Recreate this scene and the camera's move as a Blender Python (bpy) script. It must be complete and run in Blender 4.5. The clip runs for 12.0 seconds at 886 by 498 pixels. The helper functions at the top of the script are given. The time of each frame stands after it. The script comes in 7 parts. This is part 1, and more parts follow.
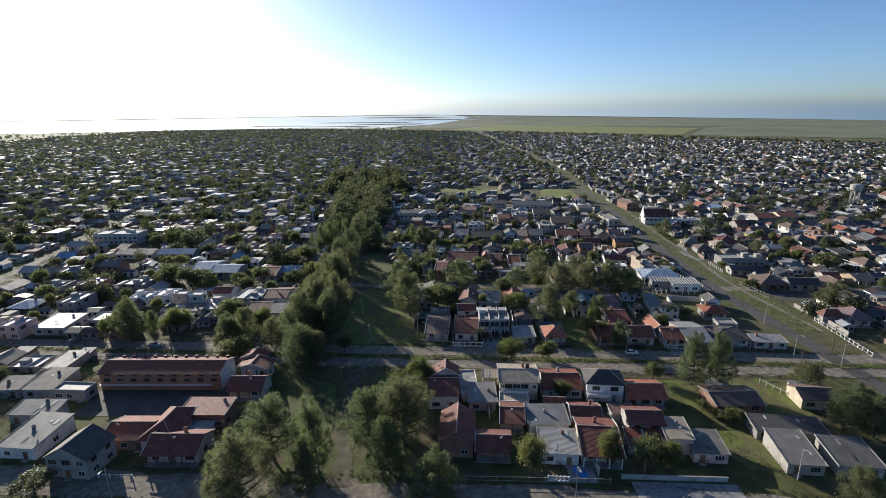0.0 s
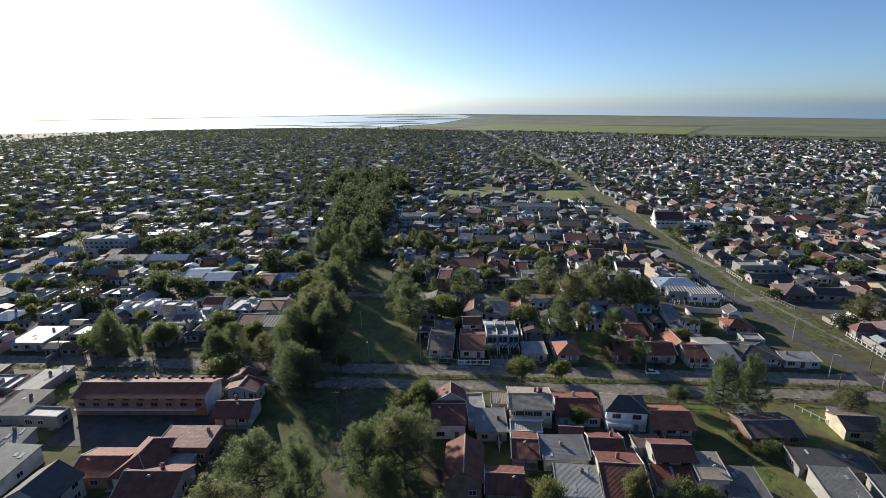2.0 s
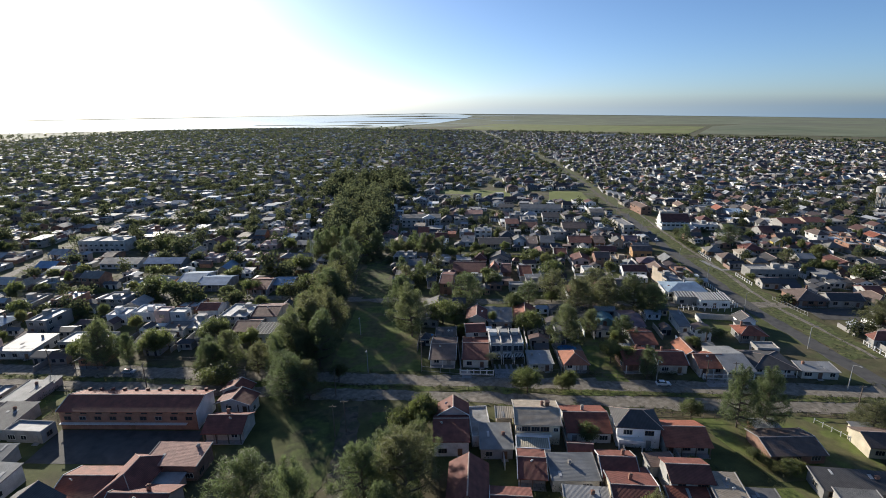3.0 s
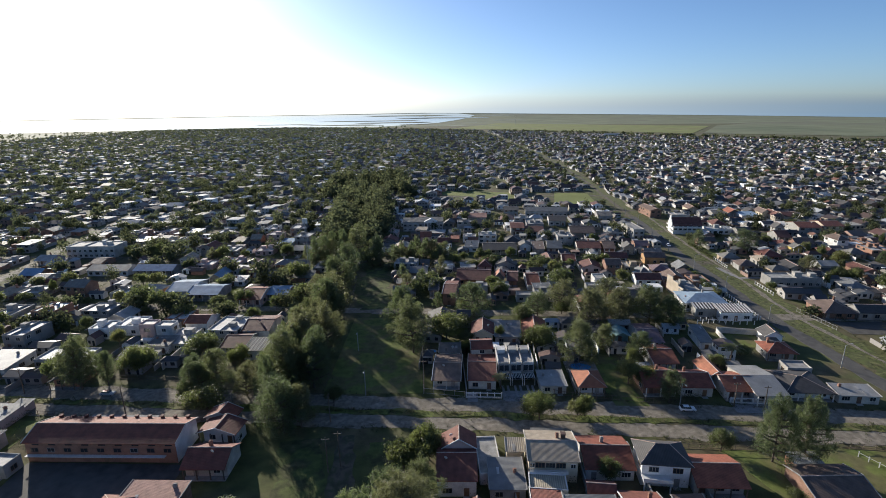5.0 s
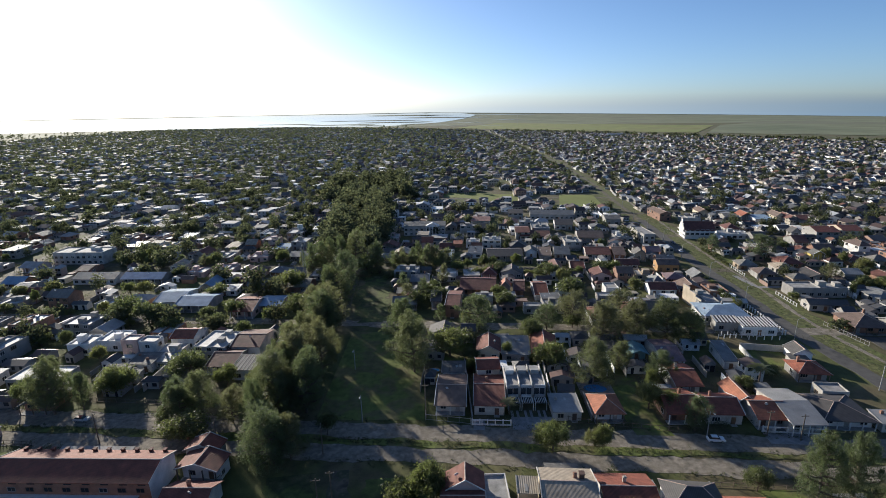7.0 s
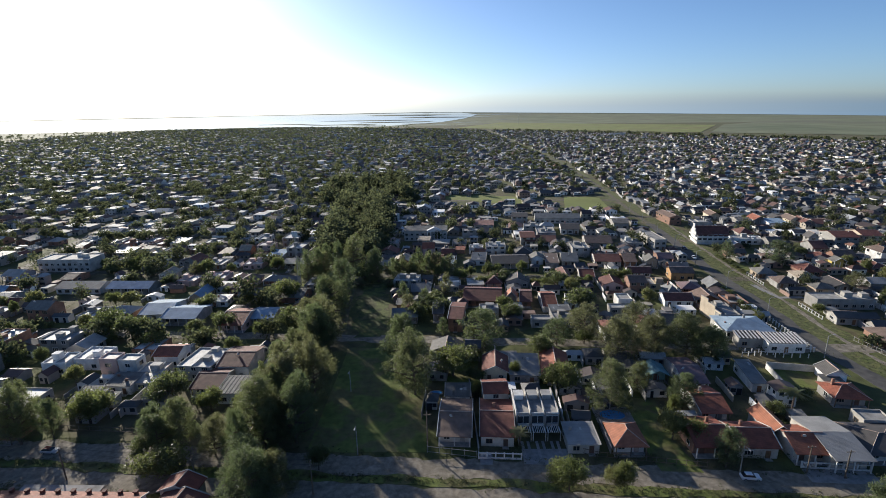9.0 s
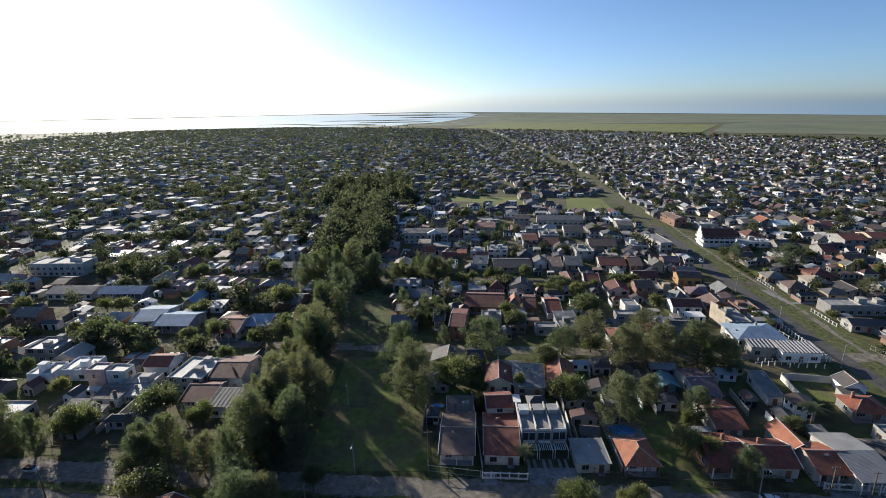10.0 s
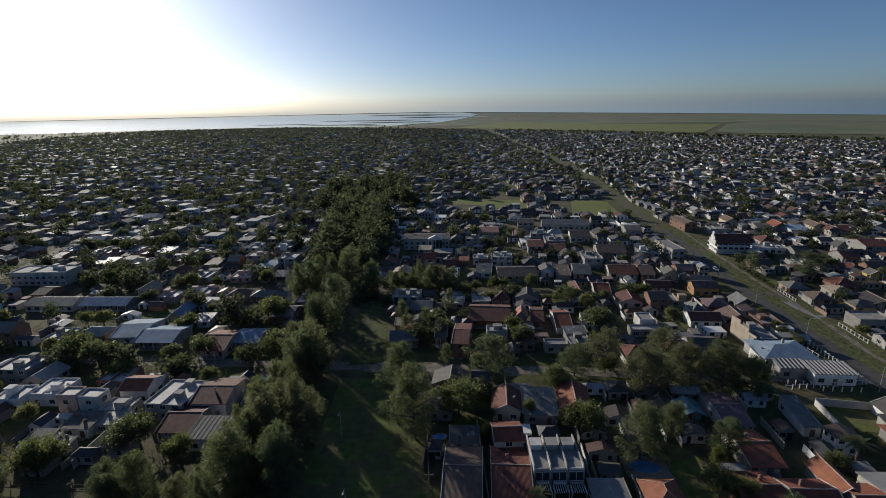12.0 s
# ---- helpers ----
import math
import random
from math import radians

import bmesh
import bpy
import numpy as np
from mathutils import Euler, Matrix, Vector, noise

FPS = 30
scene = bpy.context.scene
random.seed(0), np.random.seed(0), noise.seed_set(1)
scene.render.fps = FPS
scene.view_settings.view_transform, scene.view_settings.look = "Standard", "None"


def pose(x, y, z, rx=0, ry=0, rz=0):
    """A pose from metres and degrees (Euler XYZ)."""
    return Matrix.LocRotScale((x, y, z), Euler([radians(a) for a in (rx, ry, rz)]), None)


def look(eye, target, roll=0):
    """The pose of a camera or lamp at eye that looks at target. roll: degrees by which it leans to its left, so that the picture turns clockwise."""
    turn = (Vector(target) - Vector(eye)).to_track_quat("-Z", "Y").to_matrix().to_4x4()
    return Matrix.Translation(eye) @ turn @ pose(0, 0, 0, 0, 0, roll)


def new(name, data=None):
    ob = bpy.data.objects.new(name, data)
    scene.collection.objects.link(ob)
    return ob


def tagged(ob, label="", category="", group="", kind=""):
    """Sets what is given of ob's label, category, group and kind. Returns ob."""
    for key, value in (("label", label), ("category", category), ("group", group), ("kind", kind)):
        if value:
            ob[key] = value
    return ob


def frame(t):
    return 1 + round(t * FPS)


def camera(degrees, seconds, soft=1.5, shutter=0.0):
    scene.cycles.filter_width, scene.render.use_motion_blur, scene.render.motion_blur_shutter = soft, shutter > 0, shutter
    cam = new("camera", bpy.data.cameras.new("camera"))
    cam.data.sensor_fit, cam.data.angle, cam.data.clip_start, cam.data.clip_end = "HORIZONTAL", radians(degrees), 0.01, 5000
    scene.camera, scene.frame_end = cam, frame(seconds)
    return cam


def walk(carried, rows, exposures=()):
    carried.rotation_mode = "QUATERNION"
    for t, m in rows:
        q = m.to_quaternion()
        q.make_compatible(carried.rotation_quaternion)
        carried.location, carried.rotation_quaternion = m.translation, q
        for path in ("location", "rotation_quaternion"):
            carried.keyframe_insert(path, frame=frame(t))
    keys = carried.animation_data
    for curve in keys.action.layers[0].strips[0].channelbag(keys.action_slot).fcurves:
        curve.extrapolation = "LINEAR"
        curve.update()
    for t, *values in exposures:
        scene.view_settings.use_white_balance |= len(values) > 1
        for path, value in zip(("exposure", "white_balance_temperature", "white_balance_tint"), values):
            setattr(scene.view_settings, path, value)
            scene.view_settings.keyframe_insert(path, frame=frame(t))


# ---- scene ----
# ---- camera ----
cam = camera(84.0, 12.0, soft=0.9)
PATH = [
    (0.0, -0.000, 0.000, 80.000, -2.519, -15.521, 0.813),
    (1.0, -0.072, 6.633, 80.130, -2.390, -15.569, 0.843),
    (2.0, -0.147, 13.180, 80.262, -2.271, -15.612, 0.874),
    (3.0, -0.224, 19.661, 80.396, -2.162, -15.652, 0.904),
    (4.0, -0.304, 26.094, 80.533, -2.064, -15.688, 0.934),
    (5.0, -0.386, 32.500, 80.672, -1.976, -15.719, 0.965),
    (6.0, -0.471, 38.897, 80.813, -1.900, -15.747, 0.995),
    (7.0, -0.559, 45.305, 80.956, -1.835, -15.770, 1.026),
    (8.0, -0.649, 51.744, 81.102, -1.782, -15.790, 1.056),
    (9.0, -0.741, 58.232, 81.250, -1.742, -15.805, 1.087),
    (10.0, -0.836, 64.790, 81.401, -1.715, -15.816, 1.117),
    (11.0, -0.934, 71.437, 81.554, -1.701, -15.824, 1.147),
    (12.0, -1.034, 78.191, 81.709, -1.700, -15.827, 1.178),
]
FADE = [(0.0, 0.64, 6620, 10), (11.6, 0.64, 6620, 10), (11.8, 0.1, 6620, 10), (12.0, -0.33, 6620, 10)]
walk(cam, [(t, pose(x, y, z, 90 + pitch, roll, yaw)) for t, x, y, z, yaw, pitch, roll in PATH], FADE)

# ---- world and sun ----
SUN_LEFT, SUN_UP = 36.0, 16.0  # degrees left of +y, degrees above the horizon
world = bpy.data.worlds.new("world")
scene.world = world
world.use_nodes = True
sky = world.node_tree.nodes.new("ShaderNodeTexSky")
sky.sky_type, sky.sun_disc = "NISHITA", False
sky.sun_elevation, sky.sun_rotation = radians(SUN_UP), radians(-SUN_LEFT)
sky.air_density, sky.dust_density, sky.ozone_density = 0.66, 0.7, 4.4
background = world.node_tree.nodes["Background"]
background.inputs["Strength"].default_value = 0.1
world.node_tree.links.new(sky.outputs["Color"], background.inputs["Color"])
to_sun = Vector((-math.sin(radians(SUN_LEFT)) * math.cos(radians(SUN_UP)), math.cos(radians(SUN_LEFT)) * math.cos(radians(SUN_UP)), math.sin(radians(SUN_UP))))
sun = new("sun", bpy.data.lights.new("sun", "SUN"))
sun.data.energy, sun.data.angle, sun.data.color = 5.0, radians(0.6), (1.0, 0.94, 0.83)
sun.matrix_world = look(to_sun * 400, (0, 0, 0))


# ---- materials ----
def material(name, colours, rough=0.8, scale=0.8, contrast=0.35, bump=0.15, fine=14.0, pick="object", metal=0.0, bands=None, through_light=0.0, specular=0.5, sheen=0.0):
    """A procedural surface: base colours picked per object or per island, worn by noise at two scales; bands: (axis, per metre, depth)."""
    m = bpy.data.materials.new(name)
    m.use_nodes = True
    nodes, links = m.node_tree.nodes, m.node_tree.links
    shader, out = nodes["Principled BSDF"], nodes["Material Output"]
    shader.inputs["Roughness"].default_value = rough
    shader.inputs["Metallic"].default_value = metal
    shader.inputs["Specular IOR Level"].default_value = specular
    shader.inputs["Sheen Weight"].default_value, shader.inputs["Sheen Roughness"].default_value = sheen, 0.6
    geometry = nodes.new("ShaderNodeNewGeometry")
    ramp = nodes.new("ShaderNodeValToRGB")
    ramp.color_ramp.interpolation = "CONSTANT"
    while len(ramp.color_ramp.elements) < len(colours):
        ramp.color_ramp.elements.new(1.0)
    for i, c in enumerate(colours):
        ramp.color_ramp.elements[i].position = i / len(colours)
        ramp.color_ramp.elements[i].color = (*c, 1)
    if pick == "object":
        links.new(nodes.new("ShaderNodeObjectInfo").outputs["Random"], ramp.inputs["Fac"])
    elif pick == "island":
        links.new(geometry.outputs["Random Per Island"], ramp.inputs["Fac"])
    else:
        spread = nodes.new("ShaderNodeTexNoise")
        spread.inputs["Scale"].default_value, spread.inputs["Detail"].default_value = pick, 5.0
        links.new(geometry.outputs["Position"], spread.inputs["Vector"])
        stretch = nodes.new("ShaderNodeMapRange")
        stretch.inputs["From Min"].default_value, stretch.inputs["From Max"].default_value = 0.3, 0.7
        links.new(spread.outputs["Fac"], stretch.inputs["Value"])
        ramp.color_ramp.interpolation = "EASE"
        for i in range(len(colours)):
            ramp.color_ramp.elements[i].position = i / max(1, len(colours) - 1)
        links.new(stretch.outputs["Result"], ramp.inputs["Fac"])
    large, small = nodes.new("ShaderNodeTexNoise"), nodes.new("ShaderNodeTexNoise")
    for node, s, detail in ((large, scale, 6.0), (small, fine, 3.0)):
        node.inputs["Scale"].default_value, node.inputs["Detail"].default_value = s, detail
        links.new(geometry.outputs["Position"], node.inputs["Vector"])
    both = nodes.new("ShaderNodeMath")
    both.operation = "MULTIPLY_ADD"
    both.inputs[1].default_value = 0.35
    links.new(small.outputs["Fac"], both.inputs[0])
    links.new(large.outputs["Fac"], both.inputs[2])
    level = nodes.new("ShaderNodeMapRange")
    level.inputs["From Min"].default_value, level.inputs["From Max"].default_value = 0.4, 0.95
    level.inputs["To Min"].default_value, level.inputs["To Max"].default_value = 1 - contrast, 1 + contrast * 0.6
    links.new(both.outputs["Value"], level.inputs["Value"])
    height = small.outputs["Fac"]
    factor = level.outputs["Result"]
    if bands:
        axis, per_metre, depth = bands
        place = nodes.new("ShaderNodeTexCoord")
        wave = nodes.new("ShaderNodeTexWave")
        wave.bands_direction = axis
        wave.inputs["Scale"].default_value = per_metre * 0.314
        wave.inputs["Distortion"].default_value = 0.3
        links.new(place.outputs["Object"], wave.inputs["Vector"])
        stripe = nodes.new("ShaderNodeMapRange")
        stripe.inputs["To Min"].default_value, stripe.inputs["To Max"].default_value = 1 - depth, 1.0
        links.new(wave.outputs["Fac"], stripe.inputs["Value"])
        product = nodes.new("ShaderNodeMath")
        product.operation = "MULTIPLY"
        links.new(factor, product.inputs[0])
        links.new(stripe.outputs["Result"], product.inputs[1])
        factor, height = product.outputs["Value"], wave.outputs["Fac"]
    tint = nodes.new("ShaderNodeVectorMath")
    tint.operation = "SCALE"
    links.new(ramp.outputs["Color"], tint.inputs[0])
    links.new(factor, tint.inputs["Scale"])
    links.new(tint.outputs["Vector"], shader.inputs["Base Color"])
    if bump:
        relief = nodes.new("ShaderNodeBump")
        relief.inputs["Strength"].default_value, relief.inputs["Distance"].default_value = bump, 0.06
        links.new(height, relief.inputs["Height"])
        links.new(relief.outputs["Normal"], shader.inputs["Normal"])
    if through_light:
        glow, mix = nodes.new("ShaderNodeBsdfTranslucent"), nodes.new("ShaderNodeMixShader")
        mix.inputs["Fac"].default_value = through_light
        bright = nodes.new("ShaderNodeVectorMath")
        bright.operation = "MULTIPLY"
        bright.inputs[1].default_value = (2.0, 2.15, 1.75)
        links.new(tint.outputs["Vector"], bright.inputs[0])
        links.new(bright.outputs["Vector"], glow.inputs["Color"])
        links.new(shader.outputs["BSDF"], mix.inputs[1])
        links.new(glow.outputs["BSDF"], mix.inputs[2])
        links.new(mix.outputs["Shader"], out.inputs["Surface"])
    return m


RED = [(0.31, 0.09, 0.05), (0.26, 0.075, 0.045), (0.35, 0.11, 0.062), (0.22, 0.07, 0.048)]
COVER = {
    "red": material("clay_tiles", RED, 0.8, 0.6, 0.45, 0.5, 10, bands=("X", 4.0, 0.35)),
    "darkred": material("dark_clay_tiles", [(0.2, 0.064, 0.046), (0.165, 0.06, 0.046)], 0.8, 0.6, 0.45, 0.5, 10, bands=("X", 4.0, 0.35)),
    "orange": material("orange_clay_tiles", [(0.46, 0.16, 0.07), (0.42, 0.15, 0.08)], 0.8, 0.6, 0.4, 0.5, 10, bands=("X", 4.0, 0.3)),
    "pink": material("faded_clay_tiles", [(0.42, 0.22, 0.17)], 0.8, 0.7, 0.4, 0.5, 10, bands=("X", 4.0, 0.3)),
    "brown": material("brown_tiles", [(0.2, 0.13, 0.1), (0.16, 0.11, 0.09)], 0.8, 0.6, 0.4, 0.5, 10, bands=("X", 4.0, 0.3)),
    "purple": material("mauve_tiles", [(0.2, 0.13, 0.14)], 0.75, 0.6, 0.35, 0.4, 10, bands=("X", 4.0, 0.3)),
    "tilecream": material("pale_tiles", [(0.4, 0.33, 0.25)], 0.8, 0.6, 0.4, 0.4, 10, bands=("X", 4.0, 0.3)),
    "slate": material("slate_tiles", [(0.07, 0.064, 0.062), (0.095, 0.088, 0.084)], 0.75, 0.7, 0.35, 0.4, 9, bands=("X", 3.0, 0.25)),
    "grey": material("fibre_cement_sheets", [(0.2, 0.187, 0.168), (0.155, 0.147, 0.135), (0.24, 0.225, 0.2)], 0.8, 0.4, 0.45, 0.5, 8, bands=("X", 5.5, 0.3)),
    "bluegrey": material("weathered_zinc_sheets", [(0.2, 0.205, 0.205), (0.16, 0.168, 0.17)], 0.7, 0.35, 0.4, 0.4, 8, bands=("X", 4.5, 0.2), metal=0.1),
    "metal": material("galvanised_sheets", [(0.4, 0.395, 0.385), (0.33, 0.325, 0.315)], 0.65, 0.3, 0.3, 0.4, 7, bands=("X", 4.0, 0.2), metal=0.25),
    "skyblue": material("pale_blue_sheets", [(0.26, 0.36, 0.47), (0.31, 0.4, 0.49)], 0.8, 0.35, 0.3, 0.3, 8, bands=("X", 4.0, 0.15), specular=0.15),
    "teal": material("teal_sheets", [(0.12, 0.25, 0.27)], 0.6, 0.4, 0.35, 0.3, 8, bands=("X", 4.0, 0.2)),
    "cream": material("cream_sheets", [(0.5, 0.43, 0.32), (0.44, 0.38, 0.3)], 0.7, 0.5, 0.35, 0.6, 8, bands=("X", 2.2, 0.35)),
    "concrete": material("roof_screed", [(0.33, 0.32, 0.3), (0.4, 0.39, 0.37), (0.28, 0.27, 0.26)], 0.85, 0.5, 0.5, 0.2, 6),
    # pale screed; low sun grazing the seaward roofs is put into its tone
    "pale": material("sunlit_pale_screed", [(0.42, 0.41, 0.395), (0.5, 0.49, 0.47), (0.34, 0.33, 0.32)], 0.7, 0.5, 0.45, 0.2, 6),
    "striped": material("dull_zinc_sheets", [(0.07, 0.075, 0.08)], 0.5, 0.4, 0.4, 0.4, 7, bands=("X", 4.0, 0.2), metal=0.3),
}
WALL = {
    "white": material("whitewashed_render", [(0.64, 0.63, 0.6), (0.4, 0.39, 0.365), (0.5, 0.47, 0.42), (0.32, 0.31, 0.295), (0.6, 0.585, 0.56)], 0.85, 0.35, 0.45, 0.12, 5),
    "bright": material("fresh_white_render", [(0.74, 0.73, 0.71)], 0.85, 0.35, 0.3, 0.12, 5),
    "tan": material("sand_render", [(0.4, 0.31, 0.21), (0.36, 0.28, 0.2)], 0.85, 0.35, 0.3, 0.12, 5),
    "cream": material("cream_render", [(0.54, 0.47, 0.35), (0.48, 0.4, 0.3)], 0.85, 0.35, 0.28, 0.12, 5),
    "pink": material("pink_render", [(0.55, 0.4, 0.36), (0.5, 0.36, 0.32)], 0.85, 0.35, 0.28, 0.12, 5),
    "yellow": material("ochre_render", [(0.52, 0.4, 0.12)], 0.85, 0.35, 0.28, 0.12, 5),
    "orange": material("orange_render", [(0.4, 0.23, 0.1)], 0.85, 0.35, 0.28, 0.12, 5),
    "teal": material("blue_green_render", [(0.2, 0.36, 0.38)], 0.85, 0.35, 0.28, 0.12, 5),
    "brick": material("raw_brick", [(0.34, 0.18, 0.12), (0.3, 0.17, 0.12)], 0.9, 0.6, 0.35, 0.4, 9, bands=("Z", 7.0, 0.25)),
    "grey": material("bare_render", [(0.3, 0.29, 0.27), (0.36, 0.34, 0.31), (0.25, 0.24, 0.225)], 0.9, 0.4, 0.35, 0.2, 6),
}
# ridge caps kept pale so the sunlit line along them is in the colour
M_RIDGE = material("sunlit_ridge_mortar", [(0.45, 0.33, 0.27)], 0.85, 1.5, 0.4, 0.2)
M_TRIM = material("white_trim", [(0.62, 0.61, 0.59)], 0.6, 1.0, 0.15, 0.05)
M_FRAME = material("window_paint", [(0.66, 0.65, 0.62), (0.4, 0.36, 0.3), (0.2, 0.13, 0.08)], 0.5, 2.0, 0.15, 0.0)
M_GLASS = material("window_glass", [(0.03, 0.035, 0.04)], 0.06, 0.7, 0.2, 0.0, specular=0.6)
M_DOOR = material("door_wood", [(0.2, 0.11, 0.06), (0.3, 0.28, 0.26), (0.12, 0.07, 0.05)], 0.55, 2.0, 0.3, 0.1)
M_CHIMNEY = material("chimney_brick", [(0.3, 0.16, 0.11), (0.36, 0.32, 0.28)], 0.9, 2.0, 0.4, 0.3)
M_BARK = material("bark", [(0.14, 0.1, 0.075), (0.11, 0.085, 0.07)], 0.95, 3.0, 0.4, 0.6)
M_NEEDLES = material("casuarina_needles", [(0.088, 0.104, 0.052), (0.1, 0.109, 0.055), (0.08, 0.096, 0.05), (0.112, 0.111, 0.06)], 0.55, 0.5, 0.4, 0.0, through_light=0.5, specular=0.5)
M_LEAVES = material("broad_leaves", [(0.085, 0.097, 0.038), (0.1, 0.11, 0.042), (0.078, 0.088, 0.038), (0.12, 0.12, 0.05)], 0.5, 0.6, 0.4, 0.0, through_light=0.45, specular=0.5)
# distance haze is put into these leaves as a greyer green
M_FAR_LEAVES = material("distant_leaves", [(0.076, 0.083, 0.05), (0.086, 0.093, 0.054), (0.068, 0.076, 0.048), (0.1, 0.1, 0.058)], 0.9, 0.02, 0.4, 0.0, pick="island", through_light=0.34, specular=0.03)
M_GROUND = material("grass_and_soil", [(0.06, 0.07, 0.025), (0.09, 0.1, 0.032), (0.12, 0.1, 0.055), (0.07, 0.085, 0.028)], 0.95, 0.25, 0.5, 0.4, 3.0, pick=0.035, specular=0.3)
M_LAWN = material("mown_lawn", [(0.092, 0.122, 0.03), (0.14, 0.168, 0.044), (0.135, 0.125, 0.055), (0.11, 0.14, 0.036)], 0.95, 0.5, 0.35, 0.5, 6.0, pick=0.12, specular=0.3)
# rough grass with tree shade worked into its darker greens
M_ROUGH = material("shade_toned_rough_grass", [(0.05, 0.06, 0.022), (0.1, 0.125, 0.035), (0.07, 0.075, 0.03), (0.13, 0.12, 0.06)], 0.95, 0.5, 0.5, 0.7, 4.0, pick=0.16, specular=0.3)
M_DIRT = material("bare_soil", [(0.08, 0.065, 0.045), (0.13, 0.105, 0.075), (0.07, 0.07, 0.035), (0.11, 0.09, 0.06)], 0.95, 0.6, 0.5, 0.6, 4.0, pick=0.3)
M_VERGE = material("trodden_verge", [(0.075, 0.09, 0.03), (0.115, 0.135, 0.042), (0.09, 0.098, 0.04), (0.135, 0.142, 0.05), (0.105, 0.094, 0.05)], 0.95, 0.6, 0.5, 0.8, 4.0, pick=0.3, specular=0.3)
M_FIELD = material("pasture", [(0.15, 0.18, 0.048), (0.18, 0.2, 0.056), (0.175, 0.165, 0.066)], 0.95, 0.02, 0.3, 0.1, 0.5, pick=0.004, specular=0.3)
M_MARSH = material("marsh_plain", [(0.12, 0.145, 0.08), (0.16, 0.175, 0.1), (0.13, 0.135, 0.09)], 0.95, 0.01, 0.3, 0.1, 0.3, pick=0.002, specular=0.3)
M_SAND = material("sandy_road", [(0.15, 0.128, 0.1), (0.23, 0.2, 0.16), (0.18, 0.155, 0.12), (0.29, 0.25, 0.2)], 0.95, 0.7, 0.5, 0.5, 4.0, pick=0.22)
M_ASPHALT = material("worn_asphalt", [(0.058, 0.055, 0.052), (0.085, 0.08, 0.073), (0.07, 0.066, 0.058)], 0.85, 0.4, 0.35, 0.3, 8.0, pick=0.1)
M_PAVING = material("concrete_paving", [(0.3, 0.29, 0.28), (0.25, 0.245, 0.24)], 0.85, 0.8, 0.35, 0.2, 6.0)
M_CONCRETE = material("cast_concrete", [(0.36, 0.35, 0.33), (0.3, 0.295, 0.28)], 0.85, 1.2, 0.3, 0.2, 8.0)
M_WOOD = material("weathered_wood", [(0.16, 0.12, 0.09), (0.12, 0.1, 0.08)], 0.9, 2.0, 0.4, 0.3)
M_WIRE = material("cable", [(0.03, 0.03, 0.03)], 0.6, 1.0, 0.1, 0.0)
M_LAMP = material("lamp_housing", [(0.3, 0.3, 0.29)], 0.6, 2.0, 0.1, 0.0)
M_POOL = material("pool_lining", [(0.06, 0.26, 0.6)], 0.15, 1.0, 0.2, 0.0, specular=0.6)
M_CARPAINT = material("car_paint", [(0.75, 0.75, 0.76)], 0.25, 1.0, 0.05, 0.0, specular=0.6)
M_RUBBER = material("tyre_rubber", [(0.02, 0.02, 0.02)], 0.8, 3.0, 0.2, 0.0)
M_WATER = material("lagoon", [(0.05, 0.06, 0.062)], 0.04, 0.02, 0.1, 0.0, 0.12, specular=0.6)
M_FAR_WALL = material("distant_render", [(0.78, 0.77, 0.75), (0.3, 0.285, 0.26), (0.8, 0.79, 0.77), (0.24, 0.225, 0.21), (0.6, 0.58, 0.54), (0.22, 0.215, 0.21), (0.25, 0.165, 0.13), (0.36, 0.32, 0.26), (0.24, 0.24, 0.24), (0.46, 0.45, 0.43), (0.2, 0.185, 0.17), (0.28, 0.26, 0.24)], 0.85, 0.1, 0.25, 0.0, 1.0, pick="island")
M_FAR_ROOF = material("distant_roofs", [(0.085, 0.055, 0.048), (0.062, 0.062, 0.066), (0.11, 0.058, 0.048), (0.1, 0.1, 0.1), (0.07, 0.05, 0.046), (0.17, 0.08, 0.054), (0.05, 0.052, 0.06), (0.07, 0.065, 0.065), (0.34, 0.35, 0.36), (0.085, 0.056, 0.048), (0.065, 0.06, 0.058), (0.09, 0.082, 0.076)], 0.6, 0.1, 0.35, 0.0, 1.0, pick="island", specular=0.4)
M_BIN = material("blue_plastic", [(0.16, 0.25, 0.36)], 0.4, 2.0, 0.1, 0.0)


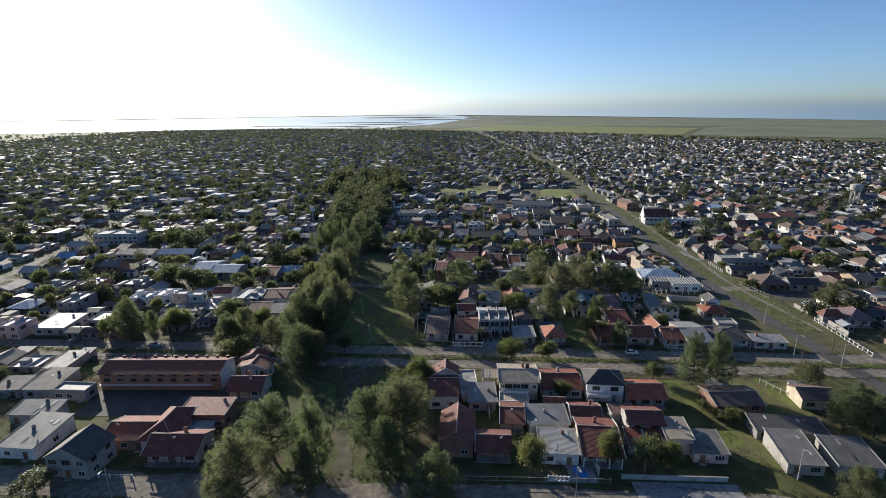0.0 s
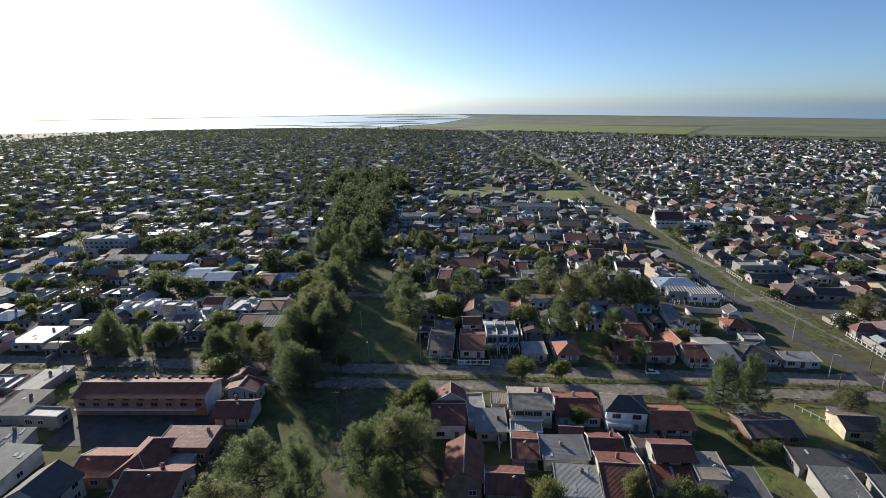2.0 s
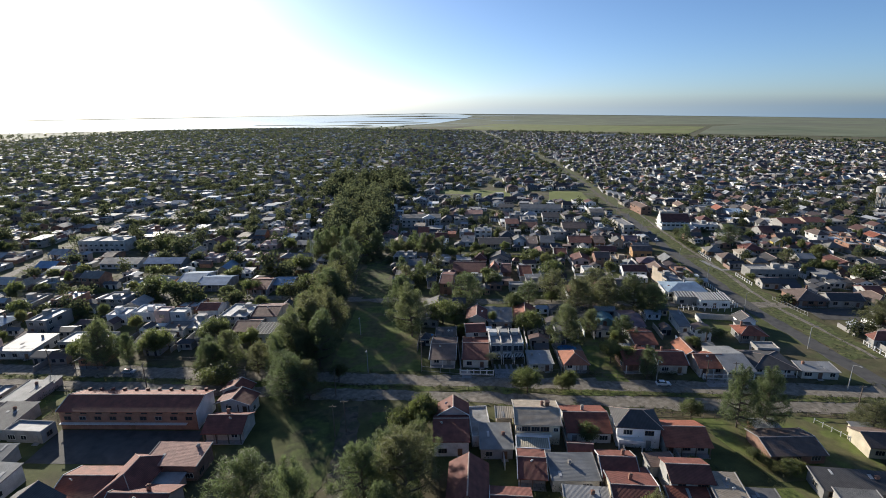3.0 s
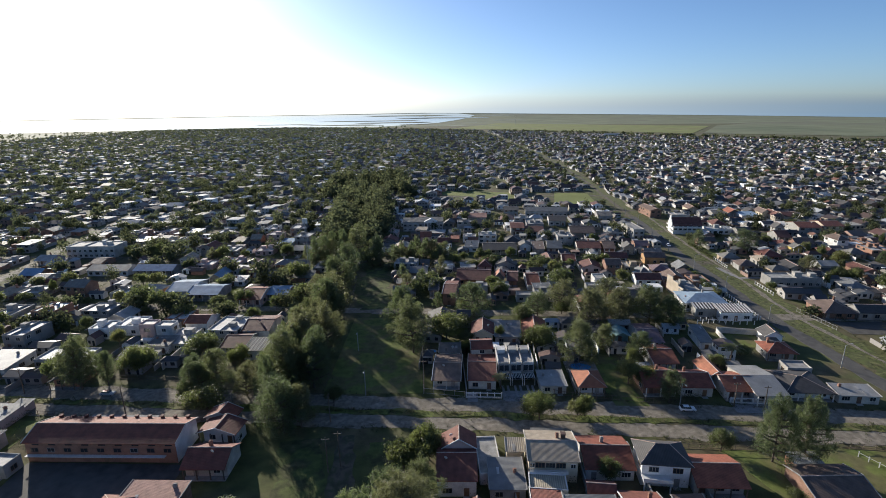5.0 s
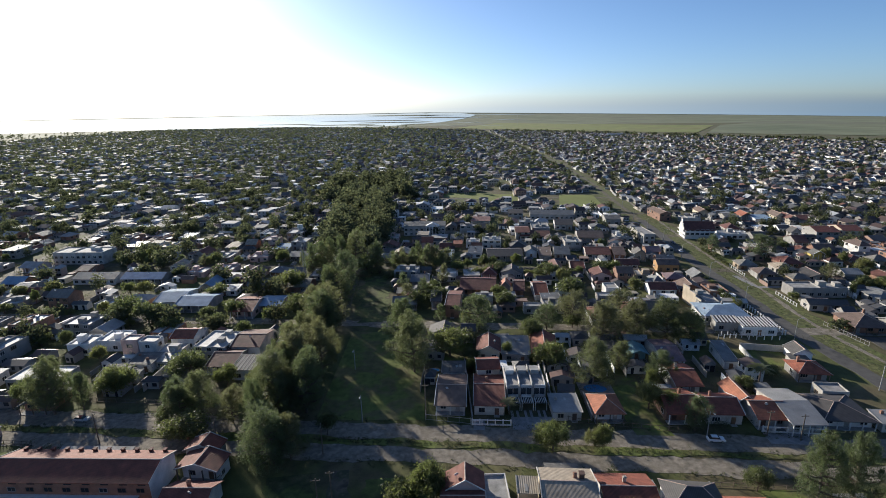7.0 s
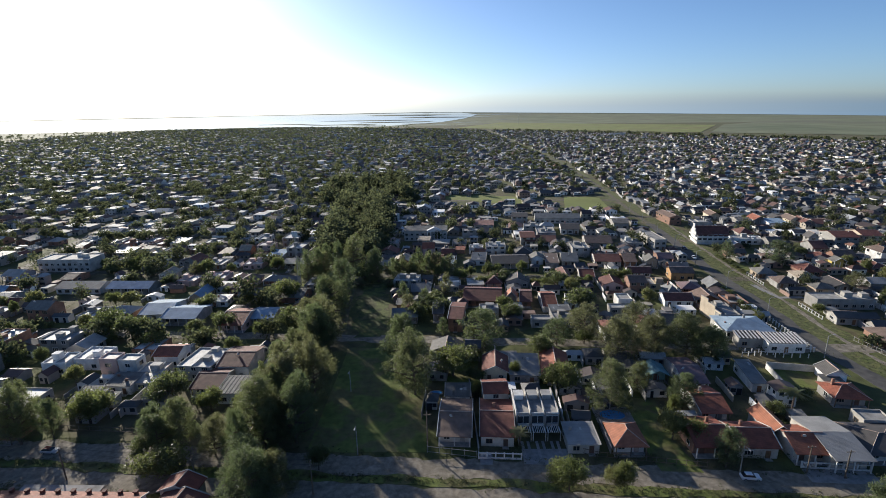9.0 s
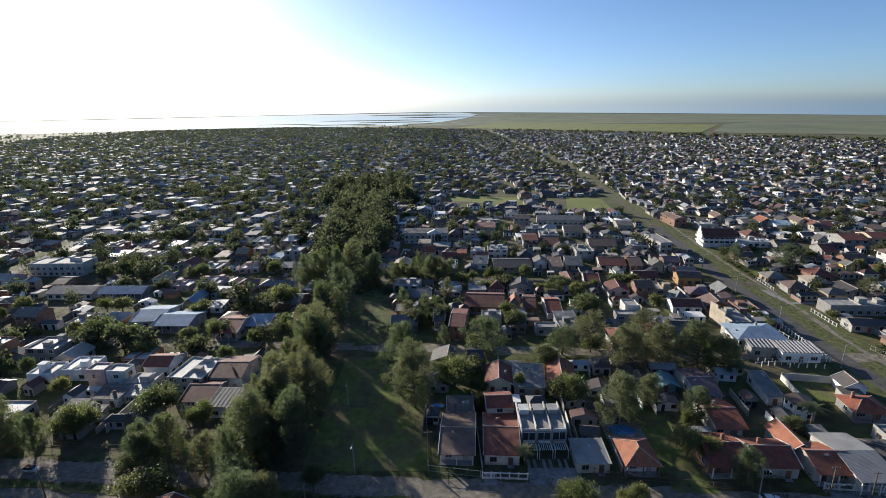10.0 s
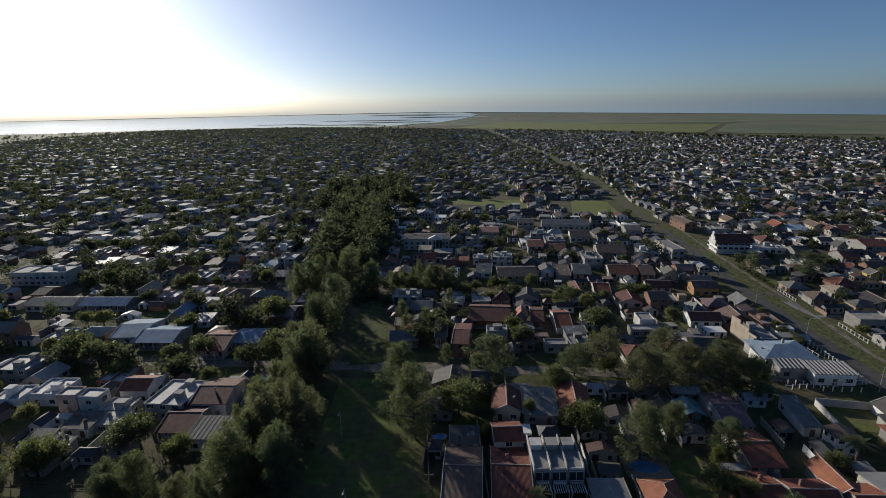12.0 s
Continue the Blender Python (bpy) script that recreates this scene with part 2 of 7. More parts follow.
def hill_haze_material():
    """Far-off hills as a plain pale blue band: emission paints air haze, brighter sunward."""
    m = bpy.data.materials.new("hazed_hills")
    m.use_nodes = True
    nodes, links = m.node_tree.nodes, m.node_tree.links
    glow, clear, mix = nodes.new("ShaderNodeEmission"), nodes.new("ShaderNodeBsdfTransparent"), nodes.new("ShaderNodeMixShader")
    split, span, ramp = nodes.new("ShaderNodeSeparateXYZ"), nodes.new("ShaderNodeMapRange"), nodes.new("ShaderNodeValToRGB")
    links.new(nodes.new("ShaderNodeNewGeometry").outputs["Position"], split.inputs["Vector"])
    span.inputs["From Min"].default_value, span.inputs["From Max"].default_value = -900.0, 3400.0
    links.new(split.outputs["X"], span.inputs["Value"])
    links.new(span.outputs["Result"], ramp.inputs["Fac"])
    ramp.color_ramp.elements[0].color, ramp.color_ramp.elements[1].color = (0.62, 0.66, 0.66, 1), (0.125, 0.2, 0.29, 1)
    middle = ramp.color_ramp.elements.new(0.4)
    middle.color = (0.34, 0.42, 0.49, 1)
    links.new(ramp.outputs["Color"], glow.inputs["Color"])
    # opacity thins upward so the painted haze melts into the sky
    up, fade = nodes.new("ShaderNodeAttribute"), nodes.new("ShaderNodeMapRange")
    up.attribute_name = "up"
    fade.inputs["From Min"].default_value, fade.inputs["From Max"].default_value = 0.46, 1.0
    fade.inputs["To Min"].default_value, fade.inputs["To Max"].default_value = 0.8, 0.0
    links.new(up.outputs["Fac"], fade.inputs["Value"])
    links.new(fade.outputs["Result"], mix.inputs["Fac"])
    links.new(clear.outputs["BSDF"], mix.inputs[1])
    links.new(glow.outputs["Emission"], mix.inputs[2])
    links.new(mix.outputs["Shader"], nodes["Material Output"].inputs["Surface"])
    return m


M_HILLS = hill_haze_material()


# ---- mesh helpers ----
def mesh_of(name, verts, faces, mats, slots=None):
    me = bpy.data.meshes.new(name)
    me.from_pydata(verts, [], faces)
    for m in mats if isinstance(mats, (list, tuple)) else [mats]:
        me.materials.append(m)
    if slots is not None:
        me.polygons.foreach_set("material_index", slots)
    me.update()
    return me


def put(name, me, parent=None, m=None, label=""):
    ob = new(name, me)
    if parent:
        ob.parent = parent
    if m is not None:
        ob.matrix_basis = m
    return tagged(ob, label)


class Solid:
    """Gathers boxes, prisms and tubes into one mesh."""

    def __init__(self):
        self.v, self.f = [], []

    def add(self, verts, faces):
        n = len(self.v)
        self.v += [tuple(q) for q in verts]
        self.f += [tuple(n + i for i in f) for f in faces]
        return self

    def box(self, x0, x1, y0, y1, z0, z1, m=None):
        q = [Vector(c) for c in ((x0, y0, z0), (x1, y0, z0), (x1, y1, z0), (x0, y1, z0), (x0, y0, z1), (x1, y0, z1), (x1, y1, z1), (x0, y1, z1))]
        if m is not None:
            q = [m @ c for c in q]
        return self.add(q, [(0, 3, 2, 1), (4, 5, 6, 7), (0, 1, 5, 4), (1, 2, 6, 5), (2, 3, 7, 6), (3, 0, 4, 7)])

    def prism(self, section, a, b, axis="x"):
        """A section of (across, up) pairs swept from a to b along x or y."""
        n = len(section)
        if axis == "x":
            q = [(s, -c, z) for s in (a, b) for c, z in section]
        else:
            q = [(c, s, z) for s in (a, b) for c, z in section]
        sides = [(i, (i + 1) % n, n + (i + 1) % n, n + i) for i in range(n)]
        ends = [tuple(range(n - 1, -1, -1)), tuple(range(n, 2 * n))]
        return self.add(q, [tuple(reversed(f)) for f in sides + ends])

    def tube(self, points, radii, sides=6):
        rings = []
        for i, (q, r) in enumerate(zip(points, radii)):
            q = Vector(q)
            way = Vector(points[min(i + 1, len(points) - 1)]) - Vector(points[max(i - 1, 0)])
            turn = way.to_track_quat("Z", "Y")
            rings += [q + turn @ Vector((r * math.cos(6.2832 * k / sides), r * math.sin(6.2832 * k / sides), 0)) for k in range(sides)]
        n = len(points)
        faces = [(i * sides + k, i * sides + (k + 1) % sides, (i + 1) * sides + (k + 1) % sides, (i + 1) * sides + k) for i in range(n - 1) for k in range(sides)]
        faces += [tuple(range(sides - 1, -1, -1)), tuple((n - 1) * sides + k for k in range(sides))]
        return self.add(rings, faces)

    def mesh(self, name, mats):
        return mesh_of(name, self.v, self.f, mats)


def empty(name, x, y, z=0.0, rot=0.0, **tags):
    ob = new(name)
    ob.matrix_basis = pose(x, y, z, 0, 0, rot)
    ob.empty_display_size = 0.5
    return tagged(ob, **tags)


def sheet(name, outline, z, m, thick=0.3, **tags):
    """A flat slab of ground cover with the given outline, its top at z."""
    n = len(outline)
    verts = [(x, y, z) for x, y in outline] + [(x, y, z - thick) for x, y in outline]
    faces = [tuple(range(n))] + [(i, n + i, n + (i + 1) % n, (i + 1) % n) for i in range(n)]
    me = mesh_of(name, verts, faces, m)
    return put(name, me) if not tags else tagged(put(name, me), **tags)


def strip(name, line, width, z, m, ragged=0.0, **tags):
    """A band of road along a line; ragged: how far its worn edges wander."""
    if ragged:
        fine = []
        for q, r in zip(line, line[1:]):
            n = max(1, int(math.hypot(r[0] - q[0], r[1] - q[1]) / 2.0))
            fine += [(q[0] + (r[0] - q[0]) * k / n, q[1] + (r[1] - q[1]) * k / n) for k in range(n)]
        line = fine + [line[-1]]
    left, right = [], []
    for i, q in enumerate(line):
        way = (Vector(line[min(i + 1, len(line) - 1)]) - Vector(line[max(i - 1, 0)])).normalized()
        side = Vector((-way.y, way.x))
        wander = [width / 2 + ragged * (noise.noise((q[0] * 0.13, q[1] * 0.13, s)) + 0.6 * noise.noise((q[0] * 0.6, q[1] * 0.6, s + 5))) for s in (0.5, 9.5)]
        left.append(Vector(q) + side * wander[0])
        right.append(Vector(q) - side * wander[1])
    verts = [(q.x, q.y, z) for q in left] + [(q.x, q.y, z) for q in right]
    verts += [(x, y, z - 0.25) for x, y, _ in verts]
    n = len(line)
    faces = [(i, n + i, n + i + 1, i + 1) for i in range(n - 1)]
    faces += [(i, i + 1, 2 * n + i + 1, 2 * n + i) for i in range(n - 1)] + [(n + i + 1, n + i, 3 * n + i, 3 * n + i + 1) for i in range(n - 1)]
    return tagged(put(name, mesh_of(name, verts, faces, m)), **tags)


# ---- ground, roads, water, distance ----
def swell(x, y):
    """How high the plain lifts at its rim: most ahead and seaward, little inland."""
    ahead = math.degrees(math.atan2(x, y - 40))
    return max(-24.0, 62.0 - 1.9 * max(0.0, ahead)) if -90 < ahead < 120 else (-24.0 if ahead > 0 else 62.0 - 86.0 * (-ahead - 90) / 90)


def rise(x, y):
    """The plain's height: level over the town, then lifting towards the horizon."""
    s = min(1.0, max(0.0, (math.hypot(x, y - 40) - 2700.0) / 2150.0))
    return swell(x, y) * s * s * (3 - 2 * s) * (0.55 + 0.45 * s)


def build_ground():
    rings = [0, 60, 120, 200, 300, 450, 650, 900, 1200, 1600, 2000, 2400, 2700, 3000, 3300, 3600, 3900, 4200, 4500, 4850]
    n = 96
    verts, faces, slots = [], [], []
    for r in rings:
        for k in range(n):
            a = 6.283185 * k / n
            verts.append((r * math.cos(a), 40 + r * math.sin(a), rise(r * math.cos(a), 40 + r * math.sin(a))))
    for i in range(len(rings) - 1):
        for k in range(n):
            faces.append((i * n + k, (i + 1) * n + k, (i + 1) * n + (k + 1) % n, i * n + (k + 1) % n))
            slots.append(0 if rings[i] < 2700 else 1)
    tagged(put("ground", mesh_of("ground", verts, faces, [M_GROUND, M_MARSH], slots)), "green and brown ground of yards, verges and far plain", "ground", kind="structure")


build_ground()


def cross_y(x, base):
    """The cross streets run a little askew: their y at x."""
    return base - 0.115 * x


def across(x0, x1, base, steps=10):
    return [(x0 + (x1 - x0) * i / steps, cross_y(x0 + (x1 - x0) * i / steps, base)) for i in range(steps + 1)]


AVENUE = [(-20, 60), (-21, 120), (-24, 150), (-36, 230), (-42, 330), (-55, 520), (-72, 740), (-95, 1200), (-118, 1900)]
EAST_ROAD = [(133.5, 60), (134, 160), (132.6, 200), (134.2, 222), (137.6, 250), (141.4, 297), (148.8, 344), (155.5, 397), (166, 483), (179, 574), (195, 743), (208, 990), (219, 1490), (227, 1900)]
WEST_ROAD = [(-205, 60), (-212, 180), (-224, 290), (-232, 345), (-243, 411), (-252, 455), (-258, 490)]


def line_x(line, y):
    for (xa, ya), (xb, yb) in zip(line, line[1:]):
        if ya <= y <= yb:
            return xa + (xb - xa) * (y - ya) / (yb - ya)
    return line[-1][0] if y > line[-1][1] else line[0][0]


strip("road", across(-420, 420, 88), 9.0, 0.05, M_SAND, ragged=1.3, label="worn sandy residential street", category="road", kind="structure")
strip("road", across(-420, 420, 155.8), 7.0, 0.05, M_SAND, ragged=1.3, label="sandy grey carriageway beside a grassy ditch", category="road", kind="structure")
strip("road", across(-420, 420, 147.0), 6.2, 0.05, M_SAND, ragged=1.3, label="pale sandy carriageway beside a grassy ditch", category="road", kind="structure")
strip("verge", across(-420, 420, 151.2), 2.6, 0.12, M_LAWN, ragged=1.3, label="overgrown grass median along a drainage ditch", category="verge", kind="structure")
strip("road", [q for q in EAST_ROAD if q[1] < 400], 6.0, 0.06, M_ASPHALT, ragged=0.7, label="long straight worn asphalt road", category="road", kind="structure")
strip("verge", [q for q in EAST_ROAD if q[1] > 480], 14.0, 0.04, M_VERGE, ragged=2.5, label="wide grass verges along the unpaved road", category="verge", kind="structure")
strip("verge", [(x - 8.6, y) for x, y in EAST_ROAD if 340 < y < 490], 7.0, 0.03, M_ROUGH, ragged=1.5, label="wide grass verge beside the asphalt road", category="verge", kind="structure")
strip("verge", [(x + 9.5, y) for x, y in EAST_ROAD if 150 < y < 490], 13.0, 0.03, M_VERGE, ragged=2.5, label="wide grass verge beside the asphalt road", category="verge", kind="structure")
strip("path", [(x + 11.8 + 0.8 * math.sin(y * 0.05), y) for x, y in EAST_ROAD if 90 < y < 500], 1.7, 0.07, M_SAND, ragged=0.8, label="pale trodden footpath along the verge", category="path", kind="structure")
strip("road", [q for q in EAST_ROAD if q[1] > 390], 3.4, 0.066, M_DIRT, label="pale unpaved road leading out of town", category="road", kind="structure")
strip("road", WEST_ROAD, 6.0, 0.06, M_SAND, label="pale wide road on the town's far side", category="road", kind="structure")
strip("path", [(-20, 92), (-21, 120), (-23, 143)], 5.5, 0.075, M_DIRT, ragged=1.8, label="bare sandy track between two rows of trees", category="path", kind="structure")
strip("road", AVENUE[3:], 3.0, 0.04, M_DIRT, label="narrow track along the belt of trees", category="road", kind="structure")
BASES = [223.0 + 72.0 * i for i in range(38)]
for base in BASES:
    reach = min(1500.0, base * 1.05 + 120)
    strip("road", across(-reach, min(reach, 760.0), base, 6), 6.0, 0.05, M_SAND if base < 290 else M_DIRT, ragged=1.3 if base < 500 else 0.0, label="narrow residential cross street", category="road", kind="structure")

sheet("lawn", [(-33, 163), (-3.4, 161.5), (-3.4, 200), (-14, 217), (-31, 219)], 0.06, M_LAWN, label="open mown lawn in long tree shadows", category="lawn", kind="structure")
strip("verge", [(-25, 227), (-26, 250), (-28, 286)], 14.0, 0.06, M_ROUGH, ragged=3.5, label="strip of rough grass in tree shadows", category="verge", kind="structure")
sheet("lawn", [(160, 308), (180, 306), (169, 289), (157, 287)], 0.07, M_LAWN, label="green lawn behind a row of clipped shrubs", category="lawn", kind="structure")
strip("pavement", [(148.6, 270.0), (148.8, 261), (149.6, 253.4), (160.0, 253.2)], 2.4, 0.1, M_PAVING, label="pale concrete pavement round a corner garden", category="pavement", kind="structure")
sheet("lawn", [(51, 152), (60.5, 151), (57, 176), (50, 178)], 0.06, M_LAWN, label="mown garden lawn beside a brick house", category="lawn", kind="structure")
sheet("lawn", [(52, 160), (60, 160), (62, 180), (56, 182)], 0.075, M_LAWN, label="sunlit back garden lawn", category="lawn", kind="structure")
sheet("lawn", [(69, 132), (98, 131), (109, 129), (103, 108), (76, 108)], 0.06, M_LAWN, label="empty grassy lot along the street", category="lawn", kind="structure")
sheet("lawn", [(68, 106), (80, 106), (90, 90), (74, 92)], 0.06, M_LAWN, label="grassy garden beside a cream house", category="lawn", kind="structure")
strip("verge", [(-30, 93.5), (-31, 118), (-33.5, 142)], 12.5, 0.06, M_ROUGH, ragged=3.2, label="rough grass strip under tall trees", category="verge", kind="structure")
strip("verge", [(-9.5, 93), (-9.5, 118), (-10.5, 140)], 12.0, 0.06, M_ROUGH, ragged=3.2, label="rough grass strip under tall trees", category="verge", kind="structure")
sheet("lawn", [(103.5, 184), (117.5, 182), (120, 191.5), (105.5, 195)], 0.07, M_LAWN, label="small walled lawn", category="lawn", kind="structure")
sheet("lawn", [(-140, 144), (-108, 141), (-108, 154), (-140, 158)], 0.06, M_LAWN, label="fenced grass plot beside the street", category="lawn", kind="structure")
sheet("lawn", [(3, 190), (13, 189), (14, 208), (2, 210)], 0.06, M_LAWN, label="overgrown green lot", category="lawn", kind="structure")
sheet("field", [(4, 520), (36, 508), (68, 480), (84, 478), (84, 522), (40, 536), (4, 541)], 0.06, M_FIELD, label="open green playing field among houses", category="field", kind="structure")
sheet("field", [(110, 453), (147, 449), (156, 506), (126, 516)], 0.06, M_FIELD, label="open green playing field beside the road", category="field", kind="structure")


def far_patch(name, outline, lift, m, **tags):
    """A patch of the far plain, lying on the lifting ground."""
    step = []
    n = len(outline)
    for i in range(n):
        (xa, ya), (xb, yb) = outline[i], outline[(i + 1) % n]
        step += [(xa + (xb - xa) * k / 8, ya + (yb - ya) * k / 8) for k in range(8)]
    cx, cy = sum(q[0] for q in step) / len(step), sum(q[1] for q in step) / len(step)
    verts = [(cx, cy, rise(cx, cy) + lift)]
    for ring in range(1, 7):
        verts += [(cx + (x - cx) * ring / 6, cy + (y - cy) * ring / 6, rise(cx + (x - cx) * ring / 6, cy + (y - cy) * ring / 6) + lift) for x, y in step]
    k = len(step)
    faces = [(0, 1 + i, 1 + (i + 1) % k) for i in range(k)]
    faces += [(1 + r * k + i, 1 + (r + 1) * k + i, 1 + (r + 1) * k + (i + 1) % k, 1 + r * k + (i + 1) % k) for r in range(5) for i in range(k)]
    return tagged(put(name, mesh_of(name, verts, faces, m)), **tags)


far_patch("field", [(120, 2350), (820, 1560), (1180, 2100), (420, 3050)], 0.8, M_FIELD, label="bright green pasture beyond the town", category="field", kind="structure")
far_patch("field", [(840, 1540), (1200, 1180), (2300, 1500), (1900, 2600), (1220, 2120)], 0.8, M_MARSH, label="dull brown and green plain beyond the town", category="field", kind="structure")
far_patch("water", [(-4300, 1300), (-3000, 2050), (-2300, 2450), (-1500, 2800), (-1000, 2960), (-560, 2900), (-250, 2800), (-120, 3000), (80, 3250), (260, 3700), (420, 4300), (300, 4700), (-1500, 4500), (-3000, 3700)], 1.0, M_WATER, label="wide bright lagoon under the low sun", category="water", kind="structure")
for k, (x, y, w, d) in enumerate(((60, 2900, 120, 26), (300, 3900, 420, 60), (250, 3150, 260, 24), (600, 4300, 700, 60), (160, 2760, 150, 22), (330, 2620, 130, 18), (560, 3500, 240, 30))):
    wiggle = random.Random(k)
    ring = [(x + w * 0.5 * math.cos(a * 0.5236) * wiggle.uniform(0.7, 1.15), y + d * 0.5 * math.sin(a * 0.5236) * wiggle.uniform(0.6, 1.2)) for a in range(12)]
    far_patch("water", ring, 1.4, M_WATER, label="shallow bright pool in the marsh", category="water", kind="structure")
for k, (x, y, w, d) in enumerate(((-520, 3130, 460, 70), (-180, 3350, 560, 90), (-420, 3600, 700, 90), (60, 3900, 560, 110), (-160, 4250, 760, 130), (-60, 3080, 220, 50), (-900, 3260, 420, 60), (-330, 3010, 240, 50))):
    wiggle = random.Random(50 + k)
    ring = [(x + w * 0.5 * math.cos(a * 0.5236) * wiggle.uniform(0.7, 1.15), y + d * 0.5 * math.sin(a * 0.5236) * wiggle.uniform(0.5, 1.2)) for a in range(12)]
    far_patch("spit", ring, 2.2, M_MARSH, label="low muddy spit of land in the lagoon", category="spit", kind="structure")


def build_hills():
    """Two ranges of low hills; the farther, higher one fades upward as painted haze."""
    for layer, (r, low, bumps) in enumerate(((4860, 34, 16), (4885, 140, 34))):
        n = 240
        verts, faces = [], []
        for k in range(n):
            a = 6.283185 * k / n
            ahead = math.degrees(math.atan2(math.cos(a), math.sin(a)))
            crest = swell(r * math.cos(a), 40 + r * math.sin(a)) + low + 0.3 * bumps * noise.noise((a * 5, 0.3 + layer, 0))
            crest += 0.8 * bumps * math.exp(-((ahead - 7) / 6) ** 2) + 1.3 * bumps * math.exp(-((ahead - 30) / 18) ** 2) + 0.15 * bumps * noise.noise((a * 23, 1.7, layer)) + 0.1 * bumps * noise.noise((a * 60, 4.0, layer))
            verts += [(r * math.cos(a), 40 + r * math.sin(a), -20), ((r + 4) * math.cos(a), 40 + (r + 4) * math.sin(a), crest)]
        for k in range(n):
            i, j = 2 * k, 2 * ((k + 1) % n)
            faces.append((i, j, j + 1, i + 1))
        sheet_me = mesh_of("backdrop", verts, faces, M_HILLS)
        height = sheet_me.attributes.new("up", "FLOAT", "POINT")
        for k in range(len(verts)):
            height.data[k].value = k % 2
        tagged(put("backdrop", sheet_me), "low hills along the horizon with blue air haze in their glow", "hills", kind="structure")


build_hills()

# ---- houses ----
COVER_WORD = {"red": "red clay tile", "darkred": "dark red tile", "orange": "orange clay tile", "pink": "faded pink tile", "brown": "brown tile", "purple": "mauve tile", "tilecream": "pale tile", "slate": "dark slate", "grey": "grey fibre-cement", "bluegrey": "weathered zinc", "metal": "bright galvanised metal", "skyblue": "pale blue metal", "teal": "teal metal", "cream": "cream ribbed", "concrete": "flat concrete", "pale": "flat sunlit pale", "striped": "dark striped metal"}
WALL_WORD = {"bright": "fresh white", "tan": "sand-coloured", "orange": "orange-rendered", "white": "whitewashed", "cream": "cream", "pink": "pinkish", "yellow": "ochre yellow", "teal": "blue-green", "brick": "brick", "grey": "bare grey"}
SHAPE_WORD = {"A": "gabled", "B": "gabled", "H": "hipped", "M": "shallow lean-to", "F": "parapeted"}


def window_meshes(w, h, bars, m=M_FRAME):
    """A frame with an opening for each light, in one piece, and the glass behind it."""
    xs = [-w / 2 - 0.08]
    for k in range(bars + 1):
        xs += [-w / 2 + w * k / (bars + 1) + (0.03 if k else 0), -w / 2 + w * (k + 1) / (bars + 1) - (0.03 if k < bars else 0)]
    xs.append(w / 2 + 0.08)
    zs = [-0.08, 0, h, h + 0.08]
    n = len(xs)
    verts = [(x, y, z) for y in (-0.07, 0.02) for z in zs for x in xs]
    faces = []
    for j in range(3):
        for i in range(n - 1):
            if j == 1 and i % 2 == 1:
                q = [j * n + i, j * n + i + 1, (j + 1) * n + i + 1, (j + 1) * n + i]
                faces += [(q[k], q[k] + 4 * n, q[(k + 1) % 4] + 4 * n, q[(k + 1) % 4]) for k in range(4)]
            else:
                faces.append((j * n + i, j * n + i + 1, (j + 1) * n + i + 1, (j + 1) * n + i))
    rim = [i for i in range(n)] + [j * n + n - 1 for j in (1, 2, 3)] + [3 * n + i for i in range(n - 2, -1, -1)] + [2 * n, n]
    faces += [(rim[k], rim[k] + 4 * n, rim[(k + 1) % len(rim)] + 4 * n, rim[(k + 1) % len(rim)]) for k in range(len(rim))]
    pane = Solid().box(-w / 2, w / 2, -0.03, 0.02, 0, h)
    return mesh_of("window", verts, faces, m), pane.mesh("pane", M_GLASS)


WINDOWS = [window_meshes(1.5, 1.2, 1), window_meshes(2.0, 1.2, 2), window_meshes(1.0, 1.0, 1)]
DARK_WINDOW = window_meshes(1.7, 1.0, 1, M_DOOR)
DOOR = Solid().box(-0.5, 0.5, -0.06, 0.02, 0.05, 2.1).box(-0.58, -0.5, -0.09, 0.02, 0, 2.18).box(0.5, 0.58, -0.09, 0.02, 0, 2.18).box(-0.5, 0.5, -0.09, 0.02, 2.1, 2.18).box(0.34, 0.42, -0.11, -0.06, 1.0, 1.05).mesh("door", M_DOOR)
CHIMNEY = Solid().box(-0.34, 0.34, -0.28, 0.28, -1.0, 0.7).box(-0.42, 0.42, -0.36, 0.36, 0.7, 0.8).box(-0.24, 0.24, -0.18, 0.18, 0.8, 1.0).mesh("chimney", M_CHIMNEY)
DISH = Solid().tube([(0, 0, -0.5), (0, 0, 0.5)], [0.035, 0.035], 5).tube([(0, 0.06, 0.62), (0, 0.0, 0.6), (0, -0.12, 0.56)], [0.12, 0.36, 0.44], 12).mesh("satellite_dish", M_TRIM)
TANK = Solid().tube([(0, 0, 0), (0, 0, 0.9), (0, 0, 1.05), (0, 0, 1.1)], [0.62, 0.7, 0.62, 0.3], 12).mesh("water_tank", M_BIN)
STEP = Solid().box(-0.8, 0.8, -0.9, 0.0, 0, 0.14).mesh("doorstep", M_CONCRETE)


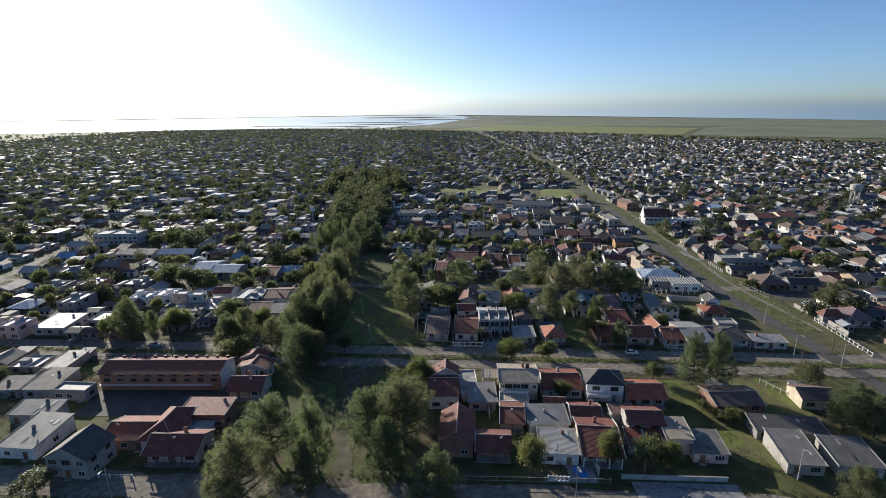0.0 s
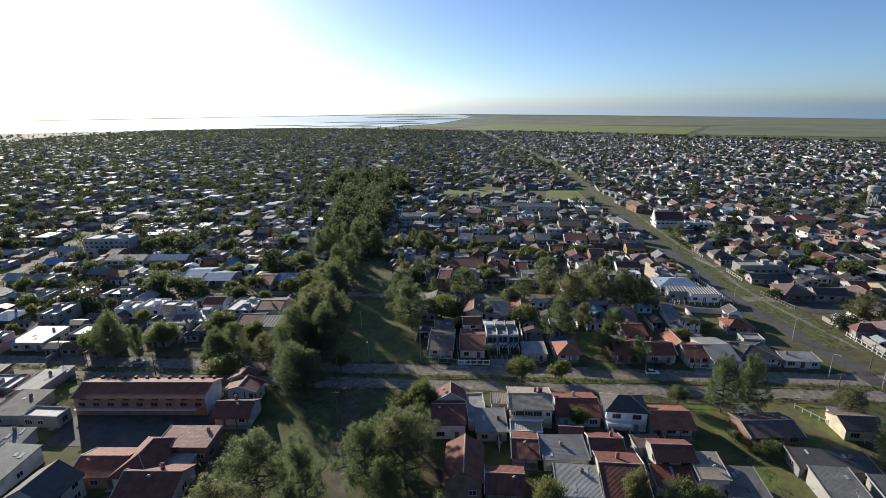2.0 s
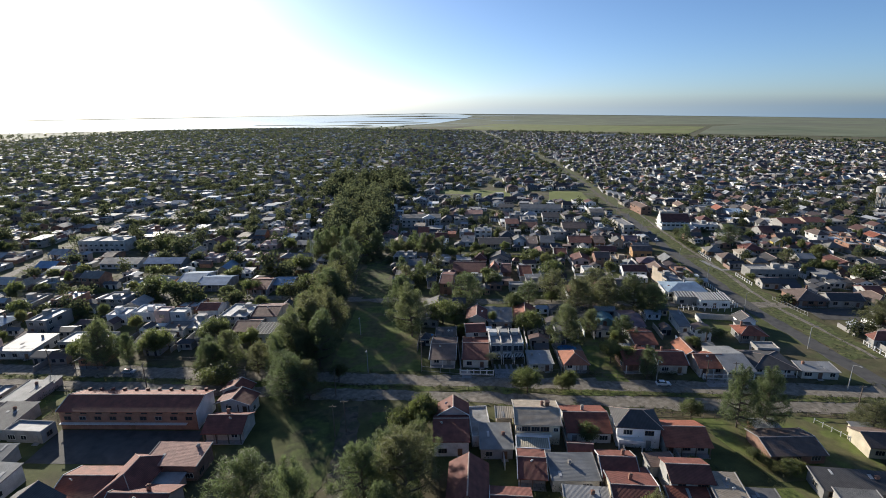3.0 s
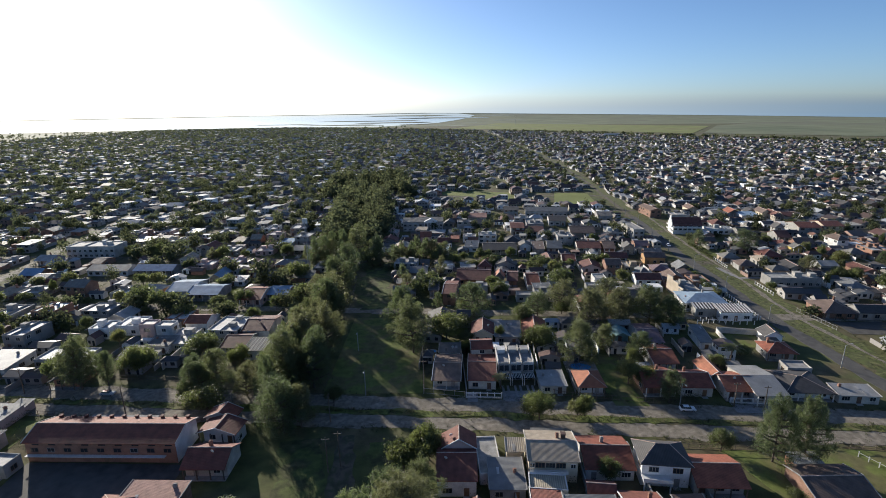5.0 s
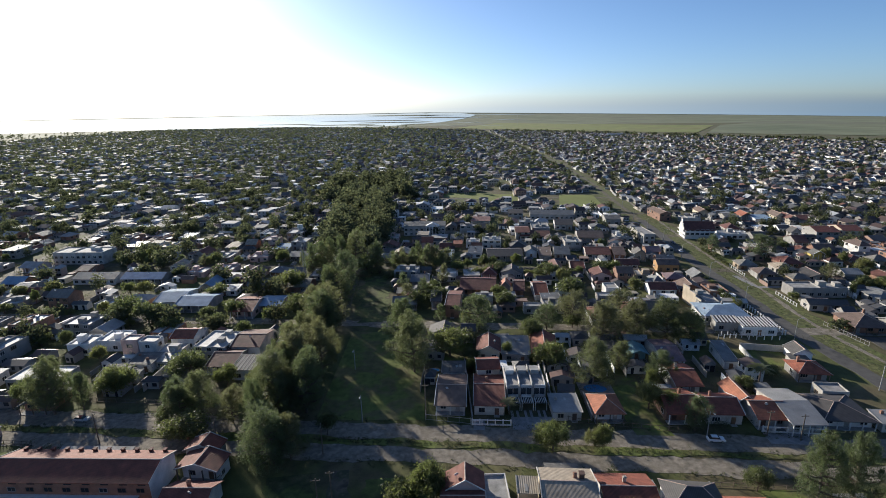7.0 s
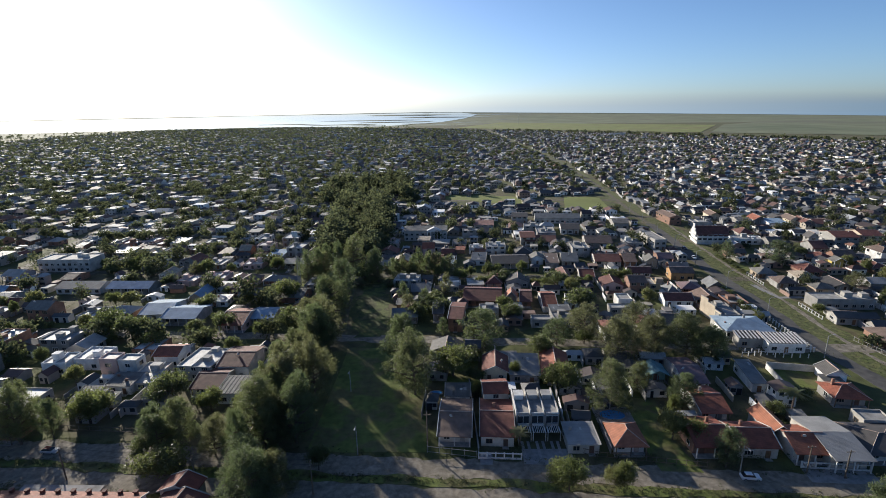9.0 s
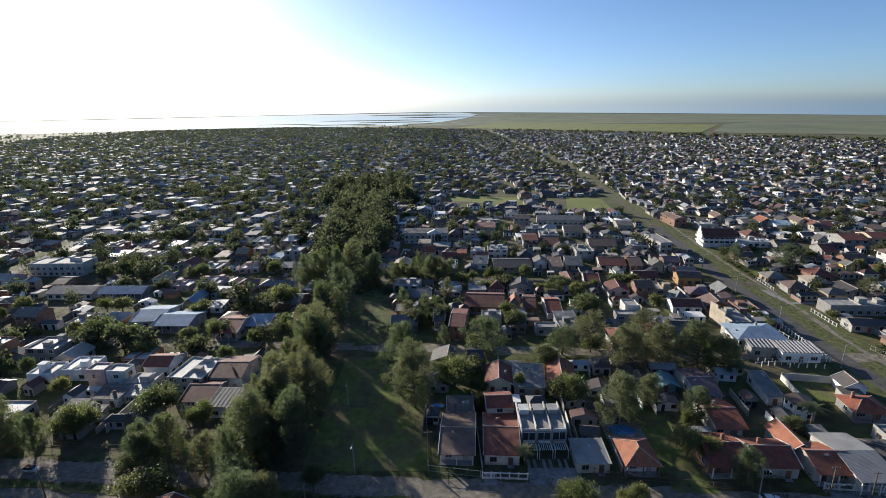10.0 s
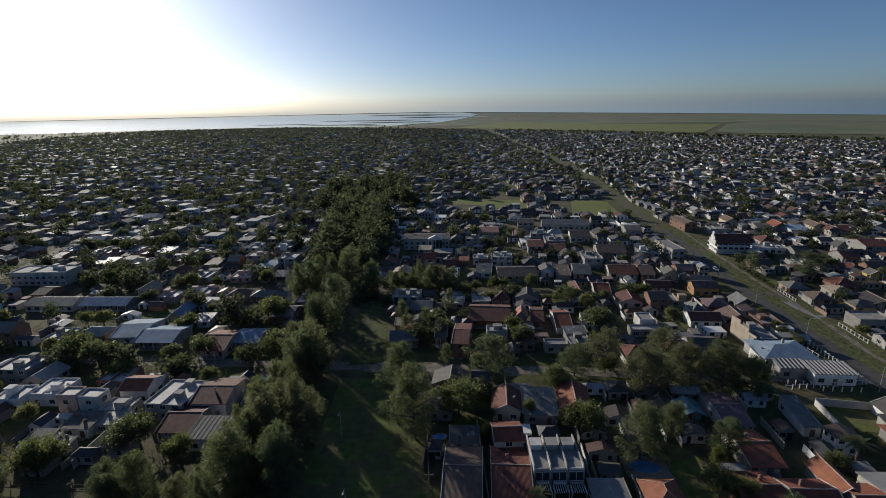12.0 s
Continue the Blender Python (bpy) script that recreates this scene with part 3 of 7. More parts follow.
def wall_and_roof(shape, w, d, ze, zr, cover, wall, over=0.55, porch=0.0):
    """The wall mesh, the roof mesh and, where there is one, the ridge cap."""
    th, hw, hd = 0.16, w / 2, d / 2
    walls, roof, ridge = Solid(), Solid(), None
    if shape in "AB":
        half, length, axis = (hd, hw, "x") if shape == "A" else (hw, hd, "y")
        slope = (zr - ze) / half
        inner = half - over
        front = half - max(over, porch) if axis == "x" else inner
        walls.prism([(-inner, 0), (-inner, zr - slope * inner - th), (0, zr - th), (front, zr - slope * front - th), (front, 0)][::-1 if axis == "x" else 1], -length + (0.35 if axis == "x" else max(0.35, porch)), length - 0.35, axis)
        roof.prism([(-half, ze - th), (-half, ze), (0, zr), (half, ze), (half, ze - th), (0, zr - th)][::-1 if axis == "x" else 1], -length, length, axis)
        ridge = Solid().prism([(-0.17, zr - 0.06), (-0.09, zr + 0.07), (0.09, zr + 0.07), (0.17, zr - 0.06)][::-1 if axis == "x" else 1], -length - 0.02, length + 0.02, axis)
    elif shape == "H":
        walls.box(-hw + over, hw - over, -hd + max(over, porch), hd - over, 0, ze - 0.05)
        run = min(hw, hd) * 0.95
        if hw >= hd:
            a, b = (-hw + run, 0, zr), (hw - run, 0, zr)
            faces = [(0, 1, 5, 4), (1, 2, 5), (2, 3, 4, 5), (3, 0, 4)]
        else:
            a, b = (0, -hd + run, zr), (0, hd - run, zr)
            faces = [(0, 1, 4), (1, 2, 5, 4), (2, 3, 5), (3, 0, 4, 5)]
        q = [(-hw, -hd, ze), (hw, -hd, ze), (hw, hd, ze), (-hw, hd, ze), a, b]
        q += [(x, y, ze - th) for x, y, _ in q[:4]]
        faces += [(0, 6, 7, 1), (1, 7, 8, 2), (2, 8, 9, 3), (3, 9, 6, 0), (6, 9, 8, 7)]
        roof.add(q, faces)
        ridge = Solid()
        for u, v in ((0, 4), (3, 4 if hw >= hd else 5), (1, 5 if hw >= hd else 4), (2, 5), (4, 5)):
            ridge.tube([q[u], q[v]], [0.1, 0.1], 5)
    elif shape == "M":
        inner_d, inner_w = hd - 0.35, hw - 0.3
        slope = (zr - ze) / d
        walls.prism([(inner_d, 0), (inner_d, ze + 0.35 * slope - th), (-inner_d, zr - 0.35 * slope - th), (-inner_d, 0)], -inner_w, inner_w, "x")
        roof.prism([(hd, ze - 0.1), (hd, ze), (-hd, zr), (-hd, zr - 0.1)], -hw, hw, "x")
    else:
        walls.box(-hw, hw, -hd, hd, 0, ze - 0.35)
        for x0, x1, y0, y1 in ((-hw, hw, -hd, -hd + 0.2), (-hw, hw, hd - 0.2, hd), (-hw, -hw + 0.2, -hd + 0.2, hd - 0.2), (hw - 0.2, hw, -hd + 0.2, hd - 0.2)):
            walls.box(x0, x1, y0, y1, ze - 0.35, ze + 0.15)
        roof.box(-hw + 0.2, hw - 0.2, -hd + 0.2, hd - 0.2, ze - 0.36, ze - 0.25)
    return walls.mesh("wall", WALL[wall]), roof.mesh("roof", COVER[cover]), ridge.mesh("ridge_cap", M_RIDGE) if ridge else None


TAKEN = []  # footprints in use: x, y, radius


def house(shape, x, y, w, d, rot, ze, zr, cover="red", wall="white", seed=None, label="", openings=True, group="houses of the town", name="house", annex=False, veranda=True):
    rng = random.Random(seed if seed is not None else int(x * 31 + y * 17))
    storeys = "two-storey" if ze > 4.3 else "single-storey"
    annex = annex or (seed is None and shape in "AH" and rng.random() < 0.35)
    home = empty(name, x, y, 0, rot, label=label or f"{storeys} {WALL_WORD[wall]} house with {SHAPE_WORD[shape]} {COVER_WORD[cover]} roof", category="house", group=group)
    porch = rng.uniform(1.6, 2.6) if shape in "ABH" and openings and veranda and ze < 4.3 and rng.random() < 0.7 else 0.0
    walls, roof, ridge = wall_and_roof(shape, w, d, ze, zr, cover, wall, porch=porch)
    put("wall", walls, home)
    if porch:
        posts = max(2, int(w / 3.2))
        post_me = Solid().box(-0.11, 0.11, -0.11, 0.11, 0, ze - 0.12).mesh("porch_post", M_TRIM if rng.random() < 0.5 else M_WOOD)
        for k in range(posts + 1):
            put("porch_post", post_me, home, pose(-w / 2 + 0.6 + (w - 1.2) * k / posts, -d / 2 + 0.35, 0))
        put("porch_floor", Solid().box(-w / 2 + 0.3, w / 2 - 0.3, -d / 2 + 0.1, -d / 2 + porch, 0, 0.12).mesh("porch_floor", M_PAVING), home)
    put("roof", roof, home)
    if ridge and cover in ("red", "darkred", "orange", "pink", "brown", "purple", "tilecream", "slate"):
        put("ridge_cap", ridge, home)
    if shape in "AB" and seed is None and y < 300 and rng.random() < 0.65:
        half, length, axis = (d / 2, w / 2, "x") if shape == "A" else (w / 2, d / 2, "y")
        edge = [(-half, ze - 0.1), (-half, ze + 0.13), (0, zr + 0.13), (half, ze + 0.13), (half, ze - 0.1), (0, zr - 0.1)][::-1 if axis == "x" else 1]
        for side in ((-1,) if rng.random() < 0.5 else (-1, 1)):
            out = side * length
            put("verge_board", Solid().prism(edge, min(out - 0.06, out + 0.12), max(out - 0.06, out + 0.12), axis).mesh("verge_board", WALL["white"]), home)
    if shape == "M" and y < 330:
        slope = (zr - ze) / d
        for side in (-1, 1):
            u = side * (w / 2 - 0.02)
            put("verge_board", Solid().prism([(d / 2, ze - 0.12), (d / 2, ze + 0.12), (-d / 2, zr + 0.12), (-d / 2, zr - 0.12)], u - 0.1, u + 0.1, "x").mesh("verge_board", WALL["grey"]), home)
        for k in range(rng.randrange(1, 4) if name == "house" else 0):
            u, v, long, wide = rng.uniform(-0.32, 0.32) * w, rng.uniform(-0.3, 0.3) * d, rng.uniform(0.8, 2.4), rng.uniform(0.5, 0.9)
            at = pose(u, v, ze + slope * (v + d / 2) + 0.015, math.degrees(math.atan(slope)))
            put("roof_patch", Solid().box(-wide / 2, wide / 2, -long / 2, long / 2, 0.0, 0.05).mesh("roof_patch", COVER[rng.choice(("metal", "pale", "slate", "concrete"))]), home, at)
        if name == "house" and rng.random() < 0.6:
            u, v = rng.uniform(-0.3, 0.3) * w, rng.uniform(0.0, 0.35) * d
            put("chimney", CHIMNEY, home, pose(u, v, ze + slope * (v + d / 2) - 0.1))
    TAKEN.append((x, y, max(w, d) * 0.56))
    inset = {"A": (0.35, 0.55), "B": (0.55, 0.35), "H": (0.55, 0.55), "M": (0.3, 0.35), "F": (0.0, 0.0)}[shape]
    hw, hd = w / 2 - inset[0], d / 2 - inset[1]
    front = d / 2 - max(inset[1], porch)
    if openings:
        levels = [0.95] + ([3.65] if ze > 4.6 else []) + ([6.3] if ze > 8 else [])
        if ze < 2.4:
            levels = []
        for face, (span, out, turn) in enumerate(((2 * hw, front, 0), (2 * hd - 2 * porch, hw, -90), (2 * hd - 2 * porch, hw, 90))):
            count = max(1, int(span / 3.4))
            door_at = rng.randrange(count) if face == 0 else -1
            for level in levels:
                for k in range(count):
                    u = -span / 2 + span * (k + 0.5) / count
                    at = pose(0, 0, 0, 0, 0, turn) @ pose(u, -out, 0)
                    if level == 0.95 and k == door_at:
                        put("door", DOOR, home, at)
                        put("doorstep", STEP, home, at @ pose(0, -0.1, 0))
                        continue
                    if face and rng.random() < 0.6:
                        continue
                    frame_me, pane_me = WINDOWS[2 if span / count < 2.6 else rng.randrange(2)]
                    win = put("window", frame_me, home, at @ pose(0, 0, level))
                    put("pane", pane_me, win)
    if annex:
        aw, ad = w * rng.uniform(0.45, 0.7), rng.uniform(3.5, 6.0)
        at = pose(rng.uniform(-0.15, 0.15) * w, d / 2 + ad / 2 - 0.6, 0)
        awall, aroof, _ = wall_and_roof("M", aw, ad, 2.2, 2.7, rng.choice(("grey", "bluegrey", "metal", "concrete")), wall)
        put("annex_wall", awall, home, at)
        put("annex_roof", aroof, home, at, "low lean-to roof of sheets")
    if rng.random() < 0.3 and shape in "AH" and ze < 7:
        put("chimney", CHIMNEY, home, pose(rng.uniform(-0.25, 0.25) * w, 0.14 * d, zr - 0.1))
    if rng.random() < 0.16 and openings:
        put("satellite_dish", DISH, home, pose(rng.uniform(-0.3, 0.3) * w, -0.12 * d, ze + (zr - ze) * 0.7, 0, 0, rng.uniform(-40, 40)))
    if shape == "F" and w > 7 and d > 5:
        for k in range(1 + (w > 10)):
            bw, bd = rng.uniform(1.8, 3.2), rng.uniform(1.6, 2.6)
            top = ze + rng.uniform(0.9, 1.9)
            at = pose(rng.uniform(-0.5, 0.5) * (w - bw - 1.2), rng.uniform(-0.3, 0.5) * (d - bd - 1.2), 0)
            put("roof_box", Solid().box(-bw / 2, bw / 2, -bd / 2, bd / 2, ze - 0.26, top).box(-bw / 2 - 0.12, bw / 2 + 0.12, -bd / 2 - 0.12, bd / 2 + 0.12, top, top + 0.1).mesh("roof_box", WALL[wall]), home, at)
        u = rng.uniform(-0.2, 0.2) * w
        put("parapet", Solid().box(u - 0.1, u + 0.1, -d / 2 + 0.2, d / 2 - 0.2, ze - 0.26, ze + 0.35).mesh("parapet", WALL[wall]), home)
    if shape == "F" and seed is not None and rng.random() < 0.2:
        put("water_tank", TANK, home, pose(rng.uniform(-0.25, 0.25) * w, 0.2 * d, ze - 0.25))
    return home


house("B", -54.3, 143.0, 10.4, 6.4, -7.7, 4.0, 5.7, "red", "bright", label="white house under a red clay tile gable beside the long hall")
house("B", -56.0, 148.6, 8.6, 5.0, -7.7, 4.2, 6.0, "red", "white", veranda=False)
house("M", -143.0, 185.0, 13.0, 13.0, -4.0, 3.3, 3.9, "metal", "white", label="low white house with a broad pale metal roof")
house("F", -124.0, 188.5, 17.0, 9.0, -5.0, 3.2, 3.2, "pale", "grey")
house("A", -52.9, 132.9, 10.5, 9.5, -3.1, 3.2, 5.6, "red", "white")
house("A", -61.0, 106.2, 13.2, 10.4, -4.0, 3.2, 5.6, "red", "pink")
house("A", -75.4, 112.8, 11.5, 10.4, -3.6, 3.2, 5.0, "red", "brick")
house("H", -66.3, 113.6, 9.4, 14.5, -5.2, 3.6, 6.5, "red", "pink", openings=False)
house("M", -59.6, 119.6, 13.0, 8.0, -4.0, 4.3, 4.7, "pink", "brick")
house("B", -82.2, 103.0, 11.4, 9.2, -9.0, 5.2, 8.5, "slate", "grey")
house("M", -99.4, 112.5, 10.2, 13.0, -8.0, 3.4, 4.6, "bluegrey", "white")
house("F", -104.5, 134.3, 10.2, 4.5, -7.2, 3.4, 3.4, "pale", "grey")
house("M", -114.6, 139.3, 9.7, 11.9, -3.8, 3.2, 4.0, "grey", "white")
house("M", -124.7, 137.9, 8.5, 7.6, 0.0, 3.0, 3.6, "grey", "white")
house("M", -107.3, 123.7, 12.7, 6.3, -3.7, 3.0, 4.0, "bluegrey", "grey")
house("B", 5.5, 131.7, 8.3, 5.7, -3.2, 5.6, 8.2, "red", "pink")
house("A", 4.7, 127.3, 9.1, 14.5, -3.0, 4.4, 6.0, "red", "white")
house("F", 12.2, 130.1, 5.1, 12.9, 0.0, 3.0, 3.0, "concrete", "white")
house("M", 15.4, 123.3, 8.1, 9.4, -3.0, 3.0, 3.8, "bluegrey", "white")
house("M", 18.7, 131.3, 4.6, 4.5, -5.5, 4.2, 4.8, "cream", "cream")
VILLA = house("A", 26.5, 128.8, 11.5, 11.0, -5.7, 5.8, 7.2, "tilecream", "cream", openings=False)
house("F", 24.0, 120.5, 8.1, 4.8, -7.9, 3.2, 3.2, "cream", "bright")
house("A", 39.3, 129.1, 11.4, 12.1, -4.8, 3.2, 5.2, "red", "white")
SLATE_HOUSE = house("H", 50.7, 124.9, 11.2, 8.7, -9.0, 5.8, 8.2, "slate", "bright")
house("A", 61.0, 121.8, 11.1, 10.8, -5.3, 3.2, 5.2, "red", "white")
house("A", 22.2, 113.6, 6.6, 10.7, -7.8, 3.0, 4.6, "darkred", "white")
house("M", 31.0, 111.3, 10.7, 8.3, -3.7, 3.2, 4.0, "bluegrey", "white")
house("M", 31.0, 100.5, 9.4, 9.0, -8.3, 3.2, 4.0, "metal", "white")
house("A", 41.2, 112.0, 8.2, 9.5, -7.0, 3.2, 5.2, "red", "white")
house("A", 41.2, 102.7, 9.8, 17.0, -8.0, 3.2, 5.6, "darkred", "cream")
house("A", 54.4, 107.0, 9.2, 8.2, -6.5, 5.0, 6.6, "red", "white")
house("M", 60.4, 102.0, 6.6, 8.4, -8.0, 4.5, 5.1, "tilecream", "pink")
house("M", 66.2, 98.6, 8.2, 8.6, -8.0, 2.8, 3.6, "grey", "pink")
house("B", 7.2, 106.6, 9.0, 13.0, -6.6, 4.2, 7.0, "darkred", "brick")
house("A", 15.6, 102.2, 8.8, 9.0, -7.0, 3.0, 4.7, "darkred", "brick")
house("A", 84.6, 118.0, 13.4, 10.5, -2.0, 2.6, 4.0, "brown", "brick", veranda=False)
house("A", 107.4, 117.2, 9.8, 8.4, -7.9, 3.2, 4.8, "brown", "cream", veranda=False)
house("M", 85.4, 95.0, 8.4, 11.5, -9.0, 2.9, 4.3, "grey", "grey")
house("M", 96.8, 92.6, 10.0, 9.6, -9.0, 2.9, 4.2, "grey", "grey")
house("M", 90.4, 104.0, 17.0, 6.8, -10.0, 2.7, 3.4, "slate", "grey")
house("A", 4.6, 171.5, 8.8, 17.0, -5.9, 3.0, 4.6, "brown", "white")
house("M", 5.9, 184.4, 7.5, 6.5, -3.4, 2.8, 3.4, "grey", "white")
house("A", 16.2, 181.8, 7.4, 7.8, 0.0, 5.4, 6.8, "red", "white")
house("A", 15.3, 170.6, 8.9, 16.9, -5.8, 3.2, 5.0, "red", "white")
house("M", 35.3, 163.0, 8.0, 8.8, -3.1, 2.8, 3.2, "metal", "white")
house("H", 46.2, 161.8, 8.3, 9.8, -3.1, 3.0, 5.2, "orange", "white")
house("A", 65.7, 161.6, 9.5, 12.6, -3.1, 3.2, 5.2, "red", "brick")
house("A", 76.0, 159.8, 9.6, 10.6, -5.4, 3.2, 5.2, "red", "white")
house("B", 84.4, 164.6, 5.9, 10.3, -3.2, 3.2, 5.2, "orange", "white")
house("A", 87.4, 157.4, 9.0, 11.5, -5.4, 3.2, 5.2, "red", "white")
house("A", 94.1, 157.1, 9.0, 17.0, -4.1, 3.6, 5.2, "metal", "white")
house("B", 18.6, 198.4, 8.4, 11.0, -7.0, 3.2, 5.4, "red", "cream")
house("M", 27.6, 197.5, 9.5, 13.0, -7.4, 3.0, 3.8, "bluegrey", "white")
house("B", 37.4, 197.5, 9.0, 15.0, -9.0, 3.2, 5.4, "red", "yellow")
house("B", 67.0, 192.0, 6.9, 7.5, -3.6, 3.0, 4.6, "teal", "teal")
house("A", 76.4, 191.3, 7.6, 15.9, -3.5, 3.0, 4.6, "purple", "white")
house("A", 73.5, 175.3, 8.2, 13.8, -3.3, 3.2, 5.0, "red", "white")
house("H", 114.3, 177.4, 9.6, 9.0, -9.0, 3.0, 5.0, "red", "grey")
house("B", 119.6, 188.2, 6.6, 6.5, -9.0, 2.9, 4.8, "slate", "bright")
house("M", 94.7, 188.5, 4.4, 13.2, -9.0, 3.0, 4.0, "bluegrey", "white")
house("F", 112.4, 234.0, 8.0, 13.0, -6.0, 4.4, 4.4, "concrete", "grey")
house("M", -96.2, 195.1, 8.5, 5.3, -6.7, 3.0, 3.6, "grey", "white")
house("M", -88.5, 196.4, 7.6, 5.2, -3.4, 3.0, 3.6, "metal", "white")
house("F", -98.8, 205.2, 6.2, 4.5, -6.3, 6.0, 6.0, "pale", "white")
house("F", -105.3, 205.8, 5.7, 4.6, -3.6, 6.4, 6.4, "pale", "pink")
house("F", -124.4, 209.5, 7.9, 7.6, -1.4, 4.4, 4.4, "pale", "bright")
house("F", -115.6, 213.0, 9.0, 9.0, -3.6, 4.0, 4.0, "pale", "bright")
house("A", -89.6, 212.5, 9.0, 9.0, -3.6, 4.4, 6.0, "red", "bright")
house("F", -90.4, 203.0, 8.2, 6.5, -3.6, 3.4, 3.4, "pale", "white")
house("F", -75.5, 205.6, 11.3, 12.8, -9.0, 5.0, 5.0, "pale", "white")
house("A", -64.1, 206.4, 10.6, 14.0, -3.5, 4.6, 6.2, "darkred", "white")
house("A", -68.7, 196.1, 9.7, 13.8, -3.3, 3.0, 4.6, "darkred", "white")
house("M", -101.5, 187.0, 7.6, 7.9, -3.2, 2.8, 3.4, "grey", "white")
house("M", -96.2, 187.5, 5.9, 4.5, -3.2, 2.6, 3.0, "grey", "white")
house("A", -68.7, 246.4, 10.5, 12.3, -4.1, 3.0, 4.4, "skyblue", "white")
house("A", -78.0, 242.4, 10.1, 17.0, -4.0, 3.4, 5.6, "red", "pink")
house("A", -102.1, 249.6, 14.9, 14.7, -4.1, 3.2, 5.0, "skyblue", "white")
house("A", -114.9, 255.9, 12.4, 17.0, 0.0, 3.2, 5.0, "skyblue", "white")
house("A", 102.6, 250.6, 12.0, 9.0, -7.1, 3.0, 5.0, "darkred", "bright", veranda=False)
house("A", 1.7, 244.3, 4.5, 13.8, -4.1, 4.0, 6.0, "striped", "white")
house("M", 25.5, 317.4, 8.1, 14.2, -9.0, 3.0, 3.6, "striped", "white")
house("F", 36.9, 334.6, 11.3, 10.0, -5.6, 5.0, 5.0, "metal", "white")
house("H", 104.4, 259.8, 5.3, 8.7, -4.5, 3.0, 5.4, "bluegrey", "teal")
house("B", 33.2, 256.0, 5.6, 6.5, -9.0, 3.5, 6.5, "orange", "pink")
house("A", 48.1, 252.9, 6.3, 17.0, -4.3, 3.0, 5.5, "red", "white")
house("A", 101.3, 286.6, 11.4, 8.7, -9.0, 3.0, 5.0, "darkred", "white")
house("A", 67.3, 353.9, 19.1, 17.0, -9.0, 3.0, 5.0, "darkred", "white")
house("H", 184.0, 202.7, 8.1, 14.1, -9.0, 3.2, 5.6, "brown", "cream")
house("H", 155.1, 168.3, 8.2, 4.5, -9.0, 3.2, 5.6, "red", "white")
house("H", 163.3, 167.8, 9.4, 11.1, -9.0, 3.2, 6.0, "purple", "white")
house("H", 158.8, 209.0, 12.5, 13.5, -9.0, 3.0, 5.8, "brown", "brick")
house("A", 172.0, 205.6, 13.5, 8.5, -9.0, 3.0, 5.0, "slate", "grey", veranda=False)
TAKEN += [(164.0, 196.0, 7.0), (160.0, 190.0, 8.0)]
house("F", 132.4, 340.8, 6.9, 22.0, 0.0, 6.5, 6.5, "concrete", "grey")
house("B", 171.6, 402.4, 9.4, 22.0, 0.0, 5.5, 7.0, "brown", "brick")
house("M", 177.1, 486.0, 5.7, 11.1, -7.9, 3.0, 3.6, "metal", "grey")
house("M", 179.0, 475.7, 5.6, 13.3, -7.7, 3.0, 3.6, "metal", "grey")
house("M", 180.6, 464.5, 5.5, 12.6, -7.6, 3.0, 3.6, "metal", "grey")
house("F", 186.2, 385.9, 12.4, 9.7, -9.0, 4.0, 4.0, "metal", "grey")
house("B", 206.6, 408.1, 8.4, 14.1, -9.0, 4.0, 6.0, "brown", "cream")
house("A", 215.3, 388.2, 8.6, 13.9, -9.0, 4.0, 5.5, "grey", "grey")
house("B", 227.6, 389.4, 7.8, 12.1, -9.0, 4.0, 6.5, "red", "grey")
house("M", 233.7, 379.6, 12.3, 13.3, -9.0, 4.0, 4.6, "skyblue", "white")
house("B", 247.7, 383.8, 6.5, 13.6, -9.0, 4.5, 7.0, "brown", "cream")
house("B", 249.9, 375.3, 5.9, 14.5, -9.0, 4.5, 7.0, "darkred", "cream")
house("A", 256.9, 373.1, 6.8, 16.5, -9.0, 4.5, 6.5, "darkred", "grey")
house("H", 197.2, 355.4, 9.1, 11.7, -9.0, 3.4, 6.0, "darkred", "grey")
house("A", 199.7, 332.1, 8.3, 10.9, -9.0, 4.0, 6.0, "slate", "grey")
house("B", 223.8, 333.4, 6.2, 6.6, -9.0, 5.0, 8.0, "slate", "grey")
house("A", 216.8, 321.3, 7.8, 14.5, -9.0, 3.2, 6.0, "darkred", "grey")
house("A", 242.9, 336.1, 13.6, 17.0, -9.0, 5.5, 7.5, "darkred", "grey")
house("A", 259.7, 337.6, 11.7, 17.0, -9.0, 5.5, 7.5, "darkred", "cream")
house("B", 204.4, 290.0, 6.5, 6.0, -9.0, 4.2, 6.2, "grey", "yellow")
house("H", 183.2, 282.0, 11.1, 11.9, -9.0, 3.2, 5.6, "darkred", "brick")
house("H", 160.2, 280.6, 9.0, 9.5, -9.0, 3.0, 5.0, "grey", "tan")
house("H", 160.8, 267.0, 9.0, 9.5, -9.0, 3.0, 5.0, "brown", "grey")
house("H", 174.2, 273.0, 9.3, 10.5, -9.0, 3.2, 5.2, "tilecream", "grey")
house("A", 156.4, 228.0, 8.6, 7.5, -9.0, 2.9, 4.4, "slate", "grey", veranda=False)
house("A", 197.2, 260.8, 8.5, 9.9, -9.0, 4.0, 5.5, "metal", "grey")
house("A", 119.9, 282.0, 11.0, 9.0, -8.9, 4.0, 5.8, "brown", "orange", veranda=False)
house("B", 113.5, 300.4, 7.1, 7.6, -9.0, 4.0, 6.5, "grey", "cream")
house("F", 26.1, 373.1, 11.7, 7.3, -6.2, 5.0, 5.0, "concrete", "grey")
house("A", 1.0, 316.6, 9.8, 17.0, -5.1, 3.0, 5.0, "red", "brick")
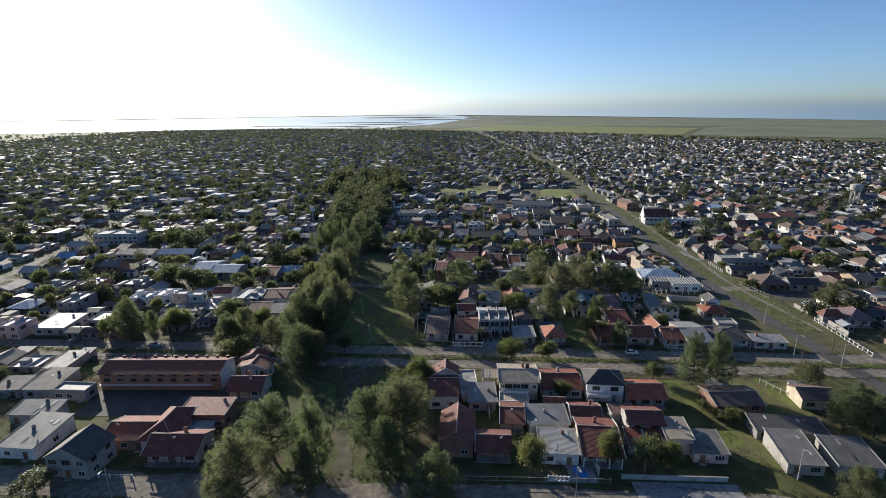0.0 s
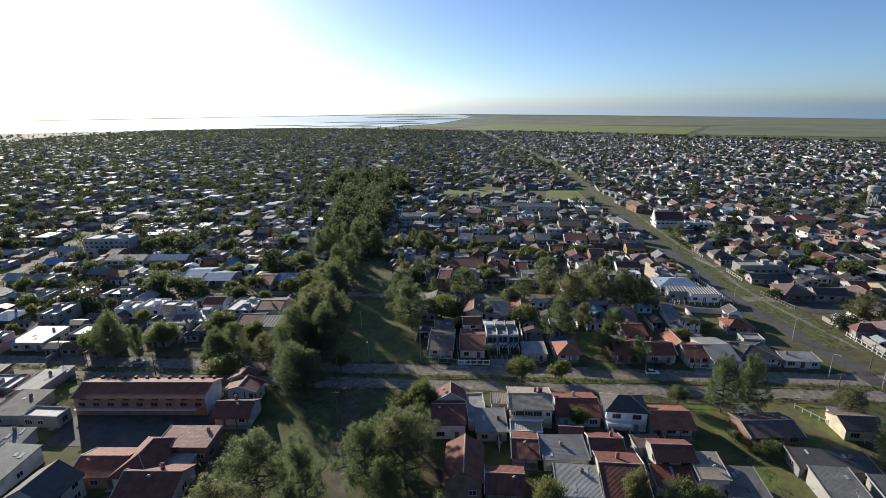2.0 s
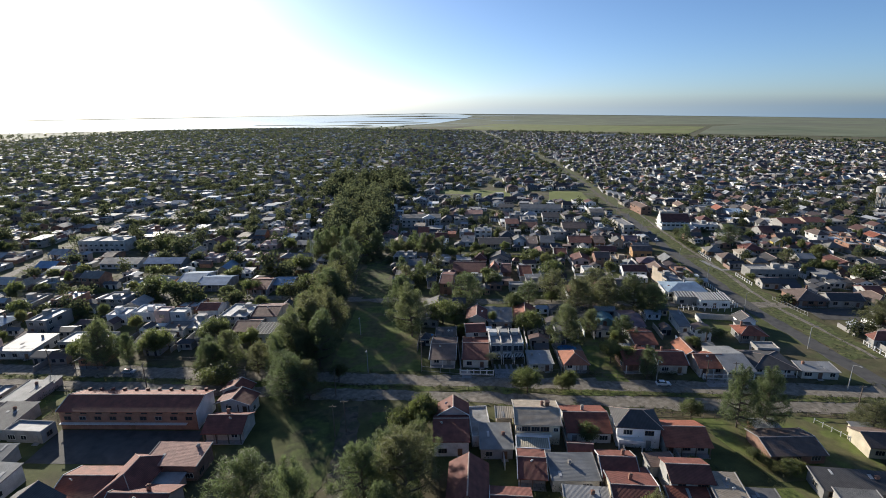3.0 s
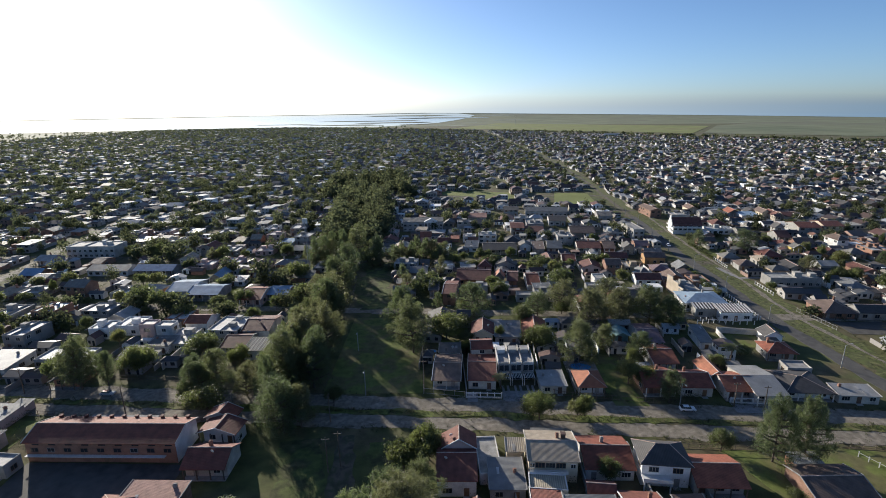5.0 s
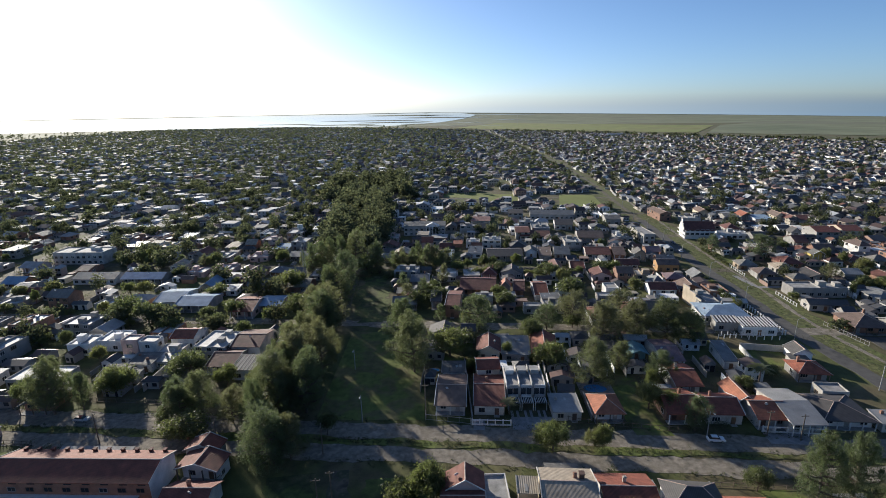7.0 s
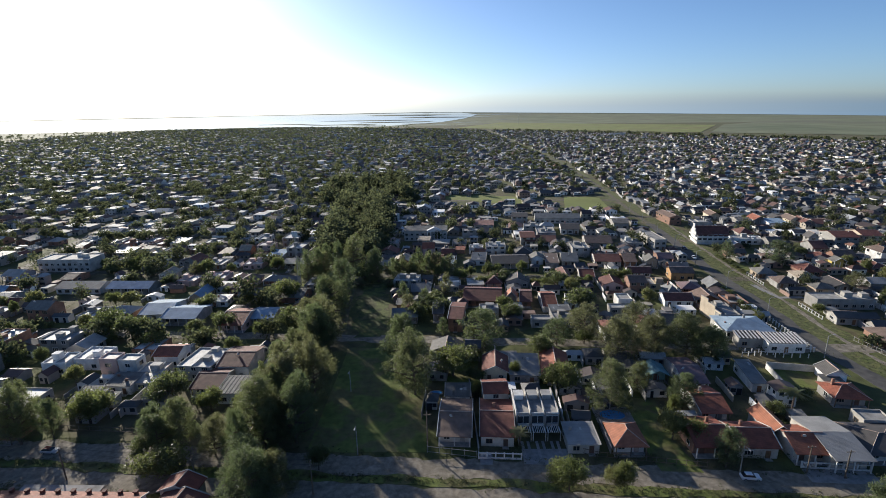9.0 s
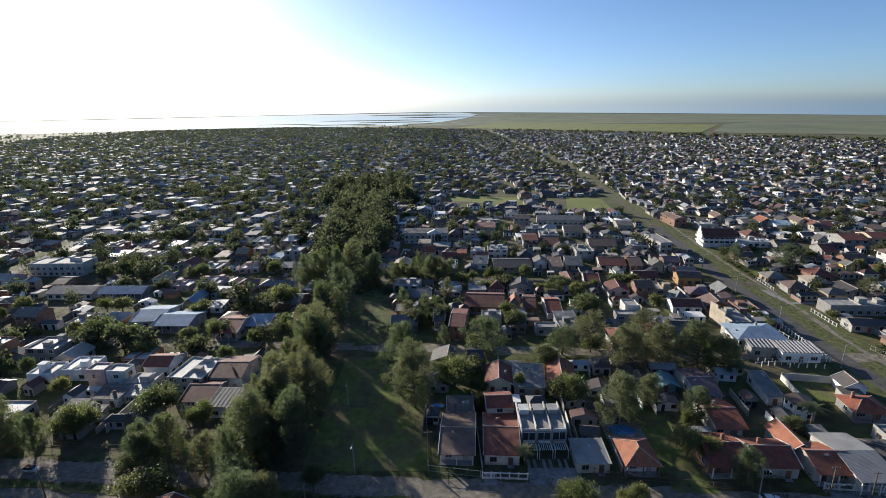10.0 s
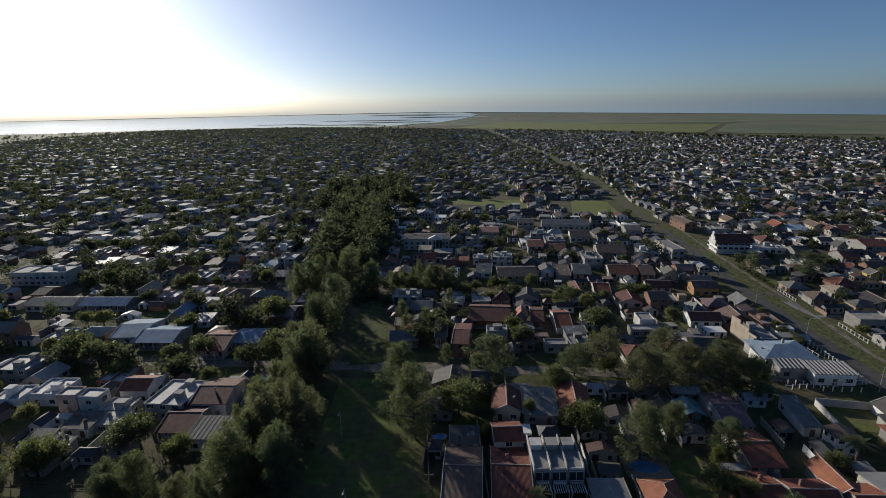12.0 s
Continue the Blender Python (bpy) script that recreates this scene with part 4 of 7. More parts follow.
house("M", 9.0, 311.0, 5.4, 10.9, -5.1, 3.0, 4.0, "skyblue", "white")
house("F", 25.7, 335.7, 7.9, 7.1, -9.0, 4.0, 4.0, "concrete", "white")
house("A", 41.1, 311.6, 19.7, 17.0, -2.5, 3.0, 5.0, "slate", "grey")
house("B", 56.6, 313.3, 7.4, 8.3, -5.3, 3.4, 5.4, "grey", "white")
house("M", 63.9, 310.3, 7.1, 15.0, -9.0, 3.0, 3.8, "brown", "grey")
house("A", 73.6, 311.7, 8.8, 17.0, -9.0, 3.2, 5.6, "bluegrey", "grey")
house("A", 93.0, 309.1, 13.6, 15.4, -9.0, 3.2, 5.4, "darkred", "white")
house("A", 104.0, 307.4, 6.8, 17.0, -9.0, 3.4, 5.6, "brown", "brick")
house("H", 63.7, 284.0, 6.0, 17.3, -4.7, 3.0, 5.0, "darkred", "cream")
house("A", 74.7, 285.4, 7.2, 12.7, -9.0, 3.0, 5.0, "red", "white")
house("A", 21.4, 259.9, 16.5, 17.0, -9.0, 3.4, 6.0, "darkred", "brick")
house("A", 39.7, 257.5, 5.3, 15.5, -9.0, 3.0, 5.0, "darkred", "brick")
house("F", 58.1, 250.0, 6.0, 6.9, -9.0, 4.5, 4.5, "metal", "white")
house("F", 41.1, 232.7, 7.8, 4.5, -4.1, 3.4, 3.4, "concrete", "white")
house("F", 49.5, 233.7, 7.6, 7.7, 0.0, 3.6, 3.6, "concrete", "grey")
house("M", 50.3, 241.4, 8.2, 5.1, 0.0, 3.4, 4.0, "bluegrey", "white")
house("F", 76.7, 242.6, 11.3, 4.5, -4.2, 3.0, 3.0, "concrete", "grey")
house("F", 79.2, 249.2, 5.6, 6.8, -4.4, 4.5, 4.5, "concrete", "white")
house("F", 22.1, 243.7, 7.6, 5.2, -4.2, 4.0, 4.0, "concrete", "white")
house("A", 8.9, 237.3, 6.0, 17.0, -9.0, 5.5, 7.0, "darkred", "brick")
house("A", 59.7, 356.8, 9.2, 17.0, -5.9, 5.0, 6.5, "darkred", "grey")
house("F", 74.2, 370.0, 11.6, 18.9, -6.1, 4.5, 4.5, "concrete", "grey")
house("F", 67.2, 381.7, 9.7, 8.4, -9.0, 5.0, 5.0, "metal", "grey")
house("A", 100.4, 345.6, 15.9, 17.0, -9.0, 3.4, 6.0, "brown", "grey")
house("A", 130.8, 390.3, 10.6, 17.0, -9.0, 4.5, 6.0, "grey", "grey")
house("F", 120.5, 341.8, 10.3, 11.0, -5.7, 3.2, 3.2, "concrete", "white")
house("A", 65.7, 416.3, 11.8, 17.0, -9.0, 5.0, 6.5, "slate", "grey")
house("A", 92.9, 413.1, 32.7, 17.0, -9.0, 4.0, 6.0, "bluegrey", "white")
house("A", 92.7, 379.0, 12.4, 17.0, -9.0, 4.0, 6.0, "slate", "white")
house("A", 36.9, 397.5, 14.2, 17.0, -6.4, 4.0, 5.5, "pink", "white")
house("A", -168.4, 288.0, 22.6, 11.3, -4.5, 3.0, 5.0, "bluegrey", "white")
house("A", -144.0, 286.0, 21.6, 11.1, -4.5, 3.0, 5.0, "skyblue", "grey")
house("F", -89.4, 278.2, 8.3, 7.7, -4.6, 4.0, 4.0, "concrete", "brick")
house("A", -5.5, 270.7, 8.9, 11.2, -4.6, 3.0, 5.0, "bluegrey", "white")
house("A", 34.8, 118.2, 6.2, 4.5, -8.7, 3.0, 4.2, "red", "white")
house("M", 51.6, 112.9, 6.6, 4.5, 0.0, 3.0, 3.4, "brown", "white")
house("M", 52.2, 100.9, 8.7, 5.4, -6.3, 2.8, 4.0, "red", "white")
house("M", -96.3, 197.1, 8.8, 5.5, -3.4, 3.0, 3.6, "grey", "grey")
house("M", -102.6, 189.0, 6.4, 6.7, 0.0, 3.0, 3.6, "grey", "white")

# ---- larger single buildings ----
def vents_mesh():
    return Solid().box(-0.32, 0.32, -0.32, 0.32, -0.5, 0.6).box(-0.45, 0.45, -0.45, 0.45, 0.6, 0.74).mesh("roof_vent", COVER["darkred"])


def long_hall(x, y, w, d, rot, ze, zr):
    """The long brick building with a tiled roof, a row of vents along its far eave and two rows of openings."""
    hall = house("A", x, y, w, d, rot, ze, zr, "red", "brick", label="long two-storey brick hall with red clay tile roof", openings=False, name="hall", group="public buildings")
    vent = vents_mesh()
    for k in range(11):
        put("roof_vent", vent, hall, pose(-w / 2 + 2.2 + (w - 4.4) * k / 10, d / 2 - 0.7, ze + 0.25))
    slot = Solid().box(-0.85, 0.85, -0.05, 0.03, 0, 0.4).mesh("vent_slot", M_GLASS)
    for k in range(9):
        u = -w / 2 + 2.5 + (w - 5) * k / 8
        win = put("window", DARK_WINDOW[0], hall, pose(u, -d / 2 + 0.55, 2.9))
        put("pane", DARK_WINDOW[1], win)
        put("vent_slot", slot, hall, pose(u + 0.5, -d / 2 + 0.55, 4.7))
    put("ledge", Solid().box(-w / 2 + 0.4, w / 2 - 3, -0.9, 0.0, 1.95, 2.1).mesh("ledge", M_TRIM), hall, pose(0, -d / 2 + 0.55, 0), "white concrete ledge")
    put("door", DOOR, hall, pose(1.0, -d / 2 + 0.55, 0))
    inner, eave = d / 2 - 0.58, zr - (zr - ze) * (d - 1.16) / d - 0.2
    put("gable_face", Solid().prism([(-inner, 0), (-inner, eave), (0, zr - 0.2), (inner, eave), (inner, 0)][::-1], w / 2 - 0.45, w / 2 - 0.33, "x").mesh("gable_face", WALL["bright"]), hall, label="pale rendered gable end")
    return hall


def terrace(x, y, w, d, rot, h):
    """Three white flat-roofed row houses with party walls, roof boxes, slatted carports and tyre-track drives."""
    home = empty("row_house_block", x, y, 0, rot, label="three white flat-roofed row houses with slatted carports", category="house", group="houses of the town")
    TAKEN.append((x, y - 2, 9.5))
    hw, hd, unit = w / 2, d / 2, w / 3
    put("wall", Solid().box(-hw, hw, -hd, hd, 0, h - 0.9).mesh("wall", WALL["grey"]), home)
    put("roof", Solid().box(-hw + 0.2, hw - 0.2, -hd + 0.2, hd - 0.2, h - 0.9, h - 0.75).mesh("roof", COVER["concrete"]), home)
    party = Solid().prism([(-hd, h - 0.9), (-hd, h + 0.1), (hd - 0.8, h + 0.1), (hd, h - 0.55), (hd, h - 0.9)][::-1], -0.13, 0.13, "x").mesh("party_wall", WALL["white"])
    for k in range(4):
        put("party_wall", party, home, pose(-hw + 0.13 + (w - 0.26) * k / 3, 0, 0))
    for k in range(3):
        u = -hw + unit * (k + 0.5)
        put("roof_box", Solid().box(-1.2, 1.2, -1.3, 1.3, h - 0.75, h + 0.55).box(-1.3, 1.3, -1.4, 1.4, h + 0.55, h + 0.65).mesh("roof_box", WALL["white"]), home, pose(u - 0.2, 2.4, 0))
        put("parapet", Solid().box(-unit / 2 + 0.3, unit / 2 - 0.3, -0.12, 0.12, h - 0.75, h - 0.2).mesh("parapet", WALL["white"]), home, pose(u, -hd + 0.15, 0))
        for level in (0.15, 3.0):
            bay = put("glazed_bay", Solid().box(-unit / 2 + 0.35, unit / 2 - 0.35, -0.1, 0.02, level + 2.1, level + 2.2).box(-0.05, 0.05, -0.1, 0.02, level, level + 2.1).mesh("glazed_bay", M_TRIM), home, pose(u, -hd, 0))
            put("pane", Solid().box(-unit / 2 + 0.4, -0.06, -0.06, 0.02, level, level + 2.1).box(0.06, unit / 2 - 0.4, -0.06, 0.02, level, level + 2.1).mesh("pane", M_GLASS), bay)
        bal = put("balcony", Solid().box(-1.4, 1.4, -1.0, 0, 2.75, 2.9).box(-1.4, 1.4, -1.0, -0.9, 2.9, 3.3).mesh("balcony", WALL["white"]), home, pose(u, -hd, 0))
        put("railing", Solid().box(-1.4, 1.4, -1.0, -0.95, 3.6, 3.66).mesh("railing", M_TRIM), bal)
        port = put("carport", Solid().box(-unit / 2 + 0.2, -unit / 2 + 0.35, -3.4, -1.0, 2.45, 2.6).box(unit / 2 - 0.35, unit / 2 - 0.2, -3.4, -1.0, 2.45, 2.6).box(-unit / 2 + 0.2, -unit / 2 + 0.35, -3.4, -3.25, 0, 2.45).box(unit / 2 - 0.35, unit / 2 - 0.2, -3.4, -3.25, 0, 2.45).mesh("carport", M_TRIM), home, pose(u, -hd, 0))
        slat = Solid().box(-0.07, 0.07, -3.5, -1.0, 2.6, 2.72).mesh("slat", M_TRIM)
        for j in range(7):
            put("slat", slat, port, pose(-unit / 2 + 0.45 + (unit - 0.9) * j / 6, 0, 0))
        for side in (-0.75, 0.75):
            put("drive_strip", Solid().box(-0.35, 0.35, -6.6, 0, 0.03, 0.09).mesh("drive_strip", M_PAVING), home, pose(u + side, -hd - 3.4, 0))
    return home


def gable_hall(x, y, rot):
    """The tall white corner building under a steep dark roof, its gable towards the sun."""
    home = house("A", x, y, 18, 12.6, rot, 5.8, 10.4, "darkred", "bright", label="tall white corner building with steep dark roof", openings=False, name="corner_building", group="public buildings")
    for level in (2.2, 4.6):
        put("balcony", Solid().box(-8.6, 8.6, -1.3, 0, level, level + 0.16).box(-8.6, 8.6, -1.3, -1.2, level + 0.16, level + 0.8).mesh("balcony", M_TRIM), home, pose(0, -5.7, 0))
        put("balcony", Solid().box(-5.3, 5.3, -1.3, 0, level, level + 0.16).box(-5.3, 5.3, -1.3, -1.2, level + 0.16, level + 0.8).mesh("balcony", M_TRIM), home, pose(-8.6, 0, 0, 0, 0, -90))
        for k in range(6):
            win = put("window", WINDOWS[1][0], home, pose(-7.2 + 2.9 * k, -5.75, level + 0.5))
            put("pane", WINDOWS[1][1], win)
    put("gable_wall", Solid().prism([(-4.7, 5.1), (-4.7, 7.4), (-3.1, 7.4), (-3.1, 9.2), (-1.4, 9.2), (-1.4, 11.6), (1.4, 11.6), (1.4, 9.2), (3.1, 9.2), (3.1, 7.4), (4.7, 7.4), (4.7, 5.1)][::-1], -9.4, -9.02, "x").mesh("gable_wall", WALL["white"]), home)
    house("F", x + 21, y - 3.5, 17, 9, rot, 3.4, 3.4, "metal", "white", label="low annex with flat grey metal roof", group="public buildings")
    return home


def storey_block(x, y, w, d, rot, ze, zr, levels, shape, label, name, wall="white"):
    """A larger rendered block with a window grid on the side that faces the street."""
    home = house(shape, x, y, w, d, rot, ze, zr, "concrete" if shape == "F" else "grey", wall, label=label, openings=False, name=name, group="public buildings")
    count = int(w / 3.2)
    out = d / 2 - (0.0 if shape == "F" else 0.55)
    for level in range(levels):
        for k in range(count):
            win = put("window", WINDOWS[0][0], home, pose(-w / 2 + w * (k + 0.5) / count, -out, 0.9 + 2.8 * level))
            put("pane", WINDOWS[0][1], win)
    return home


def market_canopy(x, y, w, d, rot, label="low white shop with striped dark metal canopy roof", name="shop", posts=7, half=0.28, lath=M_TRIM, cover="slate", wall="bright"):
    """A dark sheet roof with a row of white translucent strips, on posts, over a white front."""
    home = house("M", x, y, w, d, rot, 3.7, 4.4, cover, wall, label=label, name=name, group="public buildings")
    strip_me = Solid().prism([(d / 2, 3.72), (d / 2, 3.8), (-d / 2, 4.5), (-d / 2, 4.42)], -half, half, "x").mesh("roof_strip", lath)
    n = int(w / 1.1)
    for k in range(n):
        put("roof_strip", strip_me, home, pose(-w / 2 + 0.5 + (w - 1.0) * k / (n - 1), 0, 0))
    post = Solid().box(-0.12, 0.12, -0.12, 0.12, 0, 3.0).mesh("post", M_TRIM)
    for k in range(posts):
        put("post", post, home, pose(-w / 2 + 1 + (w - 2) * k / max(1, posts - 1), -d / 2 - 3.0, 0, 0, 0, 0) @ Matrix.Diagonal((1, 1, 0.5, 1)))
    return home


long_hall(-80.2, 141.0, 37.8, 10.8, -3.8, 5.6, 7.5)
terrace(25.7, 173.2, 11.1, 11.4, -2.1, 6.2)
gable_hall(169.4, 345, -10)
storey_block(-199.8, 325, 28.8, 12, -3.4, 7.0, 7.0, 2, "F", "white two-storey school block with flat roof", "school")
villa_block = storey_block(-3.7, 372, 28.1, 14, -3.0, 7.0, 8.6, 2, "A", "white two-storey mansion with a columned porch and pediment", "mansion")
put("pediment", Solid().prism([(-4.6, 6.6), (-4.6, 7.2), (0, 9.4), (4.6, 7.2), (4.6, 6.6)][::-1], -1.5, 1.5, "y").mesh("pediment", M_TRIM), villa_block, pose(5.5, -7.2, 0))
for k in range(5):
    put("column", Solid().tube([(0, 0, 0), (0, 0, 6.6)], [0.32, 0.26], 10).mesh("column", M_TRIM), villa_block, pose(1.3 + 2.1 * k, -8.3, 0))
house("H", 112.2, 221.0, 17.0, 14.0, -6.6, 3.9, 5.8, "skyblue", "white", label="large white hall with pale blue metal roof", group="public buildings")
house("M", 106.8, 220.0, 7.5, 7.0, -6.6, 3.7, 4.1, "skyblue", "bright")
market_canopy(108.8, 211.6, 8.6, 5.0, -6.5, posts=4, half=0.24, wall="grey")
market_canopy(118.4, 208.4, 12.4, 7.4, -6.5, posts=5, half=0.24)
market_canopy(-58.3, 189.6, 11.6, 9.0, -4.0, "low white shed with dark roof and pale strips", "shed", 0, 0.1, M_CONCRETE)
house("A", 546, 1500, 44, 16, -5, 6, 8, "metal", "white", label="long white shed at the town's edge", openings=False, name="shed", group="public buildings")
storey_block(167.2, 243.0, 22.5, 8.0, -6.0, 4.4, 4.4, 1, "F", "long pale flat-roofed block with a row of small windows", "apartment_block", "grey")


# ---- street furniture ----
def lamp_post(x, y, height=8.0, rot=0.0):
    """A concrete post with a curved arm and a lamp head."""
    post = empty("street_lamp", x, y, 0, rot, label="grey concrete street lamp with a curved arm", category="street lamp", group="street lamps")
    put("pole", Solid().tube([(0, 0, 0), (0, 0, height * 0.55), (0, 0, height)], [0.15, 0.12, 0.09], 8).mesh("pole", M_CONCRETE), post)
    put("arm", Solid().tube([(0, 0, height - 0.3), (0, -0.7, height + 0.25), (0, -1.6, height + 0.35)], [0.05, 0.045, 0.04], 6).mesh("arm", M_LAMP), post)
    put("lamp_head", Solid().box(-0.16, 0.16, -2.2, -1.5, height + 0.26, height + 0.44).mesh("lamp_head", M_LAMP), post)


def utility_pole(x, y, height=9.0, rot=0.0):
    """A timber pole with a crossarm and insulators."""
    post = empty("utility_pole", x, y, 0, rot, label="weathered timber utility pole with a crossarm", category="utility pole", group="utility poles")
    put("pole", Solid().tube([(0, 0, 0), (0, 0, height * 0.5), (0, 0, height)], [0.17, 0.14, 0.11], 8).mesh("pole", M_WOOD), post)
    for z in (height - 0.5,):
        arm = put("crossarm", Solid().box(-0.95, 0.95, -0.07, 0.07, z - 0.07, z + 0.07).mesh("crossarm", M_WOOD), post)
        for u in (-0.85, 0.0, 0.85):
            put("insulator", Solid().tube([(u, 0, z + 0.05), (u, 0, z + 0.3)], [0.05, 0.04], 6).mesh("insulator", M_CONCRETE), arm)


def cable(a, b, sag=0.7):
    """A sagging cable from pole to pole."""
    a, b = Vector(a), Vector(b)
    pts = [a.lerp(b, k / 8) - Vector((0, 0, sag * 4 * (k / 8) * (1 - k / 8))) for k in range(9)]
    tagged(put("cable", Solid().tube(pts, [0.025] * 9, 4).mesh("cable", M_WIRE)), "thin black overhead cable sagging between poles", "cable", "overhead cables")


lamp_post(-20.1, 161.5, 8.2)
lamp_post(68.3, 150.3, 7.5)
lamp_post(131.7, 135.3, 8.0, 30)
lamp_post(121.8, 142.8, 8.0, 20)
lamp_post(-69.0, 91.4, 8.0)
lamp_post(81.8, 88.3, 8.0)
lamp_post(31.1, 86.0, 8.0)
lamp_post(-26.0, 190.0, 7.0)
utility_pole(-25.1, 129.5, 9.5)
utility_pole(-22.6, 131.5, 9.5)
utility_pole(-2.9, 162.4, 10.5)
utility_pole(138.1, 146.5, 9.0)
utility_pole(118.3, 127.7, 7.0)
utility_pole(116.1, 132.9, 7.5)
utility_pole(83.3, 149.6, 7.5)
utility_pole(90.5, 147.6, 7.5)
LINE = [(-162.0, 173.0), (-124.0, 168.6), (-86.9, 154.9 + 1.5), (-55.0, 152.2), (-28.2, 149.0)]
for px, py in LINE:
    utility_pole(px, py, 8.6, 97)
for (xa, ya), (xb, yb) in zip(LINE, LINE[1:]):
    for u in (-0.8, 0.8):
        cable((xa, ya + u, 8.5), (xb, yb + u, 8.5))
for k in range(9):
    lamp_post(line_x(EAST_ROAD, 168 + 33 * k) - 4.6, 168 + 33 * k, 8.0, 90)


def mast(x, y, height, name, label):
    """A slim lattice mast: three legs, rings of bracing and a head frame."""
    m = empty(name, x, y, 0, 0, label=label, category="mast", group="masts")
    for k in range(3):
        a = 2.0944 * k
        put("leg", Solid().tube([(1.0 * math.cos(a), 1.0 * math.sin(a), 0), (0.35 * math.cos(a), 0.35 * math.sin(a), height)], [0.1, 0.07], 5).mesh("leg", M_LAMP), m)
    n = int(height / 3)
    for j in range(n):
        z = height * j / n
        r0, r1 = 1.0 - 0.65 * j / n, 1.0 - 0.65 * (j + 1) / n
        for k in range(3):
            a, b = 2.0944 * k, 2.0944 * (k + 1)
            put("brace", Solid().tube([(r0 * math.cos(a), r0 * math.sin(a), z), (r1 * math.cos(b), r1 * math.sin(b), z + height / n)], [0.045, 0.045], 4).mesh("brace", M_LAMP), m)
    put("antenna", Solid().box(-1.2, 1.2, -0.25, 0.25, height - 2.5, height).mesh("antenna", M_TRIM), m)


mast(-62.0, 275.0, 30.0, "radio_mast", "slim grey lattice radio mast among trees")
mast(462.0, 2640.0, 46.0, "radio_mast", "distant lattice radio mast beyond the town")


def water_tower(x, y):
    """A concrete tank on eight columns with a roof dome and a ring beam."""
    t = empty("water_tower", x, y, 0, 0, label="pale concrete water tower on slender columns", category="water tower")
    put("tank", Solid().tube([(0, 0, 12.0), (0, 0, 12.6), (0, 0, 16.4), (0, 0, 16.8)], [3.4, 4.5, 4.5, 4.2], 20).mesh("tank", M_CONCRETE), t)
    put("dome", Solid().tube([(0, 0, 16.8), (0, 0, 17.3), (0, 0, 17.6)], [4.2, 2.4, 0.3], 20).mesh("dome", M_CONCRETE), t)
    leg = Solid().tube([(0, 0, 0), (0, 0, 12.1)], [0.4, 0.35], 8).mesh("column", M_CONCRETE)
    for k in range(8):
        put("column", leg, t, pose(3.1 * math.cos(0.7854 * k), 3.1 * math.sin(0.7854 * k), 0))
    for z in (4.2, 8.4):
        put("ring_beam", Solid().tube([(3.1 * math.cos(0.3927 * k), 3.1 * math.sin(0.3927 * k), z) for k in range(17)], [0.18] * 17, 6).mesh("ring_beam", M_CONCRETE), t)
    TAKEN.append((x, y, 12))


water_tower(364.0, 396.0)


def small_car(x, y, rot, paint, label):
    """A parked hatchback: body, glasshouse, four wheels with rims, lamps."""
    c = empty("car", x, y, 0, rot, label=label, category="car", group="parked cars")
    low = [(-2.05, 0.32), (-2.1, 0.62), (-1.95, 0.88), (-0.95, 0.98), (1.85, 1.0), (2.05, 0.72), (2.02, 0.32)]
    put("body", Solid().add([(u, s * (0.84 if 0.5 < z < 0.9 else 0.78), z) for s in (-1, 1) for u, z in low], [tuple(range(6, -1, -1)), tuple(range(7, 14))] + [(i, (i + 1) % 7, 7 + (i + 1) % 7, 7 + i) for i in range(7)]).mesh("body", paint), c)
    high = [(-0.95, 0.97), (-0.3, 1.42), (1.2, 1.45), (1.8, 0.99)]
    put("glasshouse", Solid().add([(u, s * (0.74 if z < 1.2 else 0.58), z) for s in (-1, 1) for u, z in high], [(3, 2, 1, 0), (4, 5, 6, 7)] + [(i, (i + 1) % 4, 4 + (i + 1) % 4, 4 + i) for i in range(4)]).mesh("glasshouse", M_GLASS), c, None, "dark tinted windows")
    put("roof_panel", Solid().box(-0.32, 1.22, -0.57, 0.57, 1.425, 1.475).mesh("roof_panel", paint), c)
    tyre = Solid().tube([(0, -0.1, 0), (0, 0.1, 0)], [0.31, 0.31], 14).mesh("tyre", M_RUBBER)
    rim = Solid().tube([(0, -0.115, 0), (0, 0.115, 0)], [0.19, 0.19], 10).mesh("rim", M_LAMP)
    for u in (-1.3, 1.3):
        for s in (-0.76, 0.76):
            wheel = put("wheel", tyre, c, pose(u, s, 0.31))
            put("rim", rim, wheel)
    for s in (-0.6, 0.6):
        put("headlight", Solid().box(-2.13, -2.0, s - 0.17, s + 0.17, 0.6, 0.76).mesh("headlight", M_TRIM), c)
    return c


small_car(69.6, 148.6, 173, M_CARPAINT, "small white hatchback parked on the sandy street")
M_DARKCAR = material("dark_car_paint", [(0.06, 0.07, 0.09), (0.2, 0.03, 0.03), (0.4, 0.41, 0.42)], 0.25, 1.0, 0.05, 0.0, specular=0.6)
for k, (cx, cy, cr) in enumerate(((143.4, 313, 80), (147.4, 331, 82), (-98, 166.6, 174))):
    small_car(cx, cy, cr, M_CARPAINT if k % 3 == 0 else M_DARKCAR, "small parked car at the roadside")


